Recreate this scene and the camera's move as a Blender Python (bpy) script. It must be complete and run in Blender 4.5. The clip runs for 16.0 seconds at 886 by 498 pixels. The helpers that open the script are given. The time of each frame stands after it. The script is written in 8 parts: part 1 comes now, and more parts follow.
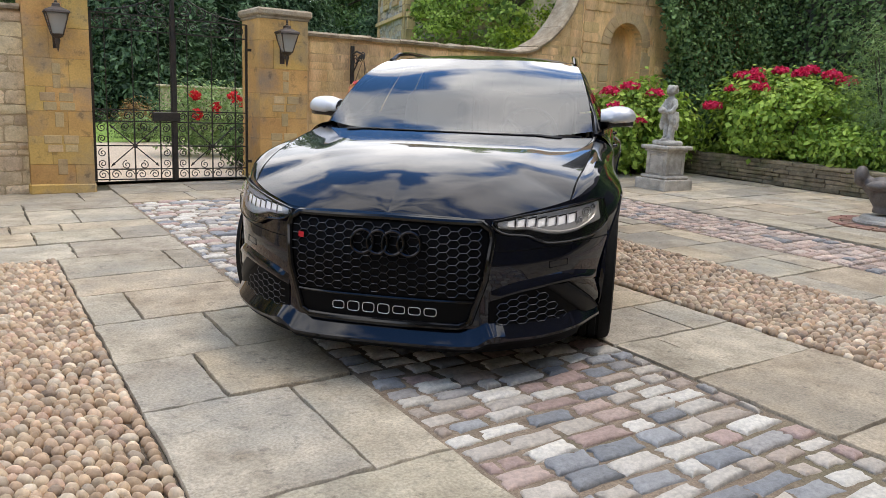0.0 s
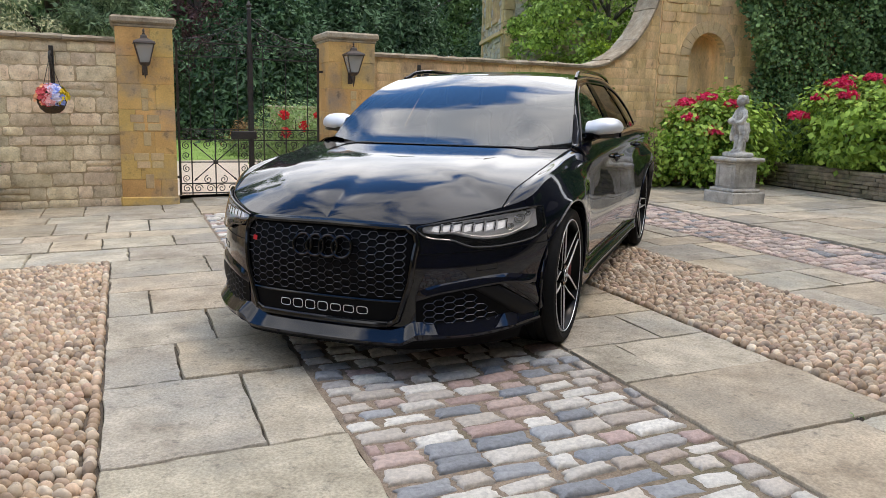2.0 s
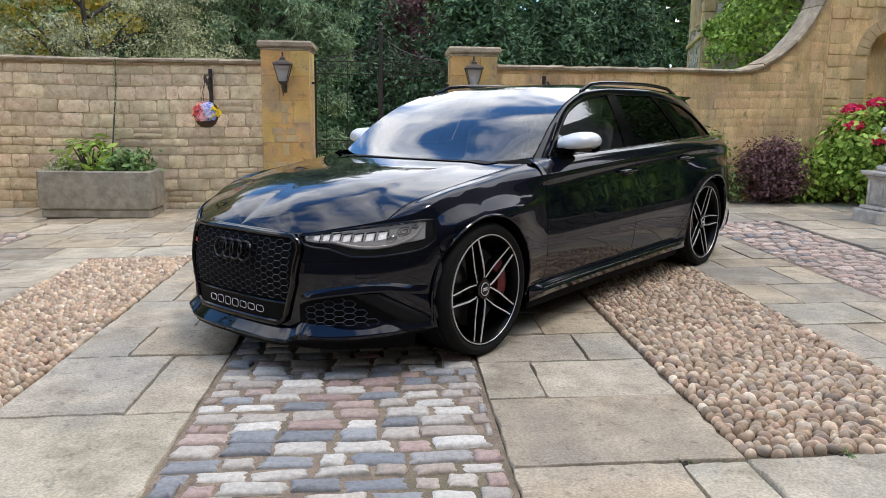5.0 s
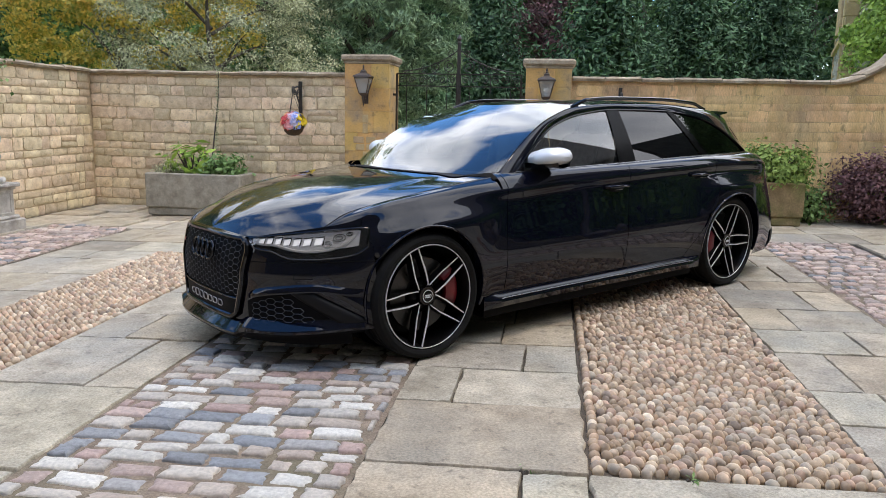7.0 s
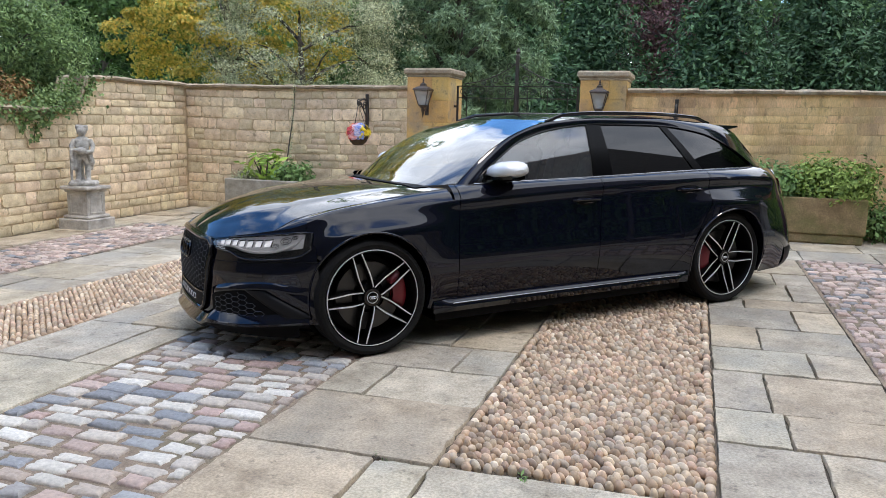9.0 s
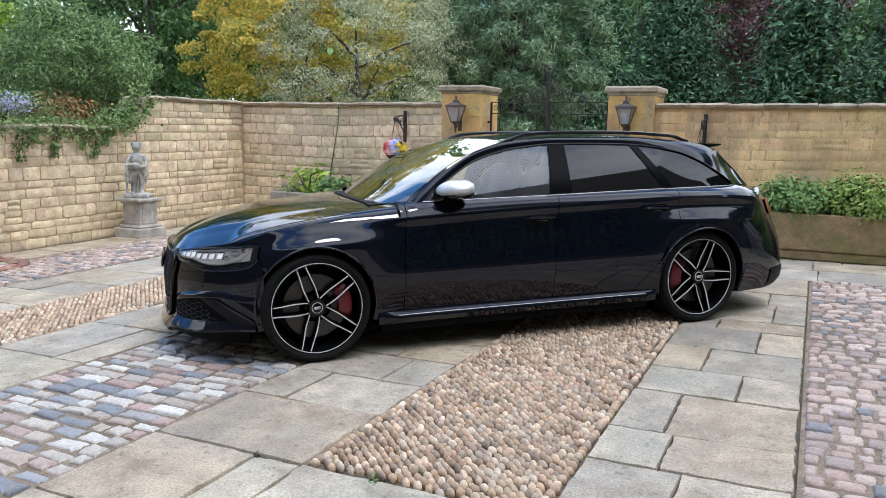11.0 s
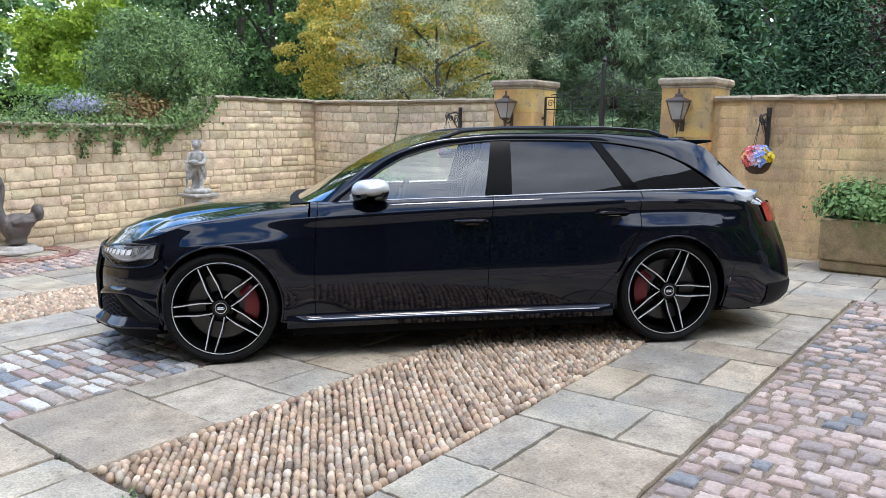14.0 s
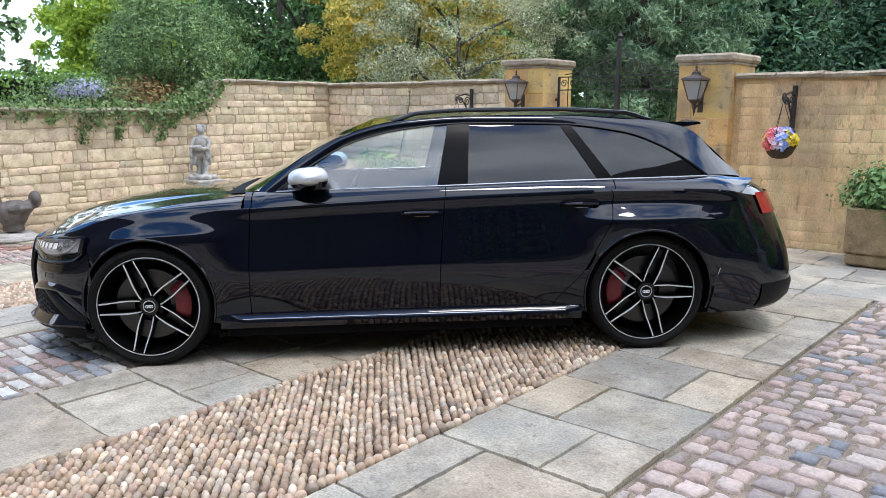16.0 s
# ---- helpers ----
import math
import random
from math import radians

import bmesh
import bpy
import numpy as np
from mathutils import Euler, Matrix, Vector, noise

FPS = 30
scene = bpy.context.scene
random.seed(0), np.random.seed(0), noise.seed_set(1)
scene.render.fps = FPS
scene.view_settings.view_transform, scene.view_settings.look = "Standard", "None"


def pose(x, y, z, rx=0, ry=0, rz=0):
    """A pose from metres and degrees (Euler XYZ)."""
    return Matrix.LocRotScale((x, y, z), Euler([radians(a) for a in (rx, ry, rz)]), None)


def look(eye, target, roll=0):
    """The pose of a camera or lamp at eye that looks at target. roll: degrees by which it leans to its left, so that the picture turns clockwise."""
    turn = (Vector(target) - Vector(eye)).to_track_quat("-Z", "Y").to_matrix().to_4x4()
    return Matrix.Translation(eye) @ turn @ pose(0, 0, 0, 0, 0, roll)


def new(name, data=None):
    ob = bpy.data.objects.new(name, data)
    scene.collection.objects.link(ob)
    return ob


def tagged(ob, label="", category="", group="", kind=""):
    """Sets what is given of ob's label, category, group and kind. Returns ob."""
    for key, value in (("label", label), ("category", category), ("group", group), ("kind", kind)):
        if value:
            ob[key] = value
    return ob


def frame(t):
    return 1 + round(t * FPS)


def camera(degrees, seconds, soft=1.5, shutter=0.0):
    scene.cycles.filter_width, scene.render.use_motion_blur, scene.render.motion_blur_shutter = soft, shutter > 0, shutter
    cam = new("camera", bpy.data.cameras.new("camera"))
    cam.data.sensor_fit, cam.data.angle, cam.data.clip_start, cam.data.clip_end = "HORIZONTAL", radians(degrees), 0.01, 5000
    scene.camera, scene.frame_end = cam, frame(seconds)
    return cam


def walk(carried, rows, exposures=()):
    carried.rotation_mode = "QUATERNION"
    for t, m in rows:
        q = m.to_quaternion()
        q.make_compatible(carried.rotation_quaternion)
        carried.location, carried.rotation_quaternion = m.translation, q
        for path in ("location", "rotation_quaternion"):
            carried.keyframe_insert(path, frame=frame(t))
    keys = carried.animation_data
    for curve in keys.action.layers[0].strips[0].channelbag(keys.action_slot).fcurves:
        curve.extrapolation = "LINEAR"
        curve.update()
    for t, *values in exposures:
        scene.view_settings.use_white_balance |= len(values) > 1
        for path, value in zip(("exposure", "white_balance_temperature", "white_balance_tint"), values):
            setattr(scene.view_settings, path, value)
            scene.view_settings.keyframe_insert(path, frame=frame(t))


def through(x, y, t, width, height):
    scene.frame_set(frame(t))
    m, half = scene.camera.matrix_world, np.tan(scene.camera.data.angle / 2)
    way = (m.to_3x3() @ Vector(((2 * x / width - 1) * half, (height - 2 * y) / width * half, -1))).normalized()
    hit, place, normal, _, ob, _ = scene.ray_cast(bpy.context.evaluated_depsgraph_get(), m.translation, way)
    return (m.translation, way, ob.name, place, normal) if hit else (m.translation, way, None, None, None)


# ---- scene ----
cam = camera(60.4, 16.0, soft=0.72)
# the yard falls gently: its plane is turned so that z is true up
UP = Vector((0.022, 0.012, 1.0)).normalized()
LEVEL = UP.rotation_difference(Vector((0, 0, 1))).to_matrix().to_4x4()
PATH = [
    (0, (1.455, 0.159, 1.237), (2.506, 1.806, 0.811), 1.8),
    (0.5, (1.569, -0.031, 1.242), (2.55, 1.661, 0.825), 1.9),
    (1, (1.697, -0.263, 1.261), (2.608, 1.47, 0.854), 1.5),
    (1.5, (1.858, -0.37, 1.242), (2.696, 1.403, 0.846), 1.0),
    (2, (2.102, -0.443, 1.249), (2.856, 1.368, 0.857), 0.5),
    (2.5, (2.328, -0.567, 1.239), (2.992, 1.279, 0.853), 0.3),
    (3, (2.57, -0.746, 1.266), (3.134, 1.134, 0.882), 0.1),
    (3.2, (2.681, -0.766, 1.255), (3.199, 1.127, 0.871), -0.0),
    (5.3, (3.878, -0.999, 1.311), (3.945, 0.966, 0.944), -0.2),
    (5.5, (4.002, -0.983, 1.315), (4.028, 0.984, 0.955), -0.0),
    (6, (4.259, -1.003, 1.329), (4.178, 0.963, 0.973), -0.1),
    (6.5, (4.571, -1.132, 1.359), (4.39, 0.828, 1.005), -0.1),
    (7, (4.811, -1.161, 1.345), (4.536, 0.788, 0.991), -0.1),
    (7.5, (5.087, -1.136, 1.365), (4.718, 0.798, 1.012), -0.0),
    (8, (5.349, -1.151, 1.375), (4.894, 0.766, 1.027), 0.1),
    (8.5, (5.667, -1.233, 1.412), (5.13, 0.663, 1.071), 0.0),
    (9, (5.934, -1.195, 1.386), (5.316, 0.678, 1.053), -0.0),
    (9.5, (6.207, -1.11, 1.421), (5.514, 0.738, 1.096), -0.2),
    (10, (6.522, -1.121, 1.425), (5.759, 0.701, 1.107), -0.2),
    (10.2, (6.613, -1.129, 1.452), (5.83, 0.684, 1.134), -0.2),
    (12.3, (7.521, -0.658, 1.434), (6.487, 1.028, 1.144), -0.6),
    (12.5, (7.619, -0.602, 1.427), (6.557, 1.067, 1.129), -0.7),
    (13, (7.761, -0.323, 1.417), (6.647, 1.31, 1.11), -0.8),
    (13.5, (7.891, -0.116, 1.416), (6.724, 1.479, 1.109), -1.0),
    (14, (8.077, 0.082, 1.422), (6.858, 1.638, 1.116), -0.5),
    (14.5, (8.169, 0.257, 1.408), (6.908, 1.776, 1.09), -0.1),
    (15, (8.162, 0.503, 1.408), (6.87, 1.995, 1.08), -0.3),
    (15.5, (8.196, 0.66, 1.398), (6.882, 2.13, 1.062), -0.6),
    (16, (8.284, 0.84, 1.412), (6.958, 2.296, 1.065), -0.9),
]
walk(cam, [(t, LEVEL @ look(eye, target, roll)) for t, eye, target, roll in PATH],
     exposures=[(0.0, -0.28, 7200, 14), (3.0, -0.26, 6950, 14), (7.0, -0.20, 6650, 14), (10.0, -0.10, 6400, 13), (12.5, 0.01, 6220, 13), (16.0, 0.11, 6160, 13)])

# ---- light ----
SUN_AZ, SUN_EL = 112.0, 73       # turn of the sun from +y towards +x, and its height, in degrees


def sun_vector(turn, height):
    a, b = radians(turn), radians(height)
    return Vector((math.sin(a) * math.cos(b), math.cos(a) * math.cos(b), math.sin(b)))


def make_world():
    world = bpy.data.worlds.new("sky")
    scene.world = world
    world.use_nodes = True
    nt = world.node_tree
    nt.nodes.clear()
    N, L = nt.nodes.new, nt.links.new
    out, bg = N("ShaderNodeOutputWorld"), N("ShaderNodeBackground")
    sky = N("ShaderNodeTexSky")
    sky.sky_type, sky.sun_disc = "NISHITA", False
    sky.sun_elevation, sky.sun_rotation = radians(SUN_EL), radians(SUN_AZ)
    sky.air_density, sky.dust_density, sky.ozone_density = 1.0, 0.2, 4.0
    co, n1, n2, ramp, mixc = N("ShaderNodeTexCoord"), N("ShaderNodeTexNoise"), N("ShaderNodeTexNoise"), N("ShaderNodeValToRGB"), N("ShaderNodeMix")
    mp = N("ShaderNodeMapping")
    mp.inputs["Scale"].default_value = (1.0, 1.0, 1.25)
    mp.inputs["Location"].default_value = (5.461, 13.228, 11.843)
    L(co.outputs["Generated"], mp.inputs["Vector"])
    n1.inputs["Scale"].default_value, n1.inputs["Detail"].default_value, n1.inputs["Roughness"].default_value = 2.1, 7.0, 0.52
    n2.inputs["Scale"].default_value, n2.inputs["Detail"].default_value = 5.0, 5.0
    L(mp.outputs["Vector"], n1.inputs["Vector"])
    L(mp.outputs["Vector"], n2.inputs["Vector"])
    ramp.color_ramp.elements[0].position, ramp.color_ramp.elements[1].position = 0.445, 0.53
    L(n1.outputs["Fac"], ramp.inputs["Fac"])
    cloud = N("ShaderNodeValToRGB")
    cloud.color_ramp.elements[0].color, cloud.color_ramp.elements[1].color = (4.5, 5.1, 5.9, 1), (7.8, 8.3, 8.9, 1)
    cloud.color_ramp.elements[0].position, cloud.color_ramp.elements[1].position = 0.35, 0.62
    L(n2.outputs["Fac"], cloud.inputs["Fac"])
    mixc.data_type = "RGBA"
    L(ramp.outputs["Color"], mixc.inputs["Factor"])
    deep = N("ShaderNodeHueSaturation")
    deep.inputs["Saturation"].default_value = 1.22
    L(sky.outputs["Color"], deep.inputs["Color"])
    L(deep.outputs["Color"], mixc.inputs[6])
    L(cloud.outputs["Color"], mixc.inputs[7])
    L(mixc.outputs[2], bg.inputs["Color"])
    bg.inputs["Strength"].default_value = 0.39
    L(bg.outputs[0], out.inputs[0])


make_world()
sun_data = bpy.data.lights.new("sun", "SUN")
sun_data.energy, sun_data.angle, sun_data.color = 1.4, radians(12), (1.0, 0.92, 0.82)
sun = new("sun", sun_data)
sun.matrix_world = look(sun_vector(SUN_AZ, SUN_EL) * 30, (0, 0, 0))


# ---- building helpers ----
def ground_z(x, y):
    """Height of the yard: a plane that falls gently, slightly raised along the west wall, level further off."""
    cx, cy = max(-4.0, min(12.0, x)), max(-6.0, min(10.5, y))
    lift = 0.07 * max(0.0, min(1.0, (0.2 - x) / 2.0)) * max(0.0, min(1.0, (y - 2.0) / 3.0))
    return 0.022 * cx + 0.012 * cy + lift


class Shape:
    """Collects vertices and faces of one mesh."""

    def __init__(self):
        self.v, self.f, self.mi = [], [], []

    def add(self, verts, faces, m=None, mi=0):
        k = len(self.v)
        if m is not None:
            verts = [m @ Vector(p) for p in verts]
        self.v.extend([tuple(p) for p in verts])
        self.f.extend([tuple(i + k for i in f) for f in faces])
        self.mi.extend([mi] * len(faces))
        return self

    def box(self, c, s, m=None, bevel=0.0, mi=0):
        x, y, z = s[0] / 2, s[1] / 2, s[2] / 2
        b = min(bevel, x * 0.9, y * 0.9, z * 0.9)
        if b <= 0:
            vs = [(c[0] + i * x, c[1] + j * y, c[2] + k * z) for i in (-1, 1) for j in (-1, 1) for k in (-1, 1)]
            fs = [(0, 1, 3, 2), (4, 6, 7, 5), (0, 4, 5, 1), (2, 3, 7, 6), (0, 2, 6, 4), (1, 5, 7, 3)]
            return self.add(vs, fs, m, mi)
        vs, idx, fs = [], {}, []
        for i in (-1, 1):
            for j in (-1, 1):
                for k in (-1, 1):
                    for a in range(3):
                        q = [x, y, z]
                        for t in range(3):
                            if t != a:
                                q[t] -= b
                        idx[i, j, k, a] = len(vs)
                        vs.append((c[0] + i * q[0], c[1] + j * q[1], c[2] + k * q[2]))
        def quad(keys, n):
            p = [Vector(vs[idx[q]]) for q in keys]
            nn = (p[1] - p[0]).cross(p[2] - p[0])
            ids = [idx[q] for q in keys]
            fs.append(tuple(ids if nn.dot(Vector(n)) > 0 else ids[::-1]))
        for i in (-1, 1):
            quad([(i, -1, -1, 0), (i, 1, -1, 0), (i, 1, 1, 0), (i, -1, 1, 0)], (i, 0, 0))
            quad([(-1, i, -1, 1), (1, i, -1, 1), (1, i, 1, 1), (-1, i, 1, 1)], (0, i, 0))
            quad([(-1, -1, i, 2), (1, -1, i, 2), (1, 1, i, 2), (-1, 1, i, 2)], (0, 0, i))
            for j in (-1, 1):
                quad([(i, j, -1, 0), (i, j, 1, 0), (i, j, 1, 1), (i, j, -1, 1)], (i, j, 0))
                quad([(i, -1, j, 0), (i, 1, j, 0), (i, 1, j, 2), (i, -1, j, 2)], (i, 0, j))
                quad([(-1, i, j, 1), (1, i, j, 1), (1, i, j, 2), (-1, i, j, 2)], (0, i, j))
                for k in (-1, 1):
                    quad([(i, j, k, 0), (i, j, k, 1), (i, j, k, 2)], (i, j, k))
        return self.add(vs, fs, m, mi)

    def tube(self, pts, r, n=8, m=None, mi=0, caps=True, flat=1.0):
        """A tube through pts; r is one radius or one for each point."""
        pts = [Vector(p) for p in pts]
        rs = [r] * len(pts) if isinstance(r, (int, float)) else list(r)
        vs, fs, side = [], [], None
        for i, p in enumerate(pts):
            d = (pts[min(i + 1, len(pts) - 1)] - pts[max(i - 1, 0)]).normalized()
            if side is None:
                side = d.cross(Vector((0, 0, 1)) if abs(d.z) < 0.9 else Vector((1, 0, 0))).normalized()
            side = (side - d * side.dot(d)).normalized()
            up = d.cross(side)
            for k in range(n):
                a = 2 * math.pi * k / n
                vs.append(p + (side * math.cos(a) + up * math.sin(a) * flat) * rs[i])
        for i in range(len(pts) - 1):
            for k in range(n):
                a, b = i * n + k, i * n + (k + 1) % n
                fs.append((a, b, b + n, a + n))
        if caps:
            fs.append(tuple(range(n))[::-1])
            fs.append(tuple(range((len(pts) - 1) * n, len(pts) * n)))
        return self.add(vs, fs, m, mi)

    def lathe(self, prof, n=24, m=None, mi=0):
        """Turns (radius, height) pairs round z."""
        vs, fs = [], []
        for r, z in prof:
            for k in range(n):
                a = 2 * math.pi * k / n
                vs.append((r * math.cos(a), r * math.sin(a), z))
        for i in range(len(prof) - 1):
            for k in range(n):
                a, b = i * n + k, i * n + (k + 1) % n
                fs.append((a, b, b + n, a + n))
        fs.append(tuple(range(n))[::-1])
        fs.append(tuple(range((len(prof) - 1) * n, len(prof) * n)))
        return self.add(vs, fs, m, mi)

    def ball(self, c, r, n=12, k=8, m=None, mi=0):
        r = (r, r, r) if isinstance(r, (int, float)) else r
        prof = [(math.sin(math.pi * i / k), -math.cos(math.pi * i / k)) for i in range(k + 1)]
        vs = [(c[0] + r[0] * p * math.cos(2 * math.pi * j / n), c[1] + r[1] * p * math.sin(2 * math.pi * j / n), c[2] + r[2] * q) for p, q in prof for j in range(n)]
        fs = [(i * n + j, i * n + (j + 1) % n, (i + 1) * n + (j + 1) % n, (i + 1) * n + j) for i in range(k) for j in range(n)]
        return self.add(vs, fs, m, mi)

    def prism(self, poly, depth, m=None, mi=0, z0=0.0):
        """A flat outline in xy, raised from z0 by depth."""
        n = len(poly)
        vs = [(x, y, z0) for x, y in poly] + [(x, y, z0 + depth) for x, y in poly]
        fs = [tuple(range(n))[::-1], tuple(range(n, 2 * n))] + [(i, (i + 1) % n, (i + 1) % n + n, i + n) for i in range(n)]
        return self.add(vs, fs, m, mi)

    def grid(self, rows, m=None, mi=0, flip=False):
        """rows: equal lists of points."""
        n = len(rows[0])
        vs = [p for r in rows for p in r]
        fs = [(i * n + j, i * n + j + 1, (i + 1) * n + j + 1, (i + 1) * n + j) for i in range(len(rows) - 1) for j in range(n - 1)]
        if flip:
            fs = [f[::-1] for f in fs]
        return self.add(vs, fs, m, mi)


def mesh_of(name, shape, mats, smooth=35.0):
    me = bpy.data.meshes.new(name)
    me.from_pydata(shape.v, [], shape.f)
    for mt in mats if isinstance(mats, (list, tuple)) else [mats]:
        me.materials.append(mt)
    if any(shape.mi):
        me.polygons.foreach_set("material_index", shape.mi)
    if smooth:
        me.polygons.foreach_set("use_smooth", [True] * len(me.polygons))
        me.set_sharp_from_angle(angle=radians(smooth))
    me.update()
    return me


def part(name, shape, mats, parent, label="", smooth=35.0):
    ob = new(name, mesh_of(name, shape, mats, smooth))
    ob.parent = parent
    return tagged(ob, label)


def thing(name, label, category, at=None, group="", kind=""):
    ob = new(name)
    if at is not None:
        ob.matrix_world = at
    return tagged(ob, label, category, group, kind)


def solid(name, shape, mats, label, category, at=None, group="", kind="", smooth=35.0):
    ob = new(name, mesh_of(name, shape, mats, smooth))
    if at is not None:
        ob.matrix_world = at
    return tagged(ob, label, category, group, kind)


def curve_through(xs, ys):
    """A smooth monotone interpolation."""
    xs, ys = np.array(xs, float), np.array(ys, float)
    h = np.diff(xs)
    d = np.diff(ys) / h
    m = np.zeros(len(xs))
    for i in range(1, len(xs) - 1):
        if d[i - 1] * d[i] > 0:
            w1, w2 = 2 * h[i] + h[i - 1], h[i] + 2 * h[i - 1]
            m[i] = (w1 + w2) / (w1 / d[i - 1] + w2 / d[i])
    m[0], m[-1] = d[0], d[-1]

    def f(x):
        x = min(max(x, xs[0]), xs[-1])
        i = min(max(int(np.searchsorted(xs, x)) - 1, 0), len(h) - 1)
        t = (x - xs[i]) / h[i]
        return float((2 * t**3 - 3 * t**2 + 1) * ys[i] + (t**3 - 2 * t**2 + t) * h[i] * m[i] + (-2 * t**3 + 3 * t**2) * ys[i + 1] + (t**3 - t**2) * h[i] * m[i + 1])
    return f


def smoothstep(a, b, x):
    t = max(0.0, min(1.0, (x - a) / (b - a)))
    return t * t * (3 - 2 * t)

# ---- materials ----
def material(name):
    mt = bpy.data.materials.new(name)
    mt.use_nodes = True
    nt = mt.node_tree
    return mt, nt, nt.nodes["Principled BSDF"], nt.nodes.new, nt.links.new


def surface(name, dark, light, scale=8.0, rough=(0.7, 0.9), bump=0.3, fine=90.0, stain=None, stain_scale=1.3, stain_amount=0.6,
            rand=0.0, hue=0.0, metal=0.0, contrast=0.2, spec=0.5, island=False, detail=8.0, stretch=(1, 1, 1), dist=0.004, speck=0.16, pits=0.0, tints=()):
    """A rough natural surface: two colours by noise, stains at a larger scale, fine relief, and a shift from piece to piece."""
    mt, nt, bsdf, N, L = material(name)
    geo = N("ShaderNodeNewGeometry")
    mp = N("ShaderNodeMapping")
    mp.inputs["Scale"].default_value = stretch
    L(geo.outputs["Position"], mp.inputs["Vector"])
    n1, n2, n3 = N("ShaderNodeTexNoise"), N("ShaderNodeTexNoise"), N("ShaderNodeTexNoise")
    for n, s, d in ((n1, scale, detail), (n2, stain_scale, 5.0), (n3, fine, 4.0)):
        n.inputs["Scale"].default_value, n.inputs["Detail"].default_value = s, d
        n.inputs["Roughness"].default_value = 0.6
        L(mp.outputs["Vector"], n.inputs["Vector"])
    ramp = N("ShaderNodeValToRGB")
    ramp.color_ramp.elements[0].color, ramp.color_ramp.elements[1].color = (*dark, 1), (*light, 1)
    ramp.color_ramp.elements[0].position, ramp.color_ramp.elements[1].position = 0.5 - contrast, 0.5 + contrast
    L(n1.outputs["Fac"], ramp.inputs["Fac"])
    col = ramp.outputs["Color"]
    if stain:
        r2, mx = N("ShaderNodeValToRGB"), N("ShaderNodeMix")
        r2.color_ramp.elements[0].position, r2.color_ramp.elements[1].position = 0.48, 0.68
        r2.color_ramp.elements[1].color = (stain_amount, stain_amount, stain_amount, 1)
        L(n2.outputs["Fac"], r2.inputs["Fac"])
        mx.data_type = "RGBA"
        L(r2.outputs["Color"], mx.inputs["Factor"])
        L(col, mx.inputs[6])
        mx.inputs[7].default_value = (*stain, 1)
        col = mx.outputs[2]
    if speck:
        # fine grain in the tone
        gr, ms = N("ShaderNodeMapRange"), N("ShaderNodeHueSaturation")
        gr.inputs["From Min"].default_value, gr.inputs["From Max"].default_value = 0.35, 0.65
        gr.inputs["To Min"].default_value, gr.inputs["To Max"].default_value = 1 - speck, 1 + speck
        L(n3.outputs["Fac"], gr.inputs["Value"])
        L(gr.outputs[0], ms.inputs["Value"])
        L(col, ms.inputs["Color"])
        col = ms.outputs["Color"]
    if pits:
        # scattered darker pits and flakes
        n4, pr, mp2 = N("ShaderNodeTexNoise"), N("ShaderNodeMapRange"), N("ShaderNodeHueSaturation")
        n4.inputs["Scale"].default_value, n4.inputs["Detail"].default_value, n4.inputs["Roughness"].default_value = pits, 6.0, 0.7
        L(mp.outputs["Vector"], n4.inputs["Vector"])
        pr.inputs["From Min"].default_value, pr.inputs["From Max"].default_value = 0.57, 0.66
        pr.inputs["To Min"].default_value, pr.inputs["To Max"].default_value = 1.04, 0.66
        L(n4.outputs["Fac"], pr.inputs["Value"])
        L(pr.outputs[0], mp2.inputs["Value"])
        L(col, mp2.inputs["Color"])
        col = mp2.outputs["Color"]
    if tints:
        # each piece is cut from a bed of its own colour
        tr, tm = N("ShaderNodeValToRGB"), N("ShaderNodeMix")
        tr.color_ramp.interpolation = "CONSTANT"
        for i, c in enumerate(tints):
            e = tr.color_ramp.elements[i] if i < 2 else tr.color_ramp.elements.new(i / len(tints))
            e.position, e.color = i / len(tints), (*c, 1)
        tw = N("ShaderNodeTexWhiteNoise")
        tw.noise_dimensions = "1D"
        L(N("ShaderNodeObjectInfo").outputs["Random"], tw.inputs["W"])
        L(tw.outputs["Value"], tr.inputs["Fac"])
        tm.data_type, tm.blend_type = "RGBA", "MULTIPLY"
        tm.inputs[0].default_value = 1.0
        L(col, tm.inputs[6])
        L(tr.outputs["Color"], tm.inputs[7])
        col = tm.outputs[2]
    if rand or hue:
        hsv = N("ShaderNodeHueSaturation")
        if island:
            src = geo.outputs["Random Per Island"]
        else:
            src = N("ShaderNodeObjectInfo").outputs["Random"]
        mr = N("ShaderNodeMapRange")
        mr.inputs["To Min"].default_value, mr.inputs["To Max"].default_value = 1 - rand, 1 + rand
        L(src, mr.inputs["Value"])
        L(mr.outputs[0], hsv.inputs["Value"])
        wn = N("ShaderNodeTexWhiteNoise")
        wn.noise_dimensions = "1D"
        L(src, wn.inputs["W"])
        mh = N("ShaderNodeMapRange")
        mh.inputs["To Min"].default_value, mh.inputs["To Max"].default_value = 0.5 - hue, 0.5 + hue
        L(wn.outputs["Value"], mh.inputs["Value"])
        L(mh.outputs[0], hsv.inputs["Hue"])
        L(col, hsv.inputs["Color"])
        col = hsv.outputs["Color"]
    L(col, bsdf.inputs["Base Color"])
    mr = N("ShaderNodeMapRange")
    mr.inputs["To Min"].default_value, mr.inputs["To Max"].default_value = rough
    L(n1.outputs["Fac"], mr.inputs["Value"])
    L(mr.outputs[0], bsdf.inputs["Roughness"])
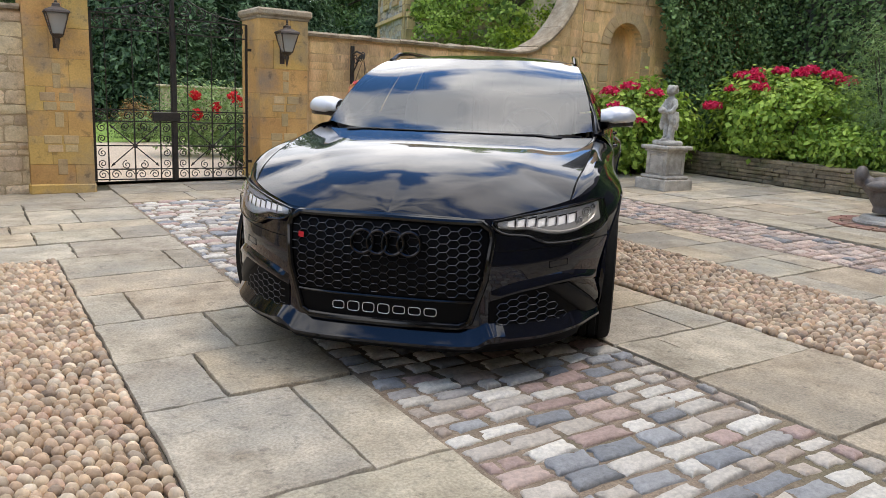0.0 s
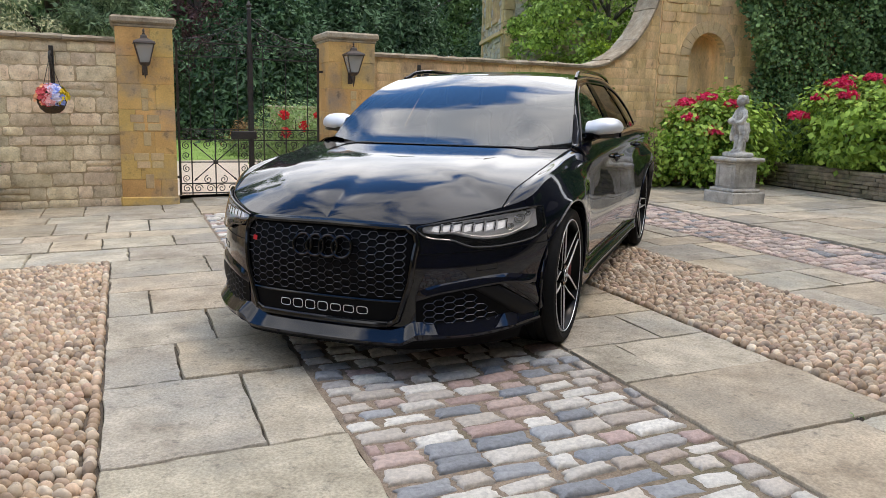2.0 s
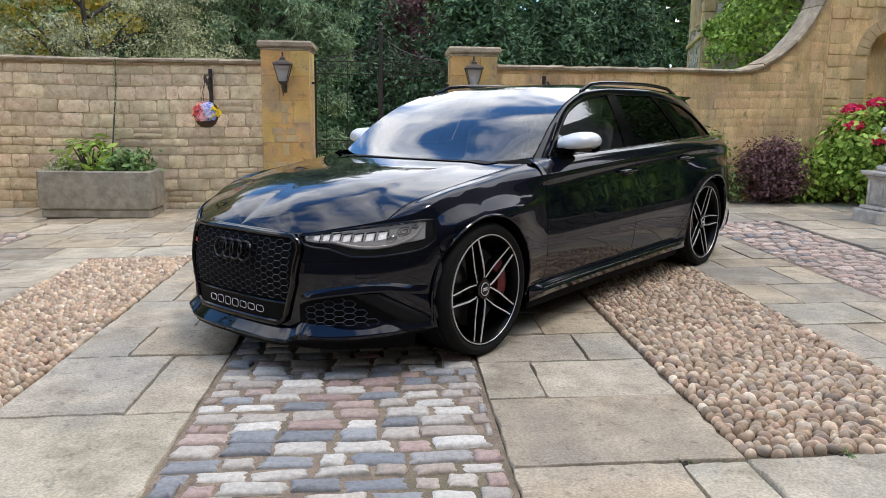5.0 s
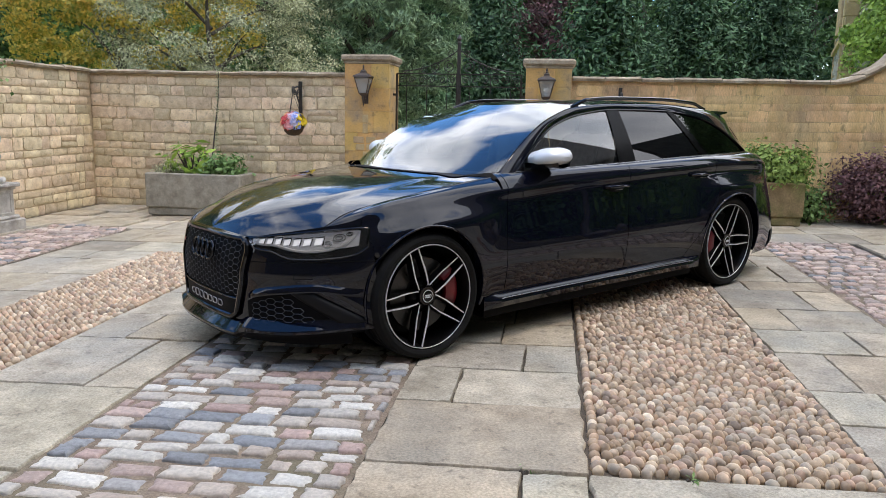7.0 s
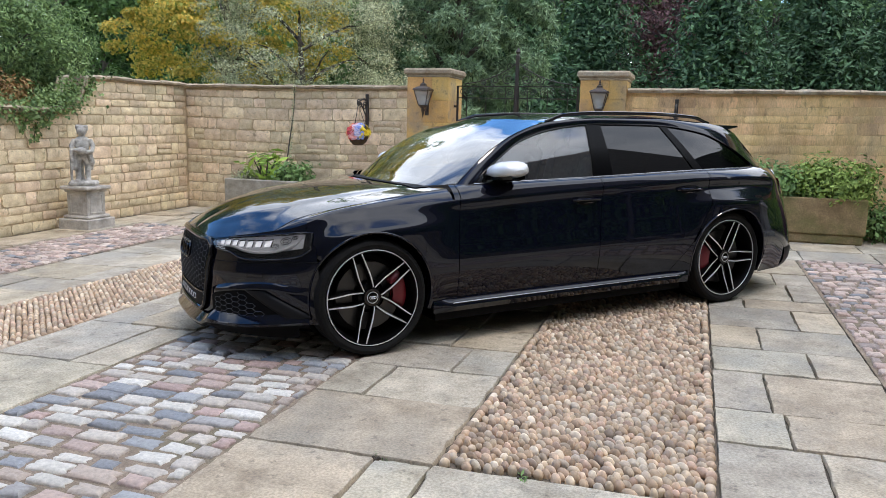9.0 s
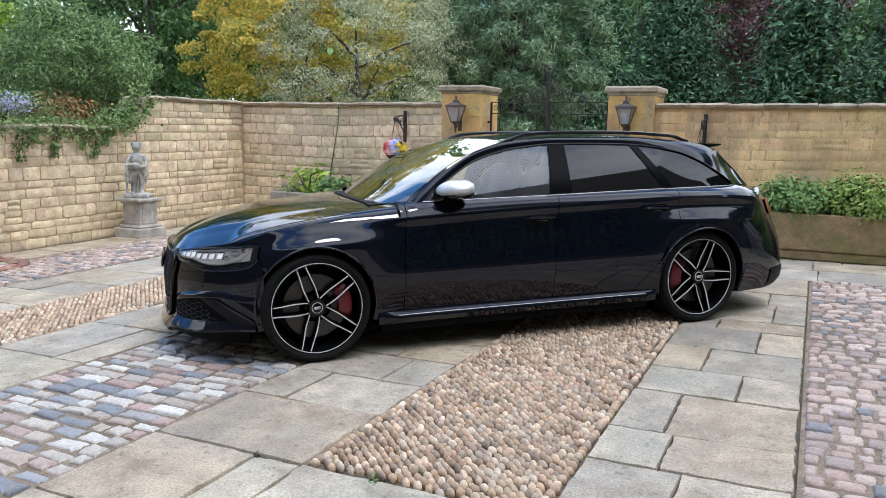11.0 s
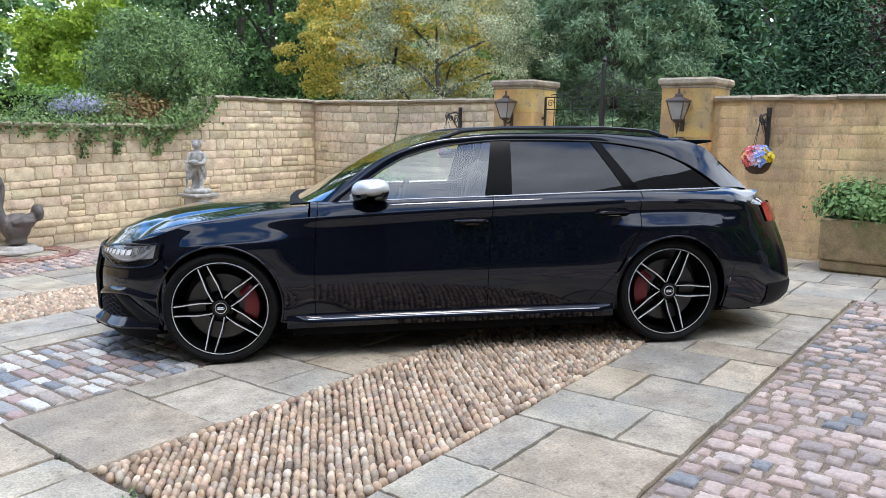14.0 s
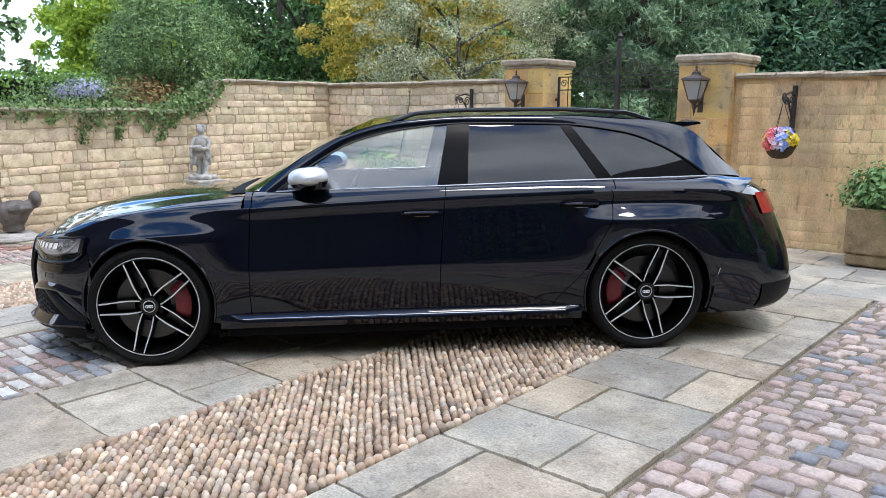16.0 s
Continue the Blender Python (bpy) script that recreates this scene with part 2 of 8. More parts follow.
    bsdf.inputs["Metallic"].default_value = metal
    bsdf.inputs["Specular IOR Level"].default_value = spec
    if bump:
        add = N("ShaderNodeMath")
        add.operation = "MULTIPLY_ADD"
        add.inputs[1].default_value = 0.5
        L(n3.outputs["Fac"], add.inputs[0])
        L(n1.outputs["Fac"], add.inputs[2])
        bp = N("ShaderNodeBump")
        bp.inputs["Strength"].default_value, bp.inputs["Distance"].default_value = bump, dist
        L(add.outputs[0], bp.inputs["Height"])
        L(bp.outputs[0], bsdf.inputs["Normal"])
    return mt


def palette(name, colours, rough=(0.6, 0.85), scale=30.0, bump=0.5, rand=0.12, island=False, spec=0.5, dist=0.004):
    """Pieces that take one of several colours each, with a speckled grain."""
    mt, nt, bsdf, N, L = material(name)
    geo = N("ShaderNodeNewGeometry")
    src = geo.outputs["Random Per Island"] if island else N("ShaderNodeObjectInfo").outputs["Random"]
    ramp = N("ShaderNodeValToRGB")
    ramp.color_ramp.interpolation = "CONSTANT"
    els = ramp.color_ramp.elements
    for i, c in enumerate(colours):
        e = els[i] if i < 2 else els.new(i / len(colours))
        e.position, e.color = i / len(colours), (*c, 1)
    L(src, ramp.inputs["Fac"])
    n1, n2 = N("ShaderNodeTexNoise"), N("ShaderNodeTexNoise")
    n1.inputs["Scale"].default_value, n1.inputs["Detail"].default_value, n1.inputs["Roughness"].default_value = scale, 8.0, 0.65
    n2.inputs["Scale"].default_value, n2.inputs["Detail"].default_value = scale * 5, 4.0
    L(geo.outputs["Position"], n1.inputs["Vector"])
    L(geo.outputs["Position"], n2.inputs["Vector"])
    hsv, mr, wn, mr2, mul = N("ShaderNodeHueSaturation"), N("ShaderNodeMapRange"), N("ShaderNodeTexWhiteNoise"), N("ShaderNodeMapRange"), N("ShaderNodeMath")
    wn.noise_dimensions = "1D"
    L(src, wn.inputs["W"])
    mr.inputs["To Min"].default_value, mr.inputs["To Max"].default_value = 1 - rand, 1 + rand
    L(wn.outputs["Value"], mr.inputs["Value"])
    mr2.inputs["From Min"].default_value, mr2.inputs["From Max"].default_value = 0.3, 0.7
    mr2.inputs["To Min"].default_value, mr2.inputs["To Max"].default_value = 0.72, 1.22
    L(n1.outputs["Fac"], mr2.inputs["Value"])
    mul.operation = "MULTIPLY"
    L(mr.outputs[0], mul.inputs[0])
    L(mr2.outputs[0], mul.inputs[1])
    L(mul.outputs[0], hsv.inputs["Value"])
    L(ramp.outputs["Color"], hsv.inputs["Color"])
    L(hsv.outputs["Color"], bsdf.inputs["Base Color"])
    mr3 = N("ShaderNodeMapRange")
    mr3.inputs["To Min"].default_value, mr3.inputs["To Max"].default_value = rough
    L(n1.outputs["Fac"], mr3.inputs["Value"])
    L(mr3.outputs[0], bsdf.inputs["Roughness"])
    bsdf.inputs["Specular IOR Level"].default_value = spec
    add, bp = N("ShaderNodeMath"), N("ShaderNodeBump")
    add.operation = "MULTIPLY_ADD"
    add.inputs[1].default_value = 0.4
    L(n2.outputs["Fac"], add.inputs[0])
    L(n1.outputs["Fac"], add.inputs[2])
    bp.inputs["Strength"].default_value, bp.inputs["Distance"].default_value = bump, dist
    L(add.outputs[0], bp.inputs["Height"])
    L(bp.outputs[0], bsdf.inputs["Normal"])
    return mt


def simple(name, colour, rough=0.4, metal=0.0, coat=0.0, spec=0.5, grain=0.0, emit=0.0):
    mt, nt, bsdf, N, L = material(name)
    bsdf.inputs["Base Color"].default_value = (*colour, 1)
    bsdf.inputs["Roughness"].default_value, bsdf.inputs["Metallic"].default_value = rough, metal
    bsdf.inputs["Coat Weight"].default_value, bsdf.inputs["Specular IOR Level"].default_value = coat, spec
    bsdf.inputs["Coat Roughness"].default_value = 0.02
    if emit:
        bsdf.inputs["Emission Color"].default_value, bsdf.inputs["Emission Strength"].default_value = (*colour, 1), emit
    if grain:
        geo, n1, mr = N("ShaderNodeNewGeometry"), N("ShaderNodeTexNoise"), N("ShaderNodeMapRange")
        n1.inputs["Scale"].default_value, n1.inputs["Detail"].default_value = 25.0, 6.0
        L(geo.outputs["Position"], n1.inputs["Vector"])
        mr.inputs["To Min"].default_value, mr.inputs["To Max"].default_value = max(0.02, rough - grain), rough + grain
        L(n1.outputs["Fac"], mr.inputs["Value"])
        L(mr.outputs[0], bsdf.inputs["Roughness"])
    return mt


def leafy(name, dark, light, rough=0.5, through=0.25, rand=0.25, scale=0.8):
    """Leaves: a colour for each leaf, patches over the crown, some light coming through."""
    mt, nt, bsdf, N, L = material(name)
    geo, n1, ramp = N("ShaderNodeNewGeometry"), N("ShaderNodeTexNoise"), N("ShaderNodeValToRGB")
    n1.inputs["Scale"].default_value, n1.inputs["Detail"].default_value = scale, 3.0
    L(geo.outputs["Position"], n1.inputs["Vector"])
    mx = N("ShaderNodeMath")
    mx.operation = "MULTIPLY_ADD"
    mx.inputs[1].default_value = 0.55
    L(geo.outputs["Random Per Island"], mx.inputs[0])
    half = N("ShaderNodeMath")
    half.operation = "MULTIPLY"
    half.inputs[1].default_value = 0.5
    L(n1.outputs["Fac"], half.inputs[0])
    L(half.outputs[0], mx.inputs[2])
    ramp.color_ramp.elements[0].color, ramp.color_ramp.elements[1].color = (*dark, 1), (*light, 1)
    ramp.color_ramp.elements[0].position, ramp.color_ramp.elements[1].position = 0.2, 0.75
    L(mx.outputs[0], ramp.inputs["Fac"])
    L(ramp.outputs["Color"], bsdf.inputs["Base Color"])
    bsdf.inputs["Roughness"].default_value = rough
    bsdf.inputs["Specular IOR Level"].default_value = 0.15
    tr, add = N("ShaderNodeBsdfTranslucent"), N("ShaderNodeMixShader")
    L(ramp.outputs["Color"], tr.inputs["Color"])
    add.inputs[0].default_value = through
    out = nt.nodes["Material Output"]
    L(bsdf.outputs[0], add.inputs[1])
    L(tr.outputs[0], add.inputs[2])
    L(add.outputs[0], out.inputs[0])
    return mt


def glass(name, tint, rough=0.0, mirror=1.0, boost=1.15):
    """A thin pane: tinted, clear, with a real reflection."""
    mt, nt, bsdf, N, L = material(name)
    nt.nodes.remove(bsdf)
    tr, gl, fr, mx = N("ShaderNodeBsdfTransparent"), N("ShaderNodeBsdfGlossy"), N("ShaderNodeFresnel"), N("ShaderNodeMixShader")
    tr.inputs["Color"].default_value = (*tint, 1)
    gl.inputs["Roughness"].default_value = rough
    gl.inputs["Color"].default_value = (mirror, mirror, mirror, 1)
    fr.inputs["IOR"].default_value = 1.55
    more = N("ShaderNodeMath")
    more.operation, more.use_clamp = "MULTIPLY_ADD", True
    more.inputs[1].default_value, more.inputs[2].default_value = boost, 0.0
    L(fr.outputs[0], more.inputs[0])
    L(more.outputs[0], mx.inputs[0])
    L(tr.outputs[0], mx.inputs[1])
    L(gl.outputs[0], mx.inputs[2])
    L(mx.outputs[0], nt.nodes["Material Output"].inputs[0])
    return mt


M_FLAG = surface("york_flagstone", (0.25, 0.21, 0.155), (0.52, 0.46, 0.365), 4.2, (0.6, 0.85), 1.0, 85, (0.285, 0.27, 0.235), 1.5, 0.8, rand=0.12, hue=0.006, contrast=0.20, speck=0.22, pits=16.0, dist=0.007,
                 tints=[(1.08, 1.03, 0.92), (0.98, 1.00, 0.99), (1.15, 1.13, 1.06), (0.86, 0.86, 0.84), (1.04, 1.04, 1.00), (1.12, 1.06, 0.95), (1.02, 1.03, 1.01), (0.97, 0.93, 0.85), (1.12, 1.12, 1.07)])
SETT_TONES = [(0.63, 0.595, 0.52), (0.275, 0.285, 0.295), (0.44, 0.36, 0.295), (0.71, 0.68, 0.605), (0.38, 0.365, 0.345), (0.49, 0.375, 0.32), (0.56, 0.505, 0.43), (0.25, 0.265, 0.28), (0.68, 0.65, 0.58), (0.50, 0.425, 0.35), (0.355, 0.365, 0.37), (0.60, 0.56, 0.49), (0.46, 0.335, 0.29), (0.52, 0.47, 0.405)]
RED_TONES = [(0.45, 0.335, 0.275), (0.53, 0.415, 0.345), (0.38, 0.305, 0.26), (0.58, 0.48, 0.405), (0.25, 0.25, 0.25), (0.48, 0.35, 0.285), (0.43, 0.345, 0.29), (0.60, 0.47, 0.395), (0.51, 0.38, 0.31), (0.36, 0.295, 0.255), (0.56, 0.445, 0.365)]
PEBBLE_TONES = [(0.58, 0.43, 0.285), (0.51, 0.37, 0.24), (0.66, 0.53, 0.375), (0.43, 0.31, 0.205), (0.58, 0.415, 0.28), (0.72, 0.61, 0.46), (0.53, 0.415, 0.29), (0.59, 0.465, 0.32), (0.62, 0.455, 0.315), (0.40, 0.31, 0.23), (0.61, 0.50, 0.375), (0.56, 0.395, 0.285)]
M_SETT = palette("granite_sett", SETT_TONES, (0.5, 0.8), 46.0, 1.0, dist=0.008)
M_REDSETT = palette("red_sett", RED_TONES, (0.55, 0.85), 46.0, 1.0, dist=0.008)
M_PEBBLE = palette("river_pebble", PEBBLE_TONES, (0.5, 0.8), 25.0, 0.3, 0.26, False, 0.4)
M_JOINT = surface("sandy_joint", (0.055, 0.046, 0.033), (0.16, 0.133, 0.098), 14.0, (0.85, 1.0), 0.6, 120, (0.06, 0.07, 0.03), 2.0, 0.6)
M_BED = surface("sandy_mortar_bed", (0.06, 0.046, 0.033), (0.165, 0.13, 0.095), 16.0, (0.85, 1.0), 0.8, 120, (0.07, 0.065, 0.04), 2.2, 0.6, speck=0.2, pits=30.0)
M_SETTBED = surface("trodden_earth_joint", (0.15, 0.112, 0.08), (0.34, 0.265, 0.19), 13.0, (0.85, 1.0), 1.0, 120, (0.12, 0.11, 0.06), 2.2, 0.7, speck=0.25, pits=26.0, dist=0.008)
M_STONE = surface("honey_limestone", (0.57, 0.43, 0.26), (0.87, 0.725, 0.50), 9.0, (0.75, 0.95), 0.8, 70, (0.46, 0.36, 0.235), 1.5, 0.7, rand=0.20, hue=0.012, dist=0.009, speck=0.10, pits=13.0)
M_ASHLAR = surface("ochre_ashlar", (0.50, 0.30, 0.095), (0.68, 0.44, 0.155), 2.4, (0.75, 0.95), 0.6, 60, (0.31, 0.25, 0.18), 2.0, 0.85, rand=0.09, hue=0.012, dist=0.006, speck=0.08, pits=8.0)
M_REPAIR = surface("repair_block_stone", (0.44, 0.31, 0.15), (0.62, 0.46, 0.25), 6.0, (0.75, 0.95), 0.6, 60, (0.36, 0.29, 0.2), 2.0, 0.6, rand=0.2, hue=0.01, dist=0.006, speck=0.1)
M_MORTAR = surface("lime_mortar", (0.42, 0.31, 0.185), (0.66, 0.52, 0.33), 12.0, (0.85, 1.0), 0.7, 90, (0.38, 0.29, 0.19), 1.5, 0.5, dist=0.006)
M_MORTAR_E = surface("ochre_mortar", (0.52, 0.345, 0.16), (0.76, 0.545, 0.29), 9.0, (0.85, 1.0), 0.7, 90, (0.40, 0.29, 0.18), 1.5, 0.5, dist=0.006)
M_COPING = surface("lichen_coping", (0.22, 0.165, 0.105), (0.45, 0.365, 0.255), 9.0, (0.8, 1.0), 0.9, 80, (0.46, 0.41, 0.31), 3.5, 0.6, rand=0.15, dist=0.01)
M_GREYSTONE = surface("weathered_grey_stone", (0.33, 0.305, 0.26), (0.60, 0.565, 0.50), 9.0, (0.75, 0.95), 0.7, 80, (0.16, 0.145, 0.12), 2.5, 0.7, dist=0.006)
M_TROUGH = surface("mossy_trough_stone", (0.19, 0.125, 0.06), (0.36, 0.255, 0.13), 7.0, (0.8, 1.0), 0.8, 70, (0.13, 0.14, 0.04), 2.6, 0.7, dist=0.008)
M_IRON = surface("black_wrought_iron", (0.012, 0.011, 0.010), (0.035, 0.03, 0.025), 30.0, (0.4, 0.65), 0.3, 150, (0.05, 0.028, 0.016), 6.0, 0.4)
M_LEAD = surface("dull_lead", (0.10, 0.085, 0.075), (0.21, 0.19, 0.17), 12.0, (0.45, 0.7), 0.4, 90, (0.07, 0.06, 0.05), 3.0, 0.6, metal=0.3)
M_SOIL = surface("dark_soil", (0.02, 0.015, 0.01), (0.06, 0.045, 0.03), 20.0, (0.9, 1.0), 1.0, 60)
M_GRASS_SOIL = surface("rough_turf", (0.15, 0.25, 0.04), (0.26, 0.41, 0.085), 3.0, (0.9, 1.0), 0.8, 40, (0.27, 0.36, 0.10), 0.6, 0.5)
M_GRAVEL = surface("pale_gravel", (0.46, 0.37, 0.28), (0.74, 0.63, 0.50), 40.0, (0.85, 1.0), 0.8, 150)
M_BARK = surface("bark", (0.035, 0.027, 0.02), (0.11, 0.09, 0.07), 9.0, (0.85, 1.0), 1.0, 40, stretch=(1, 1, 0.25), dist=0.02)
M_SLATE = surface("stone_slate_roof", (0.08, 0.07, 0.06), (0.16, 0.14, 0.12), 6.0, (0.7, 0.9), 0.5, 50)
M_WALLSTONE = surface("ochre_wall_stone", (0.58, 0.37, 0.16), (0.92, 0.655, 0.345), 4.0, (0.75, 0.95), 1.0, 60, (0.34, 0.25, 0.16), 1.5, 0.6, rand=0.12, hue=0.008, dist=0.012, speck=0.10, pits=9.0, stretch=(1.3, 1.3, 0.45))
# dark tone set for what the car's paint and glass mirror
M_SHADEWALL = surface("dark_closing_wall", (0.07, 0.068, 0.06), (0.16, 0.15, 0.13), 5.0, (0.8, 1.0), 0.8, 30, (0.05, 0.042, 0.028), 1.0, 0.5, dist=0.03)

# ---- ground and boundary walls ----
WALL_Y, WEST_X, TOP = 9.0, -1.68, 2.03


def make_ground():
    g = Shape()
    xs = [-400, -150, -60, -30, -15, -8, -5] + [i * 0.5 for i in range(-8, 30)] + [16, 20, 30, 60, 150, 400]
    ys = [-400, -150, -60, -30, -15] + [i * 0.5 for i in range(-18, 22)] + [12, 14, 17, 22, 30, 60, 150, 400]
    def h(x, y):
        inside = -4.5 < x < 13 and -8 < y < 9.2
        return ground_z(x, y) - (0.024 if inside else 0.0) + 0.012 * max(0.0, y - 22)
    g.grid([[(x, y, h(x, y)) for x in xs] for y in ys])
    solid("ground", g, M_JOINT, "dark sandy ground between the paving stones", "ground", kind="structure")
    lawn = Shape()
    lawn.grid([[(x, y, ground_z(x, min(y, 10.5)) + 0.02 + 0.012 * max(0.0, y - 22)) for x in np.linspace(-40, 60, 60)] for y in np.linspace(10.4, 70, 40)])
    solid("lawn", lawn, M_GRASS_SOIL, "mown green lawn beyond the iron gate", "lawn", kind="structure")
    path = Shape()
    path.grid([[(x + 0.3 * math.sin(y * 0.6), y, ground_z(x, min(y, 10.5)) + 0.035 + 0.012 * max(0.0, y - 22)) for x in np.linspace(1.2, 6.5, 12)] for y in np.linspace(9.35, 15.4, 16)])
    solid("path", path, M_GRAVEL, "pale gravel path behind the iron gate", "path", kind="structure")


def wall_core(name, pts, z1, thick, out, mt, label):
    """A wall core along pts (x, y), from below the ground to z1(x, y); out: 1 if it thickens to the left of its run."""
    s = Shape()
    rows = [[], [], [], []]
    for i, (x, y) in enumerate(pts):
        a, b = Vector(pts[max(i - 1, 0)]), Vector(pts[min(i + 1, len(pts) - 1)])
        d = (b - a).normalized()
        n = Vector((-d.y, d.x)) * out * thick
        zt = z1(x, y)
        zb = ground_z(x, y) - 0.3
        rows[0].append((x, y, zb)); rows[1].append((x, y, zt)); rows[2].append((x + n.x, y + n.y, zt)); rows[3].append((x + n.x, y + n.y, zb))
    s.grid(rows, flip=out > 0)
    k = len(pts)
    s.add([rows[i][0] for i in range(4)] + [rows[i][-1] for i in range(4)], [(0, 1, 2, 3), (7, 6, 5, 4)])
    return solid(name, s, mt, label, "wall", kind="structure", smooth=30)


def north_top(x):
    """Top of the north wall's stonework east of the gate, with its upward sweep."""
    if x < 8.15:
        return TOP - 0.07
    if x < 9.42:
        a = min(1.0, (x - 8.15) / 1.27)
        return TOP - 0.07 + 1.55 * (1 - math.sqrt(max(0.0, 1 - a * a)))
    return TOP + 2.3


def west_top(y):
    if y > 6.92:
        return TOP - 0.05
    if y > 6.35:
        a = (6.92 - y) / 0.57
        return TOP - 0.05 - 0.44 * math.sqrt(max(0.0, 1 - (1 - a) ** 2))
    return TOP - 0.49


make_ground()
wall_nl = wall_core("wall_north_west", [(-1.70, WALL_Y + 0.02), (2.06, WALL_Y + 0.02)], lambda x, y: TOP - 0.06, 0.38, 1, M_MORTAR, "honey limestone garden wall of squared rubble courses")
wall_nr = wall_core("wall_north_east", [(5.0 + 0.05 * i, WALL_Y + 0.02) for i in range(64)] + [(8.2 + 0.04 * i, WALL_Y + 0.02) for i in range(30)] + [(9.40, WALL_Y + 0.02), (9.42, WALL_Y + 0.02)], lambda x, y: north_top(x), 0.42, 1, M_MORTAR_E,
                    "ochre stone garden wall that sweeps up in a curve")


def niche_wall():
    """The tall part of the north wall with an arched recess."""
    s = Shape()
    y0, y1, yb = WALL_Y + 0.02, WALL_Y + 0.30, WALL_Y + 0.45
    cx, half, spring, foot = 10.34, 0.35, 2.22, 1.15
    top, x0, x1, zb = TOP + 2.3, 9.42, 14.0, 0.0
    arc = [(cx - half, foot)] + [(cx - half * math.cos(math.pi * i / 14), spring + half * math.sin(math.pi * i / 14)) for i in range(15)] + [(cx + half, foot)]
    # face left, right, below and above the recess
    def quad(a, b, c, d):
        s.add([(a[0], y0, a[1]), (b[0], y0, b[1]), (c[0], y0, c[1]), (d[0], y0, d[1])], [(0, 1, 2, 3)])
    quad((x0, zb), (cx - half, zb), (cx - half, top), (x0, top))
    quad((cx + half, zb), (x1, zb), (x1, top), (cx + half, top))
    quad((cx - half, zb), (cx + half, zb), (cx + half, foot), (cx - half, foot))
    for a, b in zip(arc[1:-2], arc[2:-1]):
        quad(a, b, (b[0], top), (a[0], top))
    loop = arc + [arc[0]]
    for a, b in zip(loop[:-1], loop[1:]):
        s.add([(a[0], y0, a[1]), (b[0], y0, b[1]), (b[0], y1, b[1]), (a[0], y1, a[1])], [(3, 2, 1, 0)])
    s.add([(p[0], y1, p[1]) for p in arc], [tuple(range(len(arc)))[::-1]])
    s.box(((x0 + x1) / 2, yb + 0.02, top / 2), (x1 - x0, 0.12, top))
    s.box(((x0 + x1) / 2, (y0 + yb) / 2, top + 0.02), (x1 - x0, yb - y0, 0.04))
    ob = solid("wall_niche", s, M_WALLSTONE, "tall ochre stone wall with an arched niche", "wall", kind="structure", smooth=30)
    arch = Shape()
    for i in range(13):
        a0, a1 = math.pi * (i + 0.03) / 13, math.pi * (i + 0.97) / 13
        vs = []
        for yy in (y0 - 0.022, y0 + 0.12):
            for a, r in ((a0, half), (a1, half), (a1, half + 0.17), (a0, half + 0.17)):
                vs.append((cx - r * math.cos(a), yy, spring + r * math.sin(a)))
        arch.add(vs, [(0, 1, 2, 3), (7, 6, 5, 4), (0, 4, 5, 1), (1, 5, 6, 2), (2, 6, 7, 3), (3, 7, 4, 0)])
    for sx in (-1, 1):
        for k in range(4):
            arch.box((cx + sx * (half + 0.10), y0 + 0.05, 1.28 + k * 0.25), (0.19, 0.144, 0.24), bevel=0.008)
    part("arch_stones", arch, M_REPAIR, ob)
    return ob


wall_niche = niche_wall()
west_pts = [(WEST_X - 0.02, 9.3 - 0.04 * i) for i in range(80)] + [(WEST_X - 0.02, 6.0 - 0.5 * i) for i in range(19)]
wall_w = wall_core("wall_west", west_pts, lambda x, y: west_top(y), 0.38, -1, M_MORTAR, "honey limestone garden wall stepping down in a curve")


def coping(name, pts, parent, width=0.5, thick=0.05, out=0.06):
    """Coping slabs along pts (x, y, z, nx, ny): each a slab of its own, overhanging the face."""
    run, k = 0.0, 0
    acc = [0.0]
    for a, b in zip(pts[:-1], pts[1:]):
        acc.append(acc[-1] + (Vector(b[:3]) - Vector(a[:3])).length)
    def at(d):
        d = min(max(d, 0.0), acc[-1])
        i = min(int(np.searchsorted(acc, d, side="right")) - 1, len(pts) - 2)
        t = (d - acc[i]) / max(1e-6, acc[i + 1] - acc[i])
        return [pts[i][j] * (1 - t) + pts[i + 1][j] * t for j in range(5)]
    rnd = random.Random(len(pts))
    while run < acc[-1] - 0.05:
        ln = min(rnd.uniform(0.4, 0.62), acc[-1] - run)
        s = Shape()
        rows = []
        n = 5
        jit = rnd.uniform(-0.006, 0.006)
        for i in range(n):
            p = at(run + 0.004 + (ln - 0.008) * i / (n - 1))
            q0, q1 = at(run + ln * i / (n - 1) - 0.02), at(run + ln * i / (n - 1) + 0.02)
            d = Vector([q1[j] - q0[j] for j in range(3)]).normalized()
            nn = Vector((p[3], p[4], 0)).normalized()
            up = nn.cross(d)
            if up.z < 0 or (abs(up.z) < 0.2 and up.x > 0):
                up = -up
            c = Vector(p[:3])
            w = [rnd.uniform(-0.008, 0.008) for _ in range(4)]
            ring = [c + nn * (out + w[0]) + up * jit, c + nn * (out + 0.008 + w[1]) + up * (thick * 0.55 + jit), c + nn * (out - 0.02) + up * (thick + jit + w[2]),
                    c - nn * (width - out - 0.03) + up * (thick + jit + w[3]), c - nn * (width - out) + up * (jit + 0.01), c - nn * (width - out) + up * jit]
            rows.append(ring + [ring[0]])
        s.grid(rows)
        m = len(rows[0]) - 1
        base = len(s.v)
        s.add(rows[0][:m] + rows[-1][:m], [tuple(range(m)), tuple(range(m, 2 * m))[::-1]])
        part("coping_stone", s, M_COPING, parent, smooth=40)
        run += ln
        k += 1


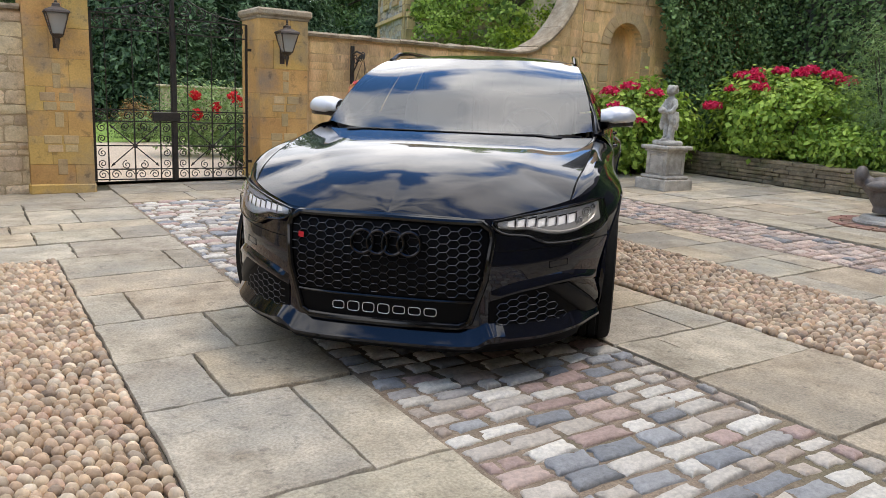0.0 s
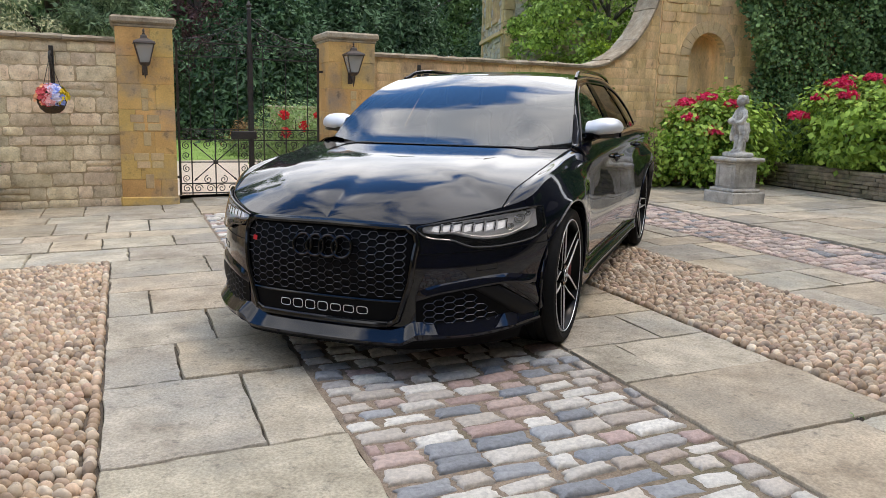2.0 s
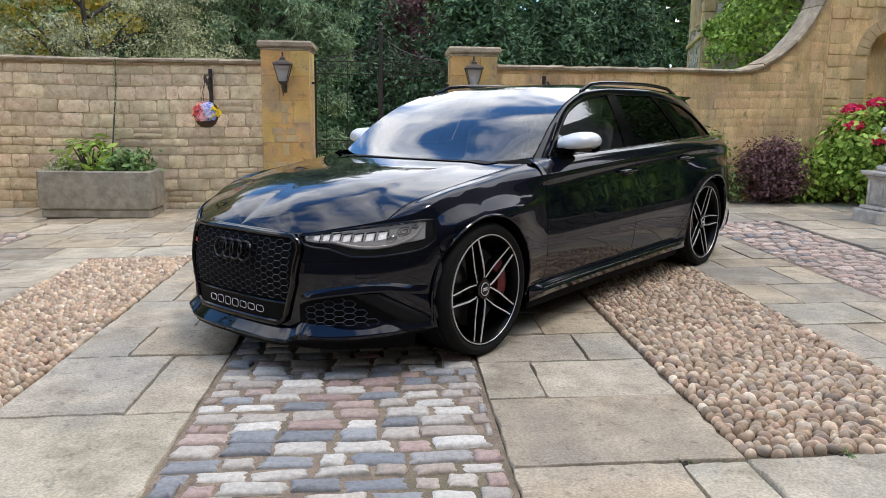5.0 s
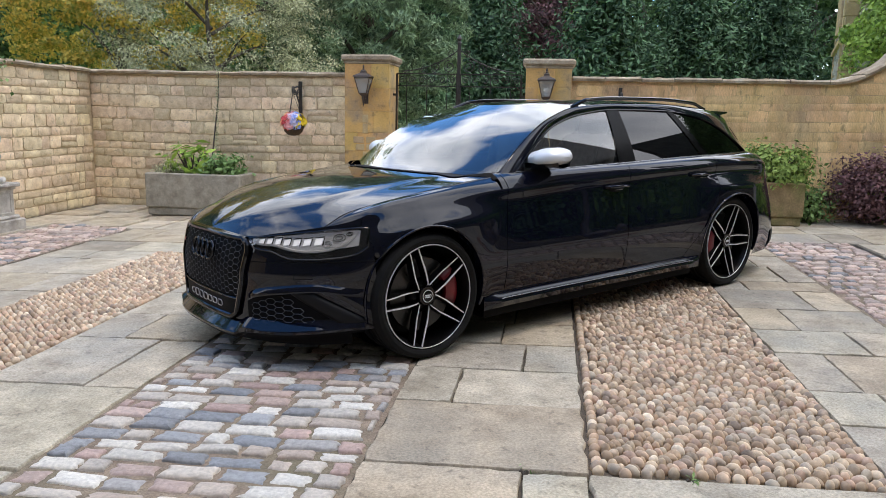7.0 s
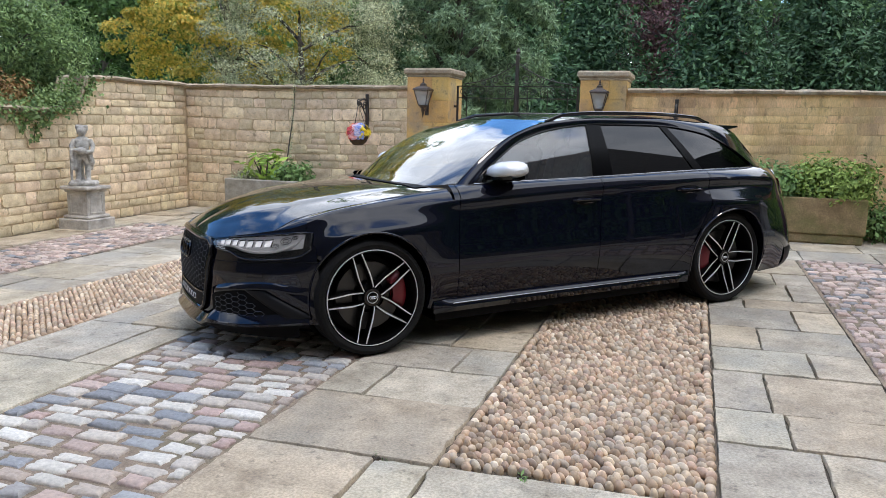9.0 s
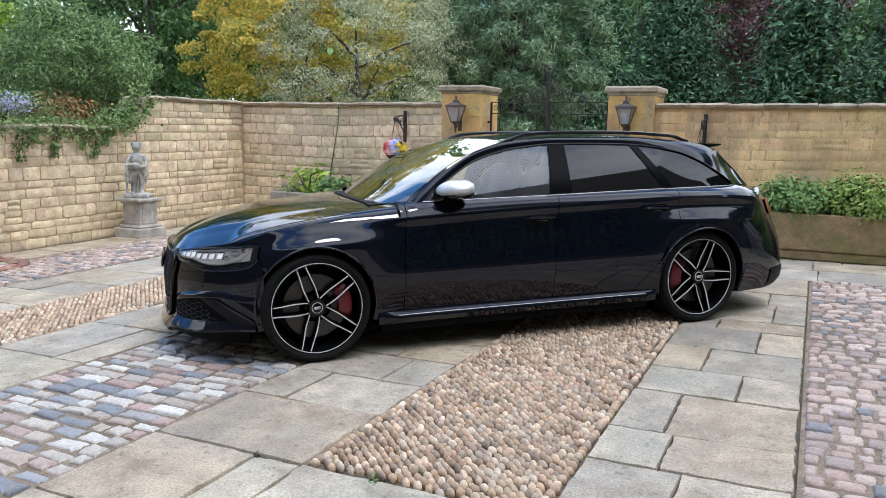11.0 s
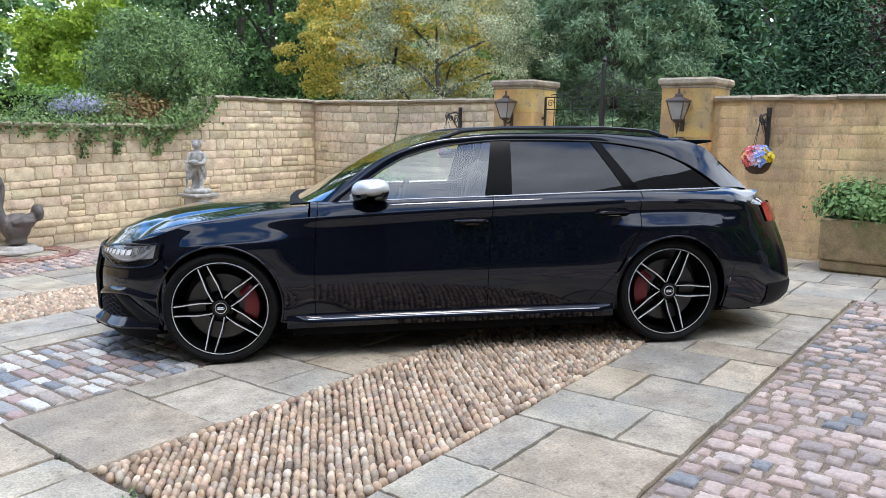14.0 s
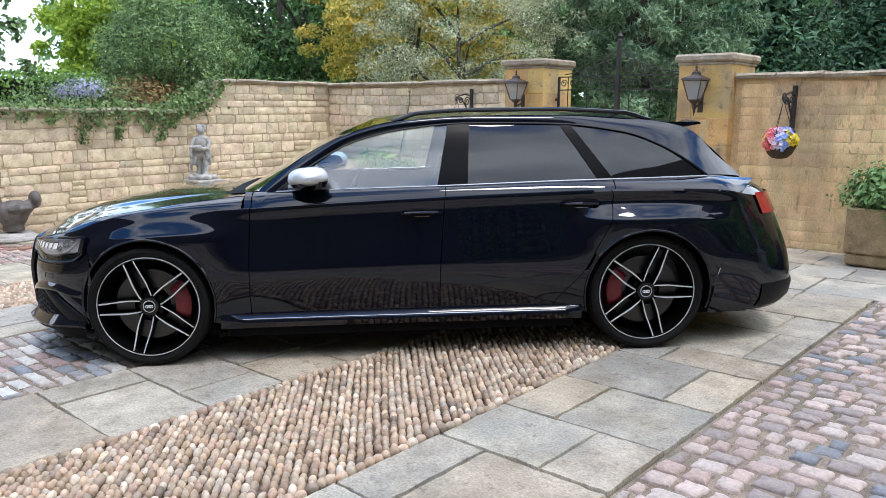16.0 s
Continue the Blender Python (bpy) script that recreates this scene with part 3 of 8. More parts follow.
coping("c", [(x, WALL_Y + 0.02, TOP - 0.06, 0, -1) for x in np.linspace(2.03, -1.68, 10)], wall_nl)
coping("c", [(x, WALL_Y + 0.02, north_top(x), 0, -1) for x in np.concatenate([np.linspace(9.41, 8.2, 40), np.linspace(8.1, 5.02, 10)])], wall_nr, thick=0.055)
coping("c", [(WEST_X - 0.02, y, west_top(y), 1, 0) for y in np.concatenate([np.linspace(-2, 6.3, 12), np.linspace(6.36, 6.93, 24), np.linspace(7.0, 8.96, 6)])], wall_w)

# plain walls and a house that close the yard behind and beside the camera
# unseen wall and roof added so the car's sides reflect dark
back = Shape()
back.box((4.5, -4.6, 4.2), (24, 0.5, 8.8))
solid("wall_south", back, M_SHADEWALL, "plain dark unseen wall closing the yard", "wall", kind="structure")
roof = Shape()
roof.add([(-8, -4.2, 8.5), (17, -4.2, 8.5), (17, -8.5, 11.5), (-8, -8.5, 11.5), (-8, -12.8, 8.5), (17, -12.8, 8.5)], [(0, 1, 2, 3), (3, 2, 5, 4), (0, 3, 4), (1, 5, 2)])
solid("roof_south", roof, M_SLATE, "dark stone slate roof of the house", "roof", kind="structure")
eastw = Shape()
eastw.box((14.2, 0.6, 1.6), (0.4, 17.5, 3.6))
# two taller blocks added to darken reflections in the side windows
eastw.box((14.2, 8.3, 5.0), (0.4, 2.1, 3.3))
eastw.box((12.75, 9.75, 5.2), (3.1, 0.5, 2.9))
# unseen wing, its height set so the side windows mirror a dark roofline
wing = Shape()
wing.add([(15.2, -9, 0), (22, -9, 0), (22, 7, 0), (15.2, 7, 0), (15.2, -9, 6.8), (22, -9, 6.8), (22, 7, 6.8), (15.2, 7, 6.8), (18.6, -9, 13.4), (18.6, 7, 13.4)],
         [(0, 3, 7, 4), (1, 5, 6, 2), (3, 2, 6, 9, 7), (0, 4, 8, 5, 1)])
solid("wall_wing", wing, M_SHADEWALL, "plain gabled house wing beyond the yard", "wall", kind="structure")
wing_roof = Shape().add([(15.0, -9.2, 6.6), (18.6, -9.2, 13.55), (22.2, -9.2, 6.6), (15.0, 7.2, 6.6), (18.6, 7.2, 13.55), (22.2, 7.2, 6.6)], [(0, 1, 4, 3), (1, 2, 5, 4)])
solid("roof_wing", wing_roof, M_SLATE, "dark stone slate roof of the house wing", "roof", kind="structure")
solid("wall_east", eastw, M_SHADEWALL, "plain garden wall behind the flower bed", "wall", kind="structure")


# ---- gate pillars ----
def pillar(cx, w, top, wide_side):
    ob = thing("gate_pillar", "ochre ashlar gate pillar with a moulded stone cap", "pillar", kind="structure", group="gate pillars")
    y0, d = 8.89, 0.64
    zb = ground_z(cx, 8.9)
    core = Shape()
    core.box((cx, y0 + d / 2, (top - 0.12 + zb) / 2 - 0.05), (w - 0.02, d - 0.02, top - 0.12 - zb + 0.1))
    part("shaft_core", core, M_MORTAR, ob)
    rnd = random.Random(int(cx * 10))
    z = zb - 0.02
    k = 0
    while z < top - 0.13:
        h = min(rnd.uniform(0.24, 0.32), top - 0.12 - z)
        if top - 0.12 - z - h < 0.12:
            h = top - 0.12 - z
        cut = w * (0.36 if k % 2 else 0.62) + rnd.uniform(-0.05, 0.05)
        for a, b in ((0, cut), (cut, w)):
            s = Shape()
            s.box((cx - w / 2 + (a + b) / 2, y0 + d / 2 + rnd.uniform(-0.002, 0.002), z + h / 2), (b - a - 0.002, d + 0.006, h - 0.002), bevel=0.003)
            part("ashlar_block", s, M_ASHLAR, ob)
        z += h
        k += 1
    # small repair blocks let into the face below the lantern
    for dx, dz, bw, bh in ((-0.02, 1.26, 0.075, 0.10), (-0.02, 1.13, 0.07, 0.13), (-0.11, 0.98, 0.14, 0.085), (0.06, 0.98, 0.13, 0.085), (-0.09, 0.885, 0.12, 0.08), (0.07, 0.885, 0.14, 0.08),
                           (-0.01, 0.75, 0.08, 0.15), (-0.08, 0.55, 0.16, 0.085), (0.09, 0.55, 0.14, 0.085), (-0.06, 0.46, 0.14, 0.075), (0.09, 0.46, 0.12, 0.075), (0.0, 0.27, 0.09, 0.16)):
        s = Shape()
        s.box((cx + wide_side * dx, y0 - 0.001, zb + dz), (bw, 0.014, bh), bevel=0.004)
        part("repair_block", s, M_REPAIR, ob)
    base = Shape()
    base.box((cx, y0 + d / 2, zb + 0.04), (w + 0.03, d + 0.03, 0.12), bevel=0.02)
    part("plinth", base, M_ASHLAR, ob)
    cap = Shape()
    cap.box((cx, y0 + d / 2, top - 0.105), (w + 0.03, d + 0.03, 0.035), bevel=0.01)
    cap.box((cx, y0 + d / 2, top - 0.045), (w + 0.09, d + 0.09, 0.085), bevel=0.022)
    part("cap", cap, M_COPING, ob)
    return ob


pillar(2.335, 0.60, 2.255, 1)
pillar(4.72, 0.585, 2.225, -1)


# ---- wrought-iron gate ----
def scroll(cx, cz, r, turns, start, hand, y, n=26):
    return [(cx + r * (1 - 0.82 * i / n) * math.cos(start + hand * turns * 2 * math.pi * i / n), y, cz + r * (1 - 0.82 * i / n) * math.sin(start + hand * turns * 2 * math.pi * i / n)) for i in range(n + 1)]


def make_gate():
    ob = thing("garden_gate", "black wrought-iron double gate with scrolls, closed", "gate")
    y, zb, x0, xm, x1 = 9.17, ground_z(3.6, 9.0) + 0.05, 2.685, 3.525, 4.36
    top, mid = 2.03, 1.02
    hh = mid - zb
    for lx0, lx1 in ((x0, xm - 0.02), (xm + 0.02, x1)):
        wd, cx = lx1 - lx0, (lx0 + lx1) / 2
        leaf = Shape()
        for x in (lx0, lx1):
            leaf.box((x, y, (zb + top) / 2), (0.026, 0.026, top - zb))
        for z in (zb + 0.02, zb + 0.17 * hh, zb + 0.5 * hh, zb + 0.84 * hh, mid, top - 0.16, top):
            leaf.box((cx, y, z), (wd, 0.02, 0.013))
        for f in (0.165, 0.5, 0.835):
            leaf.box((lx0 + wd * f, y, (zb + mid) / 2), (0.014, 0.014, hh))
            leaf.box((lx0 + wd * f, y, (mid + top) / 2), (0.009, 0.009, top - mid))
        part("leaf_frame", leaf, M_IRON, ob)
        # bands of scrolls along the bottom, below the middle rail and at the top
        for f in (0.09, 0.25, 0.42, 0.58, 0.75, 0.91):
            sg = 1 if f < 0.5 else -1
            for zc, r in ((zb + 0.095 * hh, 0.052), (zb + 0.92 * hh, 0.046), (top - 0.08, 0.05)):
                part("scroll", Shape().tube(scroll(lx0 + wd * f, zc, r, 1.5, 0.0 if sg > 0 else math.pi, sg, y), 0.0055, 5), M_IRON, ob)
        # crossed arrows in the middle panel, with scrolls in the corners
        zm = zb + 0.5 * hh
        cross = Shape()
        for dx, dz in ((-1, -1), (1, 1), (-1, 1), (1, -1)):
            ex, ez = cx + dx * wd * 0.27, zm + dz * hh * 0.25
            cross.tube([(cx, y, zm), (ex, y, ez)], 0.007, 5)
            cross.tube([(ex, y, ez), (ex + dx * 0.035, y, ez + dz * 0.035)], [0.018, 0.001], 6)
        cross.lathe([(0.0, -0.014), (0.026, -0.008), (0.026, 0.008), (0.0, 0.014)], 12, Matrix.Translation((cx, y, zm)) @ Matrix.Rotation(math.pi / 2, 4, "X"))
        part("lattice", cross, M_IRON, ob)
        for dx in (-1, 1):
            for dz in (-1, 1):
                part("scroll", Shape().tube(scroll(cx + dx * wd * 0.41, zm + dz * hh * 0.10, 0.046, 1.5, -dz * math.pi / 2, dx * dz, y), 0.0055, 5), M_IRON, ob)
                part("scroll", Shape().tube(scroll(cx + dx * wd * 0.41, zm + dz * hh * 0.25, 0.046, 1.5, dz * math.pi / 2, -dx * dz, y), 0.0055, 5), M_IRON, ob)
                part("scroll", Shape().tube(scroll(cx + dx * wd * 0.11, zm + dz * hh * 0.27, 0.05, 1.4, -dz * math.pi / 2, dx * dz, y), 0.0055, 5), M_IRON, ob)
    post = Shape()
    post.box((xm, y - 0.005, (zb + 2.44) / 2), (0.045, 0.04, 2.44 - zb), bevel=0.004)
    post.lathe([(0.0, 0.0), (0.03, 0.01), (0.018, 0.03), (0.034, 0.06), (0.0, 0.12)], 10, Matrix.Translation((xm, y, 2.43)))
    part("centre_stile", post, M_IRON, ob)
    crest = Shape()
    for sx in (-1, 1):
        w = 0.76
        crest.tube([(xm + sx * w * t, y, 2.36 - 0.30 * t ** 0.8 - 0.05 * math.sin(math.pi * t)) for t in np.linspace(0.03, 1, 16)], 0.007, 5)
        crest.tube(scroll(xm + sx * 0.13, 2.13, 0.085, 1.6, math.pi / 2, -sx, y), 0.007, 5)
        crest.tube(scroll(xm + sx * 0.31, 2.115, 0.07, 1.5, -math.pi / 2, sx, y), 0.007, 5)
        crest.tube(scroll(xm + sx * 0.47, 2.085, 0.05, 1.4, math.pi / 2, -sx, y), 0.006, 5)
        crest.tube(scroll(xm + sx * 0.10, 2.30, 0.05, 1.3, -math.pi / 2, sx, y), 0.006, 5)
    part("crest", crest, M_IRON, ob)
    lock = Shape()
    lock.box((xm - 0.09, y - 0.015, 0.955), (0.30, 0.05, 0.10), bevel=0.006)
    part("lock_box", lock, M_IRON, ob)
    for z in (0.45, 1.75):
        for x, sx in ((x0, -1), (x1, 1)):
            h = Shape()
            h.box((x + sx * 0.03, y, z), (0.06, 0.02, 0.03))
            h.tube([(x, y, z - 0.035), (x, y, z + 0.035)], 0.014, 8)
            part("hinge", h, M_IRON, ob)
    return ob


make_gate()

# ---- the car: x to the rear from the front axle, y to its right, z up ----
def paint(name, base, flake=0.0):
    mt, nt, bsdf, N, L = material(name)
    bsdf.inputs["Base Color"].default_value = (*base, 1)
    bsdf.inputs["Roughness"].default_value = 0.12
    bsdf.inputs["Metallic"].default_value = 0.0
    bsdf.inputs["Specular IOR Level"].default_value = 0.05
    bsdf.inputs["Coat Weight"].default_value, bsdf.inputs["Coat Roughness"].default_value = 1.0, 0.012
    bsdf.inputs["Coat IOR"].default_value = 1.45
    geo, n1, bp = N("ShaderNodeNewGeometry"), N("ShaderNodeTexNoise"), N("ShaderNodeBump")
    n1.inputs["Scale"].default_value, n1.inputs["Detail"].default_value = 7.0, 2.0
    L(geo.outputs["Position"], n1.inputs["Vector"])
    bp.inputs["Strength"].default_value, bp.inputs["Distance"].default_value = 0.012, 0.004
    L(n1.outputs["Fac"], bp.inputs["Height"])
    L(bp.outputs[0], bsdf.inputs["Coat Normal"])
    return mt


M_PAINT = paint("black_car_paint", (0.0026, 0.0035, 0.0090))
M_GLOSS = simple("gloss_black_trim", (0.003, 0.003, 0.0035), 0.10, 0, 0.0, 0.4)
M_PITCH = simple("matt_black_plastic", (0.0025, 0.0025, 0.003), 0.6, 0, 0, 0.10)
M_MESH = simple("black_chrome_mesh", (0.075, 0.075, 0.08), 0.3, 1.0)
M_TRIMSILVER = simple("satin_silver_trim", (0.30, 0.30, 0.31), 0.25, 1.0)
M_LAMPDARK = simple("lamp_dark_lining", (0.01, 0.01, 0.012), 0.25, 0, 0, 0.4)
M_WHEEL = simple("wheel_black", (0.003, 0.003, 0.003), 0.30, 0, 0.0, 0.15)
M_LAMPSILVER = simple("lamp_reflector_silver", (0.82, 0.83, 0.86), 0.35, 0.25, grain=0.1)
M_SATIN = simple("satin_black_plastic", (0.006, 0.006, 0.007), 0.5, 0, 0, 0.2, grain=0.05)
M_RUBBER = surface("tyre_rubber", (0.005, 0.005, 0.005), (0.010, 0.010, 0.0095), 40.0, (0.65, 0.85), 0.2, 200, (0.014, 0.013, 0.012), 6.0, 0.4, spec=0.18)
M_FILM = simple("black_pillar_film", (0.0012, 0.0012, 0.0014), 0.2, 0, 0, 0.08)
M_CUT = simple("machined_aluminium", (0.80, 0.80, 0.82), 0.38, 0.55, grain=0.08)
M_SILVER = simple("matt_aluminium_mirror_cap", (0.66, 0.67, 0.68), 0.42, 0.4, 0.1)
M_DISC = simple("brake_disc_steel", (0.06, 0.059, 0.058), 0.32, 0.9, grain=0.12)
M_CALIPER = simple("red_brake_caliper", (0.12, 0.003, 0.008), 0.4, 0, 0.1)
M_DARKCHROME = simple("dark_chrome", (0.032, 0.032, 0.035), 0.16, 1.0)
M_CHROME = simple("headlight_chrome", (0.75, 0.76, 0.78), 0.08, 1.0)
M_LED = simple("white_lamp_cell", (0.9, 0.92, 0.95), 0.3, emit=0.55)
M_TAIL = simple("red_tail_lens", (0.34, 0.005, 0.009), 0.08, 0, 0.6)
M_BADGE = simple("red_badge", (0.5, 0.01, 0.02), 0.3)
M_SEAT = surface("black_leather", (0.02, 0.02, 0.021), (0.04, 0.04, 0.042), 30.0, (0.4, 0.6), 0.3, 150)
M_SEATGREY = surface("grey_leather", (0.10, 0.10, 0.105), (0.17, 0.17, 0.175), 30.0, (0.4, 0.6), 0.3, 150)
M_GLASS = glass("clear_car_glass", (0.82, 0.90, 0.87), boost=2.2)
M_SCREEN = glass("windscreen_glass", (0.42, 0.50, 0.50), boost=1.8)
M_PRIVACY = glass("privacy_glass", (0.012, 0.013, 0.015), mirror=0.75, boost=1.25)
M_LENS = glass("clear_lens", (0.92, 0.93, 0.95))

CAR = LEVEL @ pose(3.501, 3.487, 0.0, 0, 0, 45.97)
car = thing("estate_car", "glossy black estate car with silver mirror caps, parked", "car", CAR)

PLAN = [(-.885, 0), (-.882, .15), (-.872, .28), (-.850, .38), (-.818, .46), (-.765, .55), (-.685, .65), (-.585, .745), (-.48, .815), (-.36, .870), (-.2, .912), (0, .932), (.3, .934), (.6, .926),
        (1.0, .922), (1.7, .927), (2.4, .935), (2.7, .944), (2.915, .95), (3.1, .947), (3.25, .938), (3.42, .918), (3.62, .870), (3.80, .79), (3.92, .69), (3.98, .58), (4.02, .40), (4.045, .2), (4.05, 0)]
_cl = [0.0]
for _a, _b in zip(PLAN[:-1], PLAN[1:]):
    _cl.append(_cl[-1] + math.hypot(_b[0] - _a[0], _b[1] - _a[1]))
plan_x, plan_y = curve_through(_cl, [p[0] for p in PLAN]), curve_through(_cl, [p[1] for p in PLAN])
s_of_x = curve_through([p[0] for p in PLAN], _cl)
S_END = _cl[-1]
# height of the shoulder crease, at which the side panels end
ztop_x = curve_through([-.885, -.83, -.765, -.685, -.60, -.48, -.36, -.24, -.115, .11, .34, .6, 1.2, 1.7, 2.2, 2.7, 3.0, 3.23, 3.45, 3.62, 3.8, 4.05],
                       [.700, .702, .722, .741, .761, .789, .824, .850, .868, .884, .893, .905, .931, .948, .961, .970, .968, .960, .944, .925, .903, .885])
lean_f = curve_through([.15, .24, .33, .5, .6, .67, .72, .80, .9], [.05, .0, .0, -.004, .012, .032, .055, .10, .14])
lean_r = curve_through([.15, .22, .30, .42, .54, .73, .9, 1.02], [-.14, -.05, 0, -.01, -.035, -.11, -.19, -.24])
# offsets of the side: the lower door, then by depth under the crease for doors, front and rear wing
o_low = curve_through([.18, .22, .27, .33, .39, .43, .46, .55, .70, .90], [-.060, -.046, -.031, -.017, -.005, .001, .004, .008, .005, 0])
o_door = curve_through([-.02, 0, .010, .025, .07, .15, .30, .45, .9], [-.035, -.024, -.018, -.018, -.022, -.019, -.009, 0, 0])
o_front = curve_through([-.02, 0, .015, .06, .10, .122, .140, .17, .5, .9], [-.085, -.072, -.062, -.034, -.004, .013, .021, .024, .022, .022])
o_rear = curve_through([-.02, 0, .010, .04, .070, .084, .112, .142, .170, .184, .20, .5, .9], [-.035, -.024, -.018, -.021, -.030, -.027, -.004, .021, .0445, .0495, .050, .046, .044])


def side_point(s, z, sgn):
    """A point of the lower body at plan length s and height z."""
    x, y = plan_x(s), plan_y(s)
    h = ztop_x(x) - z
    wf, wr = smoothstep(-.15, -.62, x), smoothstep(3.3, 3.85, x)
    mid = 1 - max(wf, wr)
    bf, br = math.exp(-(x / .44) ** 4), math.exp(-(abs(x - 2.93) / .40) ** 3)
    shaped = (1 - bf - br) * o_door(h) + bf * o_front(h) + br * o_rear(h)
    fade = smoothstep(.16, .33, z)
    y2 = y + mid * (1 - .8 * bf - .8 * br) * o_low(z) + (shaped if shaped < 0 else shaped * fade) * (1 - wf * .8) * (1 - wr * .7)
    return (x + wf * lean_f(z) + wr * lean_r(z), sgn * max(0.0, y2), z)


def body_panel(name, edge0, edge1, zlo, zhi, parent, arch=None, nx=30, nz=30, mats=None, label="", gap=0.003, sgn=-1):
    """A body panel between two edges, x as functions of height, from zlo(x) to zhi(x); arch: (x, z, r) cut out of it."""
    rows = []
    for j in range(nz + 1):
        row = []
        for i in range(nx + 1):
            u, v = i / nx, j / nz
            z = 0.6
            for _ in range(3):
                s = edge0(z) * (1 - u) + edge1(z) * u
                x = plan_x(s)
                a, b = zlo(x), zhi(x)
                z = a + (b - a) * v
            row.append((s, z))
        rows.append(row)
    n = nx + 1
    pts = [list(side_point(s, z, sgn)) for r in rows for s, z in r]
    keep = [True] * len(pts)
    faces = [(j * n + i, j * n + i + 1, (j + 1) * n + i + 1, (j + 1) * n + i) for j in range(nz) for i in range(nx)]
    if arch:
        ax, az, ar = arch
        dist = [math.hypot(p[0] - ax, p[2] - az) for p in pts]
        faces = [f for f in faces if sum(dist[k] < ar for k in f) < 3 and math.hypot(sum(pts[k][0] for k in f) / 4 - ax, sum(pts[k][2] for k in f) / 4 - az) > ar - .002]
        used = {k for f in faces for k in f}
        flat = [q for r in rows for q in r]
        cnt = {}
        for f in faces:
            for k in f:
                cnt[k] = cnt.get(k, 0) + 1
        for k in used:
            if dist[k] < ar + .024 and (dist[k] < ar or cnt[k] < 4):
                f = ar / max(dist[k], 1e-4)
                nxp, nzp = ax + (pts[k][0] - ax) * f, az + (pts[k][2] - az) * f
                q = side_point(s_of_x(nxp) if -.3 < nxp < 3.4 else flat[k][0], nzp, sgn)
                pts[k] = [nxp, q[1], nzp]
    if sgn > 0:
        faces = [f[::-1] for f in faces]
    # fold the rim inwards
    sh = Shape()
    used = sorted({k for f in faces for k in f})
    ren = {k: i for i, k in enumerate(used)}
    fs = [tuple(ren[k] for k in f) for f in faces]
    edges = {}
    for f in fs:
        for a, b in zip(f, f[1:] + f[:1]):
            edges[a, b] = edges.get((a, b), 0) + 1
    rim = [(a, b) for a, b in edges if (b, a) not in edges]
    vs = [pts[k] for k in used]
    k0 = len(vs)
    new_i, extra = {}, []
    for a, b in rim:
        for q in (a, b):
            if q not in new_i:
                p = vs[q]
                new_i[q] = k0 + len(extra)
                extra.append((p[0] + (.02 if p[0] < -.5 else -.02 if p[0] > 3.6 else 0), p[1] - sgn * .022, p[2]))
    for a, b in rim:
        fs.append((b, a, new_i[a], new_i[b]))
    sh.add(vs + extra, fs)
    return part(name, sh, mats or M_PAINT, parent, label, smooth=28)


def line_x(zx):
    f = curve_through([p[0] for p in zx], [p[1] for p in zx])
    return lambda z: s_of_x(f(z))


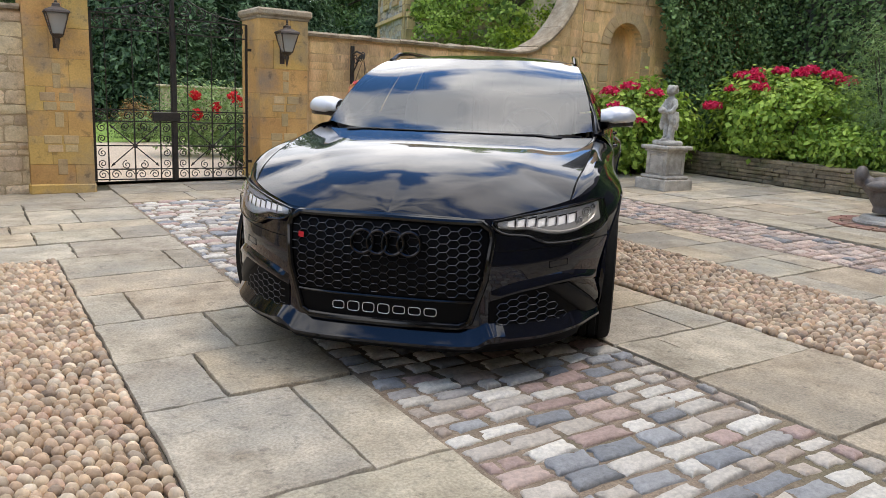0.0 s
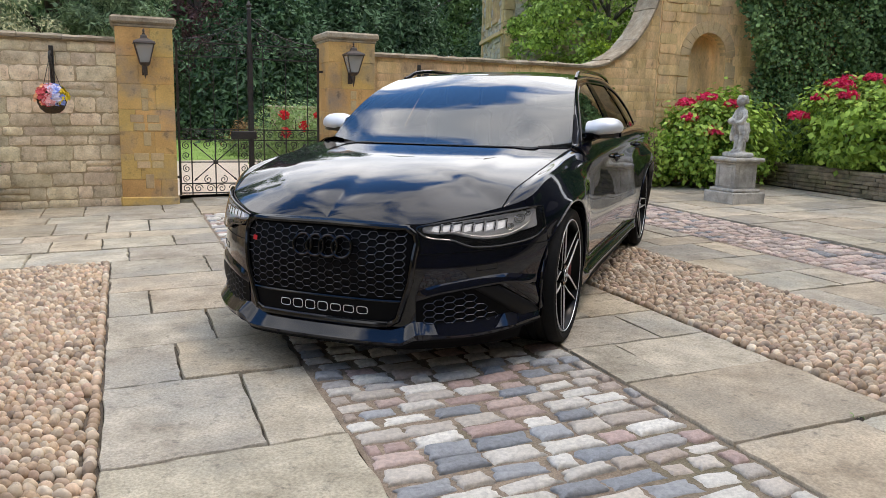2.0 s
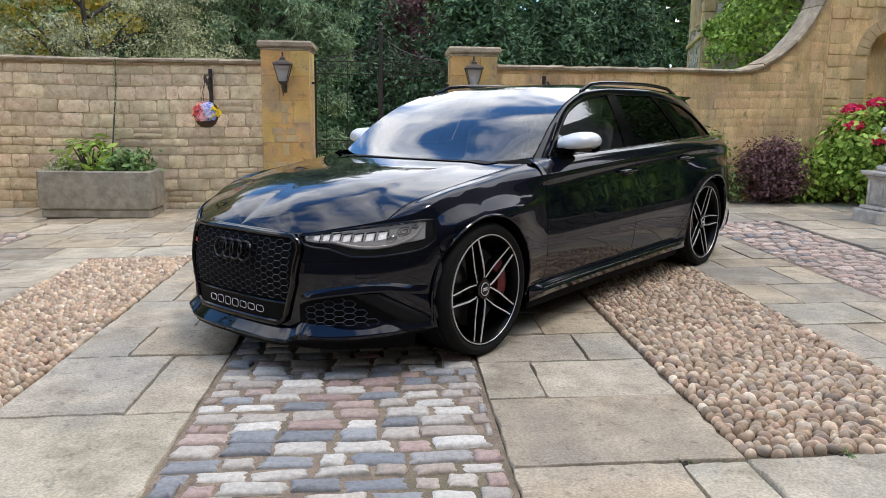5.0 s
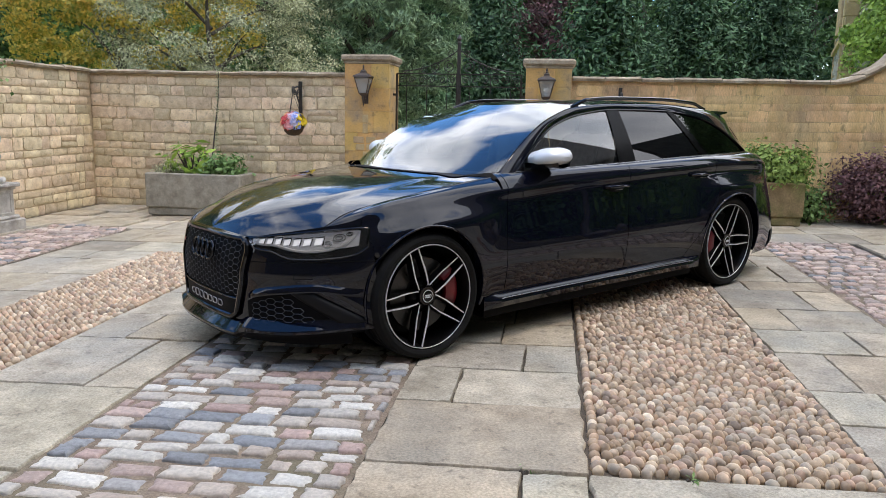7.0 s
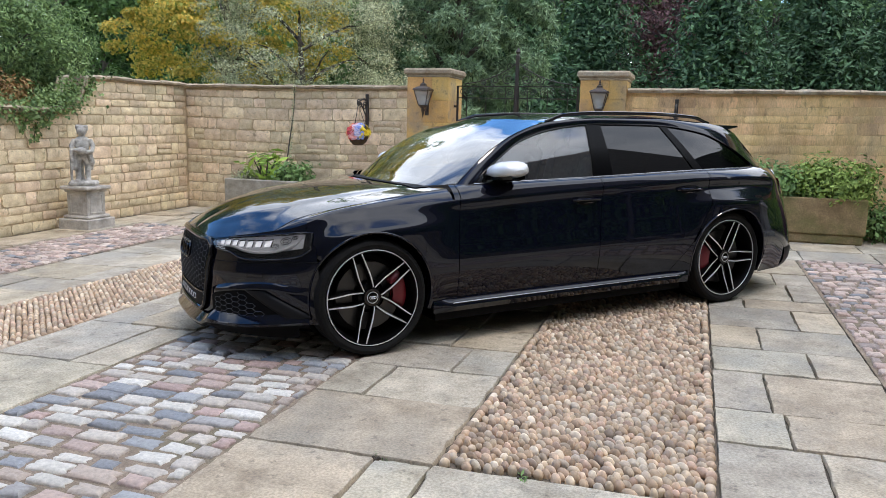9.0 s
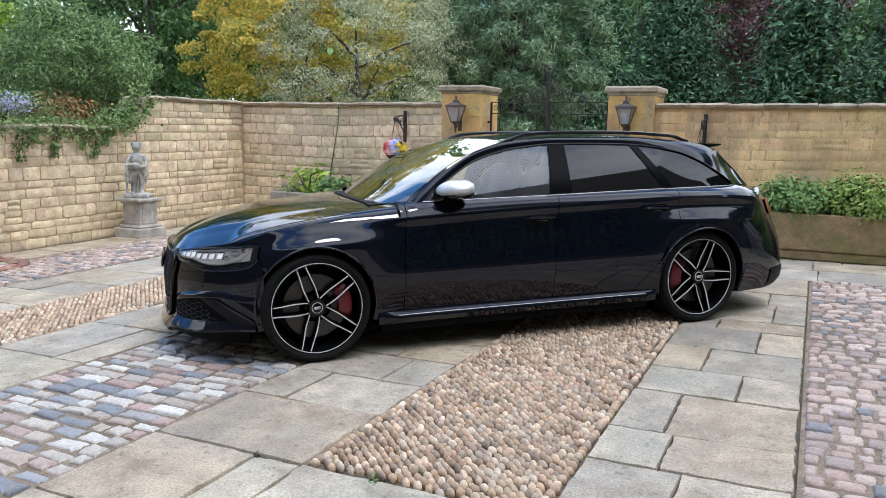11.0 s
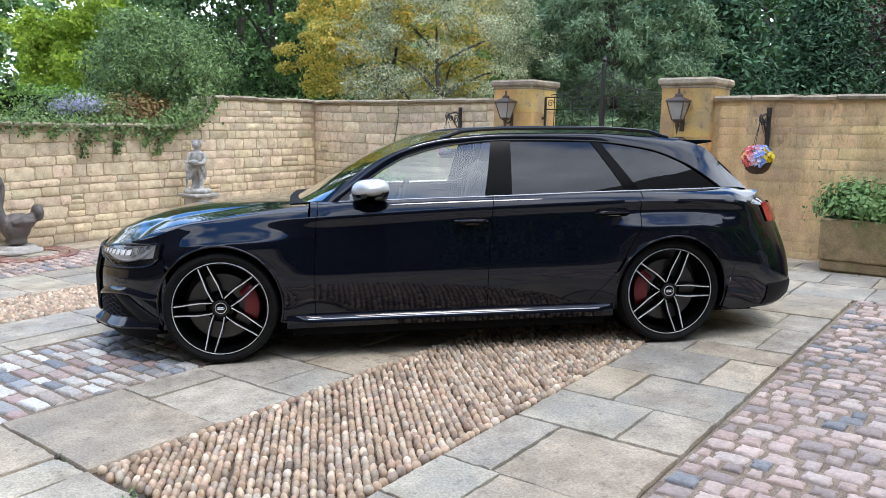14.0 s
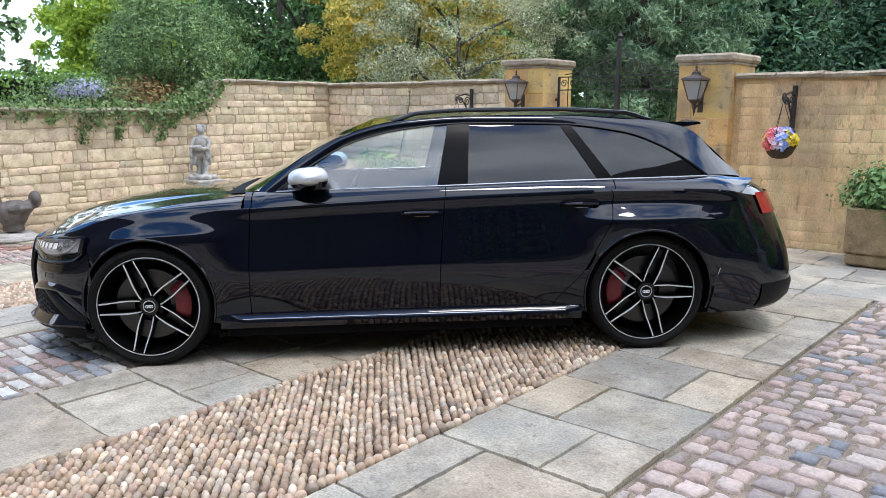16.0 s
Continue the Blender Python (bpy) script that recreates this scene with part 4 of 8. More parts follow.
g_cl = .0025
gapA = line_x([(.2, .575), (.55, .58), (.9, .60), (1.05, .61)])
gapB = line_x([(.2, 1.675), (.45, 1.68), (1.05, 1.725)])
gapC = line_x([(.25, 2.32), (.32, 2.37), (.5, 2.53), (.68, 2.625), (.8, 2.685), (.93, 2.70), (1.02, 2.655)])
shift = lambda f, d: (lambda z: f(z) + d)
top_edge = lambda x: ztop_x(x)
bump_f = line_x([(.2, -.30), (.66, -.34), (.72, -.40), (.9, -.44)])
bump_r = line_x([(.2, 3.30), (.40, 3.33), (.56, 3.40), (.66, 3.62), (.75, 3.72), (1.0, 3.76)])
for sgn, side in ((-1, "left"), (1, "right")):
    body_panel("front_wing", shift(bump_f, .003), shift(gapA, -g_cl), lambda x: .24, top_edge, car, (0.0, .362, .385), 64, 60, sgn=sgn)
    for nm, e0, e1 in (("front_door", gapA, gapB), ("rear_door", gapB, gapC)):
        d = body_panel(nm, shift(e0, g_cl), shift(e1, -g_cl), lambda x: .285, top_edge, car, None, 40, 56, sgn=sgn)
        hx = 1.575 if nm == "front_door" else 2.51
        bowl, grip = Shape(), Shape()
        hz = .852 if nm == "front_door" else .884
        y0 = side_point(s_of_x(hx), hz, sgn)[1]
        bowl.ball((hx, y0 - sgn * .001, hz - .002), (.082, .007, .034), 20, 8)
        part("handle_recess", bowl, M_PITCH, d)
        grip.tube([(hx - .112, y0 + sgn * .002, hz + .006), (hx - .095, y0 + sgn * .022, hz + .008), (hx, y0 + sgn * .028, hz + .009), (hx + .095, y0 + sgn * .022, hz + .008), (hx + .112, y0 + sgn * .002, hz + .006)], [.012, .0145, .0155, .0145, .012], 10, flat=.75)
        part("door_handle", grip, M_PAINT, d)
        # thin silver tube drawn as the bright reflection below the grip
        glint_tube = Shape()
        glint_tube.tube([(hx + dx, y0 + sgn * (.018 - 1.2 * dx * dx), hz - .013 - .6 * dx * dx) for dx in np.linspace(-.035, .045, 9)], .0032, 6)
        part("grip_underside", glint_tube, M_TRIMSILVER, d)
    body_panel("rear_wing", shift(gapC, g_cl), shift(bump_r, -.003), lambda x: .24, top_edge, car, (2.915, .352, .385), 64, 64, sgn=sgn)
    # sill with its bright edge
    sill = Shape()
    rows = []
    for x in np.linspace(.40, 2.52, 40):
        y = side_point(s_of_x(x), .30, sgn)[1]
        e = smoothstep(.40, .52, x) * smoothstep(2.52, 2.42, x)
        rows.append([(x, y - sgn * .03, .292), (x, y + sgn * .004 * e, .284), (x, y + sgn * .030 * e, .262), (x, y + sgn * .036 * e, .240), (x, y + sgn * .014 * e, .205), (x, y - sgn * .05, .185), (x, y - sgn * .3, .18)])
    sill.grid(rows, flip=sgn > 0)
    part("side_sill", sill, M_PAINT, car)
    strip_ = Shape()
    strip_.tube([(x, side_point(s_of_x(x), .30, sgn)[1] + sgn * .031, .262) for x in np.linspace(.53, 2.42, 24)], .0045, 6, flat=.8)
    part("sill_trim", strip_, M_TRIMSILVER, car)
    # wheel arch lips
    for ax, az in ((0.0, .362), (2.915, .352)):
        lip = Shape()
        rows = []
        for i in range(41):
            a = math.radians(-17 + 214 * i / 40)
            ring = []
            for r, dy in ((.388, .0005), (.384, .006), (.376, .004), (.372, -.03), (.372, -.10)):
                x, z = ax + r * math.cos(a), az + r * math.sin(a)
                q = side_point(s_of_x(max(-.34, min(3.36, ax + .388 * math.cos(a)))), max(.2, az + .388 * math.sin(a)), sgn)
                ring.append((x, q[1] + sgn * dy, z))
            rows.append(ring)
        lip.grid(rows, flip=sgn < 0)
        part("wheel_arch", lip, M_PAINT, car)
        well = Shape()
        rows = [[(ax + .372 * math.cos(a), sgn * yy, az + .372 * math.sin(a)) for yy in (.86, .60)] for a in np.linspace(-.3, math.pi + .3, 30)]
        well.grid(rows)
        well.add([(ax + .372 * math.cos(a), sgn * .60, az + .372 * math.sin(a)) for a in np.linspace(0, 2 * math.pi, 30)[:-1]], [tuple(range(29))])
        part("wheel_well", well, M_PITCH, car)

# front and rear bumpers, right across
for nm, s0, s1, zlo, ns in (("front_bumper", 0.0, bump_f, lambda x: .215, 44), ("rear_bumper", bump_r, S_END, lambda x: .20, 36)):
    sh = Shape()
    rows = []
    for j in range(33):
        row = []
        for sgn in (-1, 1):
            half = []
            for i in range(ns + 1):
                u = i / ns
                z = .6
                for _ in range(3):
                    a = s0(z) if callable(s0) else s0
                    b = s1(z) if callable(s1) else s1
                    s = a + (b - a) * u
                    x = plan_x(s)
                    z = zlo(x) + (ztop_x(x) - zlo(x)) * j / 32
                half.append(side_point(s, z, sgn))
            if nm == "front_bumper":
                row += half[::-1][:-1] if sgn < 0 else half
            else:
                row += half if sgn < 0 else half[::-1][1:]
        rows.append(row)
    sh.grid(rows, flip=nm != "front_bumper")
    part(nm, sh, M_PAINT, car, smooth=40)

# bonnet, between its shut lines, and the tops of the front wings beside it
hood_c = curve_through([-.84, -.79, -.72, -.56, -.35, -.12, .12, .33, .52], [.705, .745, .785, .850, .900, .933, .952, .960, .958])
S_GAP = s_of_x(-.60)
_g0 = side_point(S_GAP, ztop_x(-.60), 1)
gap_y = curve_through([_g0[0], -.40, -.20, .0, .25, .50, .60], [_g0[1], .742, .768, .783, .794, .800, .802])
gap_z = curve_through([_g0[0], -.40, -.20, .0, .25, .50, .60], [_g0[2], .823, .868, .900, .935, .962, .970])


def bonnet_edge(t):
    """The bonnet's rim on the right: along the nose first, then along the wing."""
    if t < .45:
        s = .004 + (S_GAP - .004) * t / .45
        return side_point(s, ztop_x(plan_x(s)), 1)
    x = _g0[0] + (.56 - _g0[0]) * (t - .45) / .55
    return (x, gap_y(x), gap_z(x))


hood = Shape()
rows = []
for i in range(81):
    t = i / 80
    bx, by, bz = bonnet_edge(t)
    cx = -.835 + 1.335 * t ** 1.2
    uc = .70 - .06 * t
    row = []
    for k in range(-32, 33):
        u = k / 32
        au = abs(u)
        x = cx + (bx - cx) * au ** 1.6
        z0 = hood_c(cx)
        z = z0 + (bz - z0) * au ** 2.4
        ridge = .007 * (1 - smoothstep(uc - .05, uc + .10, au))
        z += ridge * smoothstep(.02, .35, t)
        row.append((x, u * (by - .004), z + .001))
    rows.append(row)
hood.grid(rows, flip=True)
part("bonnet", hood, M_PAINT, car, smooth=60)
hood_rows = rows
for sgn in (-1, 1):
    rows, line_ = [], []
    for i in range(49):
        t = .452 + .545 * i / 48
        g = Vector(bonnet_edge(t))
        x = g.x
        so = s_of_x(min(.598, -.60 + (x - _g0[0]) * 1.198 / (.60 - _g0[0])))
        o = Vector(side_point(so, ztop_x(plan_x(so)), 1))
        ring = []
        for k in range(9):
            v = k / 8
            p = g.lerp(o, v)
            bulge = .20 * (o - g).length * math.sin(math.pi * v ** 1.5) * .55
            ring.append((p.x, sgn * (p.y + (.003 if k == 0 else 0)), p.z + bulge))
        rows.append(ring)
        line_.append((g.x, sgn * (g.y - .001), g.z - .004))
    part("wing_top", Shape().grid(rows, flip=sgn < 0), M_PAINT, car, smooth=60)
    part("shut_line", Shape().tube(line_, .005, 5), M_PITCH, car)
cowl = Shape().grid([[(p[0], p[1], p[2] + .005) for p in hood_rows[i][7:-7]] for i in (75, 78, 80)], flip=True)
part("cowl", cowl, M_PITCH, car)


# ---- cabin ----
belt_y = curve_through([.5, .7, 1.0, 1.8, 2.6, 3.0, 3.33, 3.7], [.795, .815, .832, .842, .842, .822, .785, .70])


def cabin_y(x, z):
    d = max(0.0, z - .99)
    return belt_y(x) - .42 * d - .38 * d * d


dlo_top = curve_through([.74, .85, .96, 1.18, 1.50, 1.85, 2.4, 2.84, 3.05, 3.20, 3.32], [.988, 1.070, 1.142, 1.258, 1.333, 1.360, 1.350, 1.292, 1.213, 1.120, 1.030])
dlo_bot = curve_through([.74, 1.2, 1.7, 2.64, 3.32], [.988, .996, 1.003, 1.020, 1.024])
EDGE = [(.60, .795, .960), (.71, .778, 1.050), (.91, .738, 1.190), (1.16, .690, 1.308), (1.46, .642, 1.378), (1.9, .612, 1.405), (2.4, .610, 1.402), (2.8, .600, 1.380), (3.05, .592, 1.355), (3.26, .588, 1.305), (3.44, .60, 1.15), (3.60, .62, 1.005)]
_e = np.linspace(0, 1, len(EDGE))
edge_f = [curve_through(_e, [p[k] for p in EDGE]) for k in range(3)]
edge_x = curve_through([p[0] for p in EDGE], _e)


def win_patch(b0, b1, t0, t1, sgn, off=0.0, n=24, m=12, inset=0.0):
    rows = []
    for j in range(m + 1):
        v = j / m
        row = []
        for i in range(n + 1):
            u = i / n
            xb, xt = b0 + (b1 - b0) * u, t0 + (t1 - t0) * u
            zb, zt = dlo_bot(xb), max(dlo_bot(xt), dlo_top(xt))
            x, z = xb + (xt - xb) * v, zb + (zt - zb) * v
            row.append((x, sgn * (cabin_y(x, z) + off), z))
        rows.append(row)
    return rows


for sgn in (-1, 1):
    for nm, mt, b0, b1, t0, t1 in (("front_side_window", M_GLASS, .80, 1.675, .80, 1.755), ("rear_side_window", M_PRIVACY, 1.855, 2.635, 1.885, 2.435), ("rear_quarter_window", M_PRIVACY, 2.725, 3.30, 2.50, 3.30)):
        w = Shape().grid(win_patch(b0, b1, t0, t1, sgn, -.004), flip=sgn > 0)
        ob = part(nm, w, mt, car, "dark tinted glass" if mt is M_PRIVACY else "clear glass")
        ob.visible_shadow = False
    for nm, b0, b1, t0, t1, mt in (("b_pillar", 1.675, 1.855, 1.755, 1.885, M_FILM), ("c_pillar", 2.635, 2.725, 2.435, 2.50, M_FILM), ("mirror_base", .74, .81, .74, .81, M_GLOSS)):
        part(nm, Shape().grid(win_patch(b0, b1, t0, t1, sgn, .003, 6, 10), flip=sgn > 0), mt, car)
    # roof rail of the body: from the window line to the roof edge, and the rear pillar
    rows = []
    for i in range(71):
        t = i / 70
        x = .74 + (3.32 - .74) * t
        a = Vector((x, sgn * cabin_y(x, dlo_top(x)), dlo_top(x)))
        e = edge_x(.60 + (3.60 - .60) * t)
        b = Vector((edge_f[0](e), sgn * edge_f[1](e), edge_f[2](e)))
        row = []
        for k in range(7):
            v = k / 6
            p = a.lerp(b, v)
            out = math.sin(math.pi * v) * .010
            row.append((p.x, p.y + sgn * out * .8, p.z + out * .6))
        rows.append(row)
    part("side_frame", Shape().grid(rows, flip=sgn > 0), M_PAINT, car, smooth=60)
    # sloping shoulder between the crease and the glass, one piece a panel
    for xa, xb in ((.565, .604), (.610, 1.719), (1.724, 2.712), (2.718, 3.66)):
        rows = []
        for x in np.linspace(xa, xb, 40):
            p0 = side_point(s_of_x(min(x, 3.64)), ztop_x(x), sgn)
            zb = dlo_bot(max(.74, min(x, 3.32))) if .74 < x < 3.32 else .985 + (.0 if x < 1 else .035)
            yb = cabin_y(x, zb) if x > .66 else .80
            if x > 3.32:
                f = smoothstep(3.32, 3.66, x)
                yb, zb = cabin_y(3.32, 1.02) * (1 - f) + .66 * f, 1.024 * (1 - f) + .995 * f
            a, b = Vector(p0), Vector((x, sgn * yb, zb + .002))
            ring = []
            for k in range(7):
                v = k / 6
                q = a.lerp(b, v)
                lift = .016 * math.sin(math.pi * v)
                ring.append((q.x, q.y + sgn * lift * .5, q.z + lift * .75))
            rows.append(ring)
        part("shoulder", Shape().grid(rows, flip=sgn < 0), M_PAINT, car, smooth=60)
    trim = Shape()
    trim.tube([(x, sgn * (cabin_y(x, dlo_bot(x)) + .004), dlo_bot(x) + .001) for x in np.linspace(.74, 3.32, 40)], .005, 6)
    part("window_trim", trim, M_TRIMSILVER, car)
    top_trim = Shape()
    top_trim.tube([(x, sgn * (cabin_y(x, dlo_top(x)) + .003), dlo_top(x)) for x in np.linspace(.75, 3.32, 60)], .006, 6)
    part("window_trim", top_trim, M_GLOSS, car)
    # roof rail bar
    rail = Shape()
    pts = []
    for i in range(33):
        x = 1.42 + (3.02 - 1.42) * i / 32
        e = edge_x(x)
        lift = .030 * smoothstep(0, .10, i / 32) * smoothstep(1, .90, i / 32) + .004
        pts.append((x, sgn * (edge_f[1](e) - .018), edge_f[2](e) + lift))
    rail.tube(pts, .013, 8)
    part("roof_rail", rail, M_GLOSS, car)

# windscreen, roof, rear glass, spoiler
def across(bot, top, n=25, m=16, bow=2.2):
    """A patch between two half profiles: centre and side points below and above."""
    rows = []
    for j in range(m + 1):
        v = j / m
        row = []
        for i in range(n):
            u = i / (n - 1) * 2 - 1
            w = abs(u) ** bow
            p = [Vector(a).lerp(Vector(b), w) for a, b in (bot, top)]
            q = p[0].lerp(p[1], v)
            q.z += .022 * math.sin(math.pi * v)
            hw = bot[1][1] + (top[1][1] - bot[1][1]) * v
            row.append((q.x, hw * u, q.z))
        rows.append(row)
    return rows


screen_z = curve_through([.40, .52, .818, 1.098, 1.30], [.945, 1.003, 1.186, 1.322, 1.398])
rows = []
for j in range(21):
    v = j / 20
    e = edge_x(.635 + .815 * v)
    ex, ey, ez = edge_f[0](e), edge_f[1](e) - .006, edge_f[2](e) + .004
    cx = .40 + .90 * v
    rows.append([(cx + (ex - cx) * abs(u) ** 2.2, ey * u, screen_z(cx) + (ez - screen_z(cx)) * abs(u) ** 2.4) for u in np.linspace(-1, 1, 29)])
ws = part("windscreen", Shape().grid(rows, flip=True), M_SCREEN, car, "clear glass", smooth=60)
ws.visible_shadow = False
roof_c = curve_through([1.26, 1.45, 1.9, 2.4, 2.8, 3.05, 3.2], [1.392, 1.418, 1.438, 1.434, 1.408, 1.375, 1.352])
rows = []
for i in range(41):
    t = i / 40
    row = []
    for k in range(-14, 15):
        u = k / 14
        xe, xc = 1.45 + (3.08 - 1.45) * t, 1.29 + (3.20 - 1.29) * t
        x = xc + (xe - xc) * u * u
        e = edge_x(xe)
        ze, ye = edge_f[2](e), edge_f[1](e)
        row.append((x, ye * u, roof_c(xc) + (ze - roof_c(xc)) * abs(u) ** 2.6))
    rows.append(row)
part("roof", Shape().grid(rows), M_PAINT, car, smooth=60)
part("rear_window", Shape().grid(across(((3.66, 0, .985), (3.60, .615, .995)), ((3.30, 0, 1.345), (3.24, .586, 1.312))), flip=True), M_PRIVACY, car, "dark tinted glass")
sp = Shape()
rows = []
for i in range(21):
    u = i / 10 - 1
    y, bend = .585 * u, .05 * u * u
    rows.append([(2.94 - bend, y, 1.372 - .014 * u * u), (3.22 - bend, y, 1.366 - .018 * u * u), (3.385 - bend, y, 1.362 - .018 * u * u), (3.394 - bend, y, 1.350 - .018 * u * u), (3.28 - bend, y, 1.336 - .020 * u * u), (3.08 - bend, y, 1.340 - .018 * u * u)])
sp.grid(rows, flip=True)
for r, f in ((rows[0], 1), (rows[-1], -1)):
    sp.add(r, [tuple(range(6))[::f]])
part("roof_spoiler", sp, M_PAINT, car)
boot = Shape()
rows = []
S_DECK = s_of_x(3.645)
for j in range(13):
    v = j / 12
    row = []
    for k in range(-16, 17):
        u = k / 16
        a = Vector((3.665 - .065 * u * u, .655 * u, .986 + .010 * u * u))
        sb = S_DECK + (S_END - S_DECK) * (1 - abs(u)) ** .8
        b = Vector(side_point(sb, ztop_x(plan_x(sb)), 1 if u >= 0 else -1))
        if k == 0:
            b.y = 0
        p = a.lerp(b, v)
        swell = math.sin(math.pi * v) * .022
        p.z += swell
        p.x += swell * .6 * (1 - u * u)
        row.append(tuple(p))
    rows.append(row)
boot.grid(rows)
part("boot_lid", boot, M_PAINT, car, smooth=60)

# dark floor, inner lining
under = Shape()
under.box((1.6, 0, .195), (4.2, 1.16, .15))
under.box((1.455, 0, .26), (2.05, 1.78, .22))
part("underbody", under, M_PITCH, car)


# ---- front end ----
def on_front(y, z, off=0.0):
    """A point on the nose at lateral place y, pushed out by off."""
    a, b = 0.0, s_of_x(-.15)
    for _ in range(24):
        m = (a + b) / 2
        if plan_y(m) < abs(y):
            a = m
        else:
            b = m
    s = (a + b) / 2
    p = Vector(side_point(s, z, 1 if y >= 0 else -1))
    q0, q1 = side_point(max(0, s - .01), z, 1), side_point(s + .01, z, 1)
    t = Vector((q1[0] - q0[0], q1[1] - q0[1], 0)).normalized()
    n = Vector((-t.y, t.x, 0))
    if n.x > 0:
        n = -n
    if y < 0:
        n.y = -n.y
    return p + n * off


def nose_panel(poly_rows, off):
    return [[tuple(on_front(y, z, off)) for y, z in r] for r in poly_rows]


GR = [(-.32, .262), (-.36, .285), (-.415, .46), (-.435, .625), (-.425, .660), (-.385, .688), (0, .694), (.385, .688), (.425, .660), (.435, .625), (.415, .46), (.36, .285), (.32, .262)]
gr_half = curve_through([.262, .285, .46, .625, .660, .688], [.32, .36, .415, .435, .425, .385])
grille = part("grille", Shape().grid(nose_panel([[(gr_half(z) * u, z) for u in np.linspace(-1, 1, 29)] for z in np.linspace(.262, .69, 16)], .006), flip=True), M_PITCH, car)
frame_ = Shape()
loop = []
for (y0, z0), (y1, z1) in zip(GR, GR[1:] + GR[:1]):
    k = max(2, int(math.hypot(y1 - y0, z1 - z0) / .03))
    loop += [(y0 + (y1 - y0) * i / k, z0 + (z1 - z0) * i / k) for i in range(k)]
loop.append(loop[0])
frame_.tube([on_front(y, z, .012) for y, z in loop], .016, 10, caps=False)
part("grille_frame", frame_, M_GLOSS, grille)


def hex_mesh(inside, y0, y1, z0, z1, r, off, tube_r):
    s = Shape()
    w, h = r * 2.2, r * .68
    seen = set()
    j = 0
    z = z0
    while z < z1 + h:
        y = y0 + (w * .75 if j % 2 else 0)
        while y < y1 + w:
            c = [(y - w / 2, z), (y - w / 4, z + h), (y + w / 4, z + h), (y + w / 2, z)]
            for a, b in zip(c[:-1], c[1:]):
                key = (round(a[0], 3), round(a[1], 3), round(b[0], 3), round(b[1], 3))
                if key in seen or not (inside(*a) and inside(*b)):
                    continue
                seen.add(key)
                s.tube([on_front(a[0], a[1], off), on_front(b[0], b[1], off)], tube_r, 4, caps=False)
            a, b = (y - w / 2, z), (y - w / 4, z - h)
            for a, b in (((y - w / 2, z), (y - w / 4, z - h)), ((y + w / 2, z), (y + w / 4, z - h)), ((y + w / 2, z), (y + w, z))):
                key = (round(a[0], 3), round(a[1], 3), round(b[0], 3), round(b[1], 3))
                if key in seen or not (inside(*a) and inside(*b)):
                    continue
                seen.add(key)
                s.tube([on_front(a[0], a[1], off), on_front(b[0], b[1], off)], tube_r, 4, caps=False)
            y += w * 1.5
        z += h
        j += 1
    return s


in_gr = lambda y, z: .372 < z < .684 and abs(y) < gr_half(z) - .012
part("honeycomb", hex_mesh(in_gr, -.45, .45, .37, .69, .0245, .014, .0018), M_MESH, grille, "gloss black honeycomb mesh")
plate = Shape().grid(nose_panel([[(gr_half(z) * .96 * u, z) for u in np.linspace(-1, 1, 21)] for z in np.linspace(.272, .365, 4)], .012), flip=True)
part("lower_panel", plate, M_PITCH, grille)
trim_ = Shape()
trim_.tube([on_front(y, .700 - .012 * (abs(y) / .40) ** 4, .004) for y in np.linspace(-.40, .40, 31)], .012, 8)
part("grille_top_trim", trim_, M_GLOSS, grille)
bar = Shape()
bar.tube([on_front(y, .368, .014) for y in np.linspace(-.39, .39, 21)], .006, 6)
part("cross_bar", bar, M_GLOSS, grille)
for k in range(4):
    ringy = -.012 + (k - 1.5) * .068
    ring = Shape()
    ring.tube([on_front(ringy + .047 * math.cos(a), .597 + .047 * math.sin(a), .030) for a in np.linspace(0, 2 * math.pi, 29)], .0078, 8, caps=False)
    part("ring_emblem", ring, M_DARKCHROME, grille)
for k in range(7):
    y = -.006 + (k - 3) * .0655
    w, h = (.025, .016 if k in (0, 1, 2, 6) else .020)
    mark = Shape()
    lp = [(y + w * math.copysign(abs(math.cos(a)) ** .5, math.cos(a)), .318 + h * math.copysign(abs(math.sin(a)) ** .5, math.sin(a))) for a in np.linspace(0, 2 * math.pi, 21)]
    mark.tube([on_front(a, b, .016) for a, b in lp], .0017, 5, caps=False)
    part("silver_mark", mark, M_CUT, grille)
badge = Shape().grid(nose_panel([[(.352 + .05 * u, .588 + .022 * v + .004 * u) for u in (0, .25, .5)] for v in (0, .5, 1)], .024), flip=True)
part("badge", badge, M_BADGE, grille, "small red badge")

